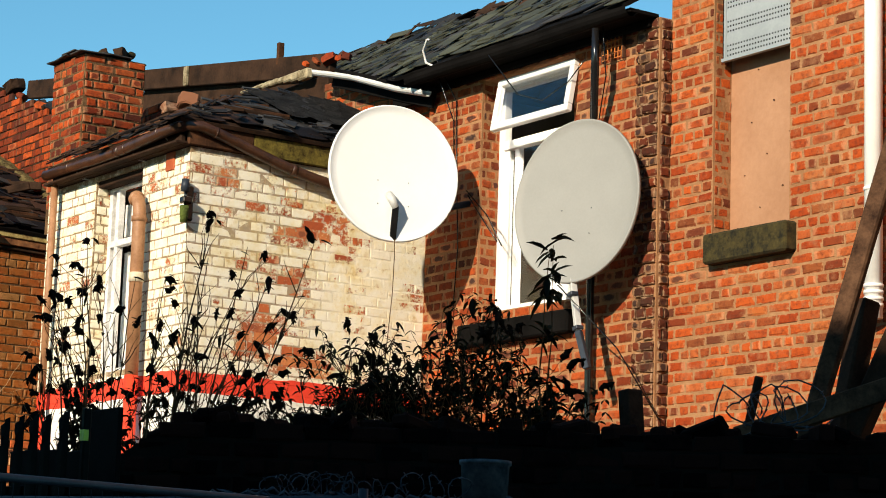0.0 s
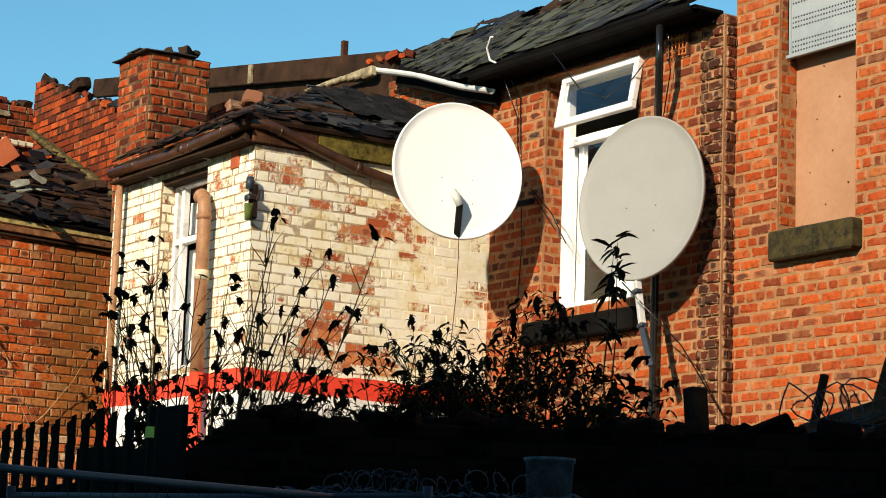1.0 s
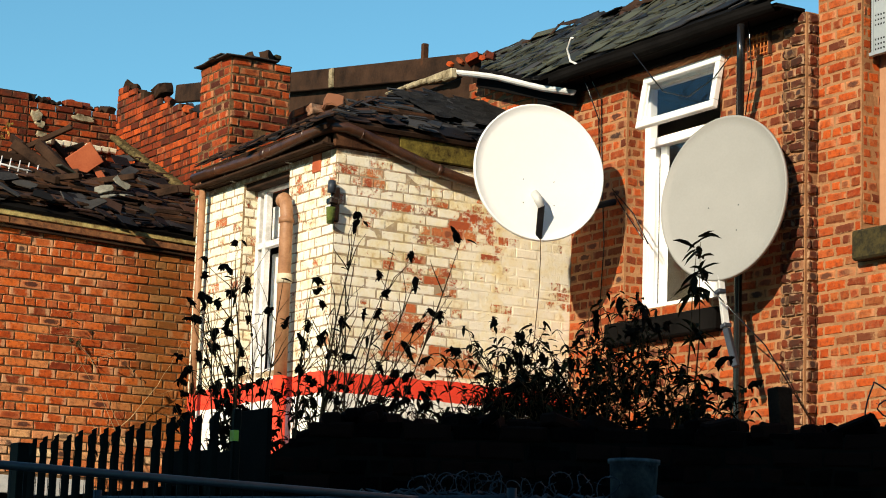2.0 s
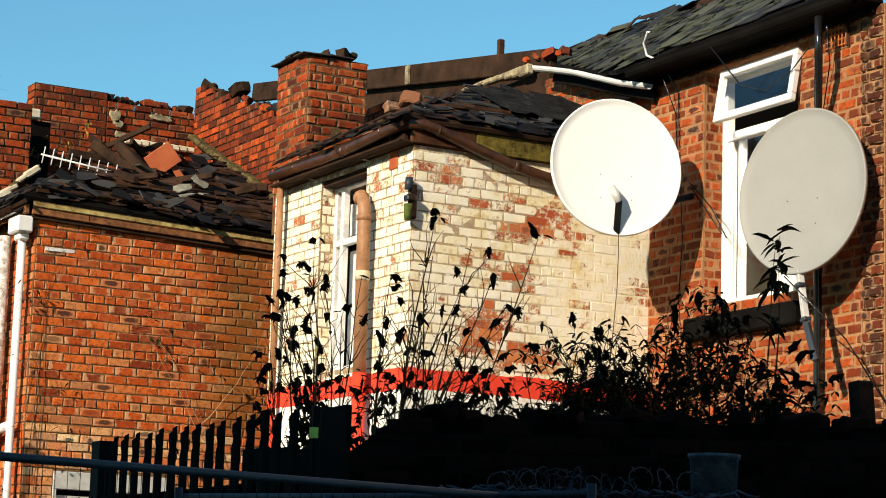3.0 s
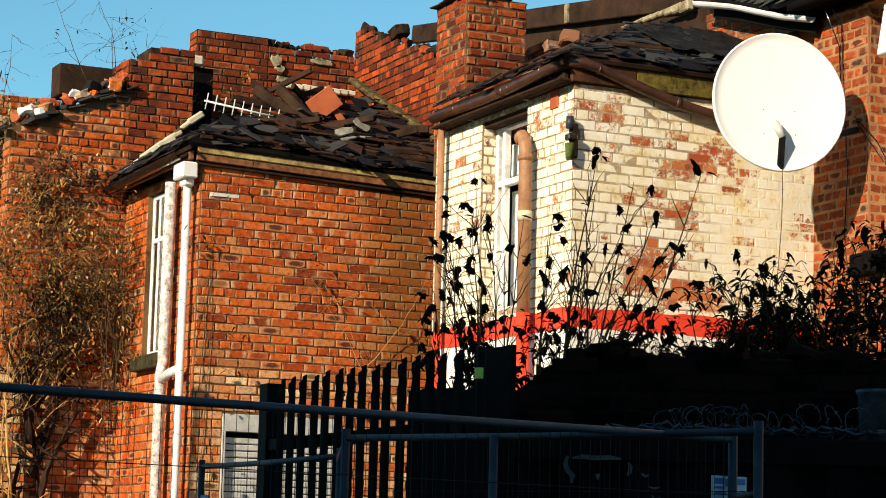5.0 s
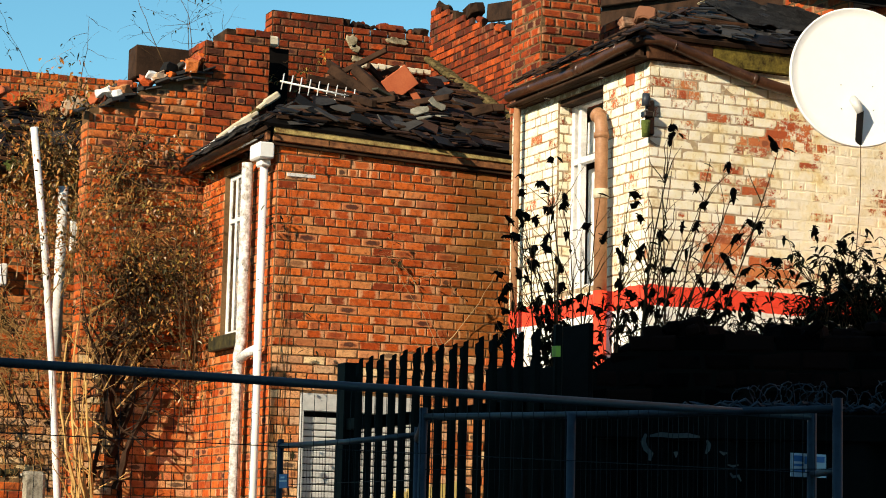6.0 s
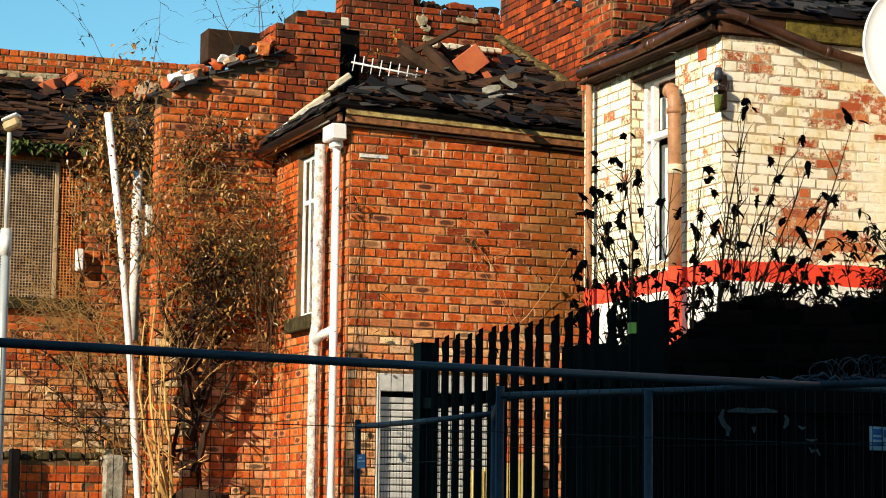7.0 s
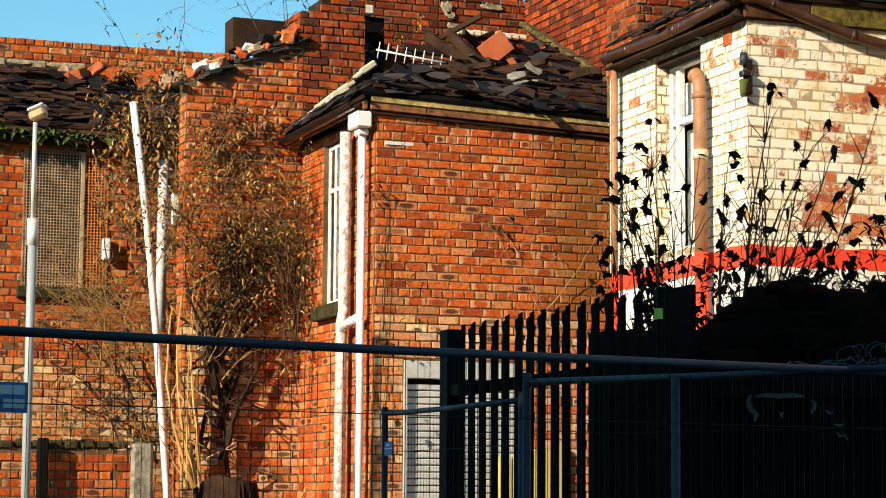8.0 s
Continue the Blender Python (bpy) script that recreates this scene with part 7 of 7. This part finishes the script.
part("junction_box", boxes(((-21.98, 4.62, 3.98), (-21.9, 4.70, 4.20)), bevel=0.015), M["white_plastic"], rw)

# fallen aerial, loose tile and rafters on the red outrigger's roof
M["slate_pale"] = plain("slab pale grey", (0.10, 0.095, 0.07), (0.30, 0.28, 0.22), 9, 0.8, 0.5)
aerial = thing("aerial", (-19.6, 7.0, 5.8), "fallen television aerial lying on the broken roof", "aerial")
A0, A1 = Vector((-19.55, 6.64, 5.80)), Vector((-19.35, 7.36, 5.67))
tube_part("boom", [A0, A1], 0.010, M["white_worn"], aerial, sides=6)
for k in range(9):
    p = A0.lerp(A1, (k + 0.3) / 9)
    tube_part("rod", [p + Vector((0.015, -0.018, -0.08)), p + Vector((-0.015, 0.018, 0.08))], 0.006, M["white_worn"], aerial, sides=5)
tile = thing("ridge_tile", (-19.9, 7.98, 5.9), "red clay tile standing up in the collapsed roof", "tile")
bm = boxes(((-0.011, -0.1425, -0.113), (0.011, 0.1425, 0.113)), bevel=0.006)
bm.transform(pose(-19.50, 7.815, 5.895, 38, 12, -20))
part("tile", bm, M["terracotta"], tile)
bm = boxes(((-0.011, -0.12, -0.034), (0.011, 0.12, 0.034)), bevel=0.006)
bm.transform(pose(-19.50, 7.975, 5.785, -53, 0, -10))
part("tile", bm, M["terracotta"], tile, "broken lower wing of the clay tile")
# solid dark block added in place of the shade below the tile
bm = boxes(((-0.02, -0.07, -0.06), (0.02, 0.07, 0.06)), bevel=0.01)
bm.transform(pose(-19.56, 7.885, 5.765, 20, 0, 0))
part("hollow", bm, M["unlit_black"], tile, "dark block standing for the shade under the clay tile")
r = random.Random(78)
for i, (y, z) in enumerate(((8.03, 5.56), (8.10, 5.50), (8.17, 5.46), (8.0, 5.50), (8.22, 5.52), (7.55, 5.72), (6.75, 5.42), (6.65, 5.38))):
    sl = thing("broken_slab", (-19.3, y, z), "pale grey broken slab lying on the slates", "slab", "broken slabs")
    bm = bmesh.new()
    bar(bm, (-19.25 + r.uniform(-.05, .05), y - r.uniform(.05, .10), z + r.uniform(-.02, .04)), (-19.25, y + r.uniform(.05, .10), z + r.uniform(-.04, .02)), r.uniform(.06, .12), 0.02, up=(r.uniform(.1, .6), 0, 1), bevel=0.005)
    part("slab", bm, M["slate_pale"] if i < 5 else M["slate_green"], sl)
q = random.Random(83)
for u, v, big, mat in ((0.22, 0.06, .17, "slate_grey"), (0.50, 0.42, .19, "slate_grey"), (0.62, 0.20, .20, "slate_grey"), (0.86, 0.50, .17, "slate_grey"), (0.88, 0.10, .18, "slate_grey"), (0.36, 0.24, .16, "slate_grey"), (1.15, 0.12, .17, "slate_grey"), (0.72, 0.62, .15, "slate"),
                       (1.42, 0.22, .16, "slate_grey"), (1.95, 0.30, .15, "slate_grey"), (1.72, 0.86, .14, "slate_pale"), (2.02, 1.22, .13, "slate_pale"), (1.90, 0.74, .15, "slate_pale"), (1.66, 0.56, .11, "slate_pale"), (2.25, 0.9, .16, "slate"), (2.4, 1.5, .17, "slate_grey"), (2.35, 1.9, .16, "slate")):
    sl = thing("fallen_slate", SIDE_L @ Vector((u, v, 0.09)), "large loose grey slate lying on the wrecked roof" if mat != "slate_pale" else "pale grey broken slab lying on the slates", "slate", "fallen slates")
    bm = bmesh.new()
    big *= q.uniform(.5, .85)
    ring = [(-big, -big * .5), (-big * .3, -big * .62), (big * .8, -big * .5), (big, -big * .1), (big * .9, big * .5), (-big * .1, big * .6), (-big * .9, big * .45)]
    ring = [(x * q.uniform(.75, 1.1), y * q.uniform(.7, 1.15)) for x, y in ring]
    lo, hi = [[bm.verts.new((x, y, h)) for x, y in ring] for h in (0, 0.012)]
    bm.faces.new(hi)
    bm.faces.new(lo[::-1])
    for k in range(7):
        bm.faces.new((lo[k], lo[(k + 1) % 7], hi[(k + 1) % 7], hi[k]))
    bm.transform(SIDE_L @ pose(u, v, 0.085 + q.uniform(0, .03), q.uniform(-10, 24), q.uniform(-22, 22), q.uniform(-50, 50)))
    part("slate", bm, M[mat], sl)
raf = thing("rafter", (-19.75, 7.44, 6.05), "thick rotten rafter fallen down the wrecked roof", "timber", "broken rafters")
bm = bmesh.new()
bar(bm, (-19.75, 7.45, 6.04), (-19.25, 7.70, 5.58), 0.085, 0.10, bevel=0.014)
part("timber", bm, M["timber"], raf)
r = random.Random(77)
for i in range(14):
    raf = thing("rafter", (-19.5, 7.5, 5.6), "broken dark rafter in the collapsed roof", "timber", "broken rafters")
    y, x = r.uniform(7.25, 8.6), r.uniform(-20.6, -19.2)
    z = 5.12 + 0.455 * (-18.10 - x) - 0.036 * (y - 6.02)
    d = Vector((r.uniform(-.5, .5), r.uniform(-.5, .5), r.uniform(-.05, .25))).normalized() * r.uniform(.2, .5)
    bm = bmesh.new()
    bar(bm, Vector((x, y, z + 0.03)) - d, Vector((x, y, z + 0.06)) + d, r.uniform(.03, .06), r.uniform(.05, .08), bevel=0.006)
    part("timber", bm, M["timber"], raf)


for a0, a1, w in (((-19.80, 7.22, 6.02), (-19.45, 7.72, 5.62), 0.085), ((-19.85, 7.05, 5.90), (-19.6, 7.35, 5.66), 0.06)):
    raf = thing("rafter", a0, "rotten brown rafter fallen across the roof", "timber", "broken rafters")
    bm = bmesh.new()
    bar(bm, a0, a1, w, w * 1.2, bevel=0.01)
    part("timber", bm, M["timber"], raf)


def rubble(at, size, mat, seed, label="loose broken brick on the ruined wall"):
    """One lump of fallen masonry."""
    q = random.Random(seed)
    t = thing("rubble", at, label, "rubble", "loose rubble")
    bm = bmesh.new()
    bmesh.ops.create_cube(bm, size=1, matrix=Matrix.Translation(at) @ Euler((q.uniform(-.6, .6), q.uniform(-.6, .6), q.uniform(0, 3))).to_matrix().to_4x4() @ Matrix.Diagonal((size * q.uniform(.8, 1.4), size * q.uniform(.6, 1), size * q.uniform(.4, .8), 1)))
    bmesh.ops.subdivide_edges(bm, edges=bm.edges[:], cuts=1)
    for v in bm.verts:
        v.co += Vector((q.uniform(-1, 1), q.uniform(-1, 1), q.uniform(-1, 1))) * size * 0.09
    bmesh.ops.bevel(bm, geom=bm.edges[:], offset=size * 0.05, segments=1, affect="EDGES")
    part("lump", bm, mat, t)


r = random.Random(90)
for i in range(30):     # along the raked side wall
    y = r.uniform(5.15, 6.15)
    rubble((-20.42 + r.uniform(-.1, .1), y, 5.56 + (y - 5.05) * 0.43 + r.uniform(0, .09)), r.uniform(.06, .15), r.choice((M["orange"], M["rubble"], M["orange"], M["terracotta"], M["white_worn"], M["slate_grey"])), 100 + i)
for i in range(18):     # along the party and back walls
    y = r.uniform(8.0, 8.95)
    rubble((-21.7, y, 6.91 + r.uniform(0, .05)), r.uniform(.06, .13), r.choice((M["sooty"], M["timber"], M["timber"])), 200 + i)
for i in range(14):
    x = r.uniform(-21.5, -18.6)
    rubble((x, 9.1, BACK_TOP(x) + 0.02), r.uniform(.08, .15), r.choice((M["sooty"], M["timber"], M["slate"])), 240 + i)
rubble((-20.72, 9.1, 6.99), 0.18, M["timber"], 300, "black lump of masonry on the wall top")
for i in range(12):     # on the far roof's top
    rubble((-23.0 + r.uniform(-.3, .3), r.uniform(4.4, 5.8), 5.95 + r.uniform(0, .15)), r.uniform(.1, .2), r.choice((M["terracotta"], M["rubble"], M["orange"])), 320 + i)
for i in range(10):     # behind the cream outrigger's hip
    x = r.uniform(-16.2, -15.0)
    rubble((x, 8.25 + r.uniform(-.1, .3), 5.55 + (x + 16.2) * 0.2), r.uniform(.10, .2), r.choice((M["render"], M["slate"], M["rubble"])), 350 + i, "loose stone on the broken roof")

for i, (x, z) in enumerate(((-17.28, 6.80), (-17.1, 6.79), (-16.9, 6.77), (-16.72, 6.75), (-16.6, 6.74))):     # bricks on the end of the beam
    rubble((x, 10.45, z), 0.06 + 0.02 * (i % 3), M["stack"], 380 + i, "loose orange brick on the wall top")

# moss on the far eave
moss = thing("moss", (-21.85, 4.2, 5.2), "green moss along the far eave", "moss")
bm = bmesh.new()
q = random.Random(9)
for i in range(150):
    leaf(bm, (-21.86 + q.uniform(-.06, .04), q.uniform(3.5, 4.75), 5.16 + q.uniform(-.02, .08)), (q.uniform(.2, 1), q.uniform(-1, 1), q.uniform(-.5, .8)), q.uniform(.05, .12), .05, q, .6)
tagged(part("moss_growth", bm, M["moss"], moss), kind="stuff")

# white flashing up the pier, and the lamp fitting on the cream corner
fl = thing("flashing", (-20.33, 6.4, 5.4), "peeling white mortar flashing on the chimney stump", "flashing")
r = random.Random(61)
for i in range(9):
    y0 = 6.13 + i * 0.075
    bm = bmesh.new()
    bar(bm, (-20.315 + r.uniform(0, .01), y0 + 0.02, 5.20 + i * 0.066), (-20.31, y0 + 0.16 + r.uniform(0, .03), 5.318 + i * 0.066 + r.uniform(-.02, .02)), r.uniform(.05, .08), r.uniform(.045, .085), bevel=0.015)
    part("piece", bm, M["white_worn"] if i in (0, 1, 3) else M["fillet"] if i == 6 else M["render"], fl)
fit = thing("wall_light", (-14.30, 7.72, 4.7), "old black wall light on the cream corner", "wall light")
part("backplate", boxes(((-14.39, 7.70, 4.58), (-14.355, 7.77, 4.84)), bevel=0.01), M["black_plastic"], fit)
tube_part("top_lamp", [(-14.35, 7.69, 4.79), (-14.35, 7.69, 4.88)], [0.034, 0.028], M["galvanised"], fit)
tube_part("bottom_lamp", [(-14.35, 7.69, 4.56), (-14.35, 7.69, 4.68)], [0.028, 0.036], M["moss"], fit)
part("bracket", boxes(((-14.38, 7.66, 4.70), (-14.31, 7.74, 4.75)), bevel=0.01), M["black_plastic"], fit)

# cables on the main wall
cables = thing("cable", (-13.9, 9.83, 4.5), "thin black cables slung across the brick wall", "cable")
for pts in ([(-13.98, 9.62, 6.05), (-13.99, 9.83, 5.75), (-13.97, 9.835, 5.2), (-13.92, 9.835, 4.6), (-13.96, 9.835, 4.1)],
            [(-14.0, 9.62, 6.0), (-14.02, 9.83, 5.6), (-13.99, 9.835, 5.0)],
            [(-13.80, 9.83, 4.98), (-13.55, 9.80, 4.75), (-13.3, 9.75, 4.55)], [(-13.82, 9.83, 5.02), (-13.5, 9.80, 4.78), (-13.2, 9.72, 4.5)],
            [(-13.2, 9.55, 5.92), (-13.05, 9.72, 5.62), (-12.75, 9.72, 5.52), (-12.5, 9.76, 5.62), (-12.31, 9.76, 5.75)],
            [(-12.0, 9.66, 5.98), (-12.12, 9.80, 5.6), (-12.2, 9.81, 5.3)], [(-11.85, 9.2, 4.0), (-11.7, 9.6, 3.6), (-11.5, 9.83, 3.1)]):
    tube_part("strand", pts, 0.005, M["black_plastic"], cables, sides=5)
grate = thing("vent_grille", (-12.02, 9.82, 5.8), "small orange rusted lattice grille on the brick wall", "grille")
bm = bmesh.new()
for k in range(6):
    bar(bm, (-12.155 + 0.036 * k, 9.815, 5.715), (-12.175 + 0.045 * k, 9.815, 5.885), 0.006)
for k in range(5):
    bar(bm, (-12.175, 9.811, 5.715 + 0.042 * k), (-11.965, 9.811, 5.715 + 0.042 * k), 0.006)
part("lattice", bm, M["rust_orange"], grate)
part("frame", boxes(((-12.19, 9.81, 5.70), (-12.178, 9.838, 5.90)), ((-11.962, 9.81, 5.70), (-11.95, 9.838, 5.90)), bevel=0.002), M["rust_dark"], grate)
hook = thing("cable_bracket", (-13.98, 9.6, 6.05), "bent white aerial bracket on the gutter", "bracket")
tube_part("arm", [(-13.95, 9.58, 5.98), (-14.02, 9.55, 6.02), (-14.05, 9.54, 6.12), (-14.0, 9.54, 6.2), (-13.97, 9.54, 6.19)], 0.010, M["white_worn"], hook, sides=6)

r = random.Random(404)
for i in range(11):      # loose bricks on the chimney's cap
    rubble((-17.1 + r.uniform(-.16, .25), 8.25 + r.uniform(-.2, .25), 6.43 + r.uniform(0, .015)), r.uniform(.06, .10), r.choice((M["slate"], M["sill_stone"], M["timber"])), 420 + i, "loose sooty brick on the chimney cap")


# ---------------------------------------------------------------- bricks, laid last
for job in PENDING:
    lay(*job)
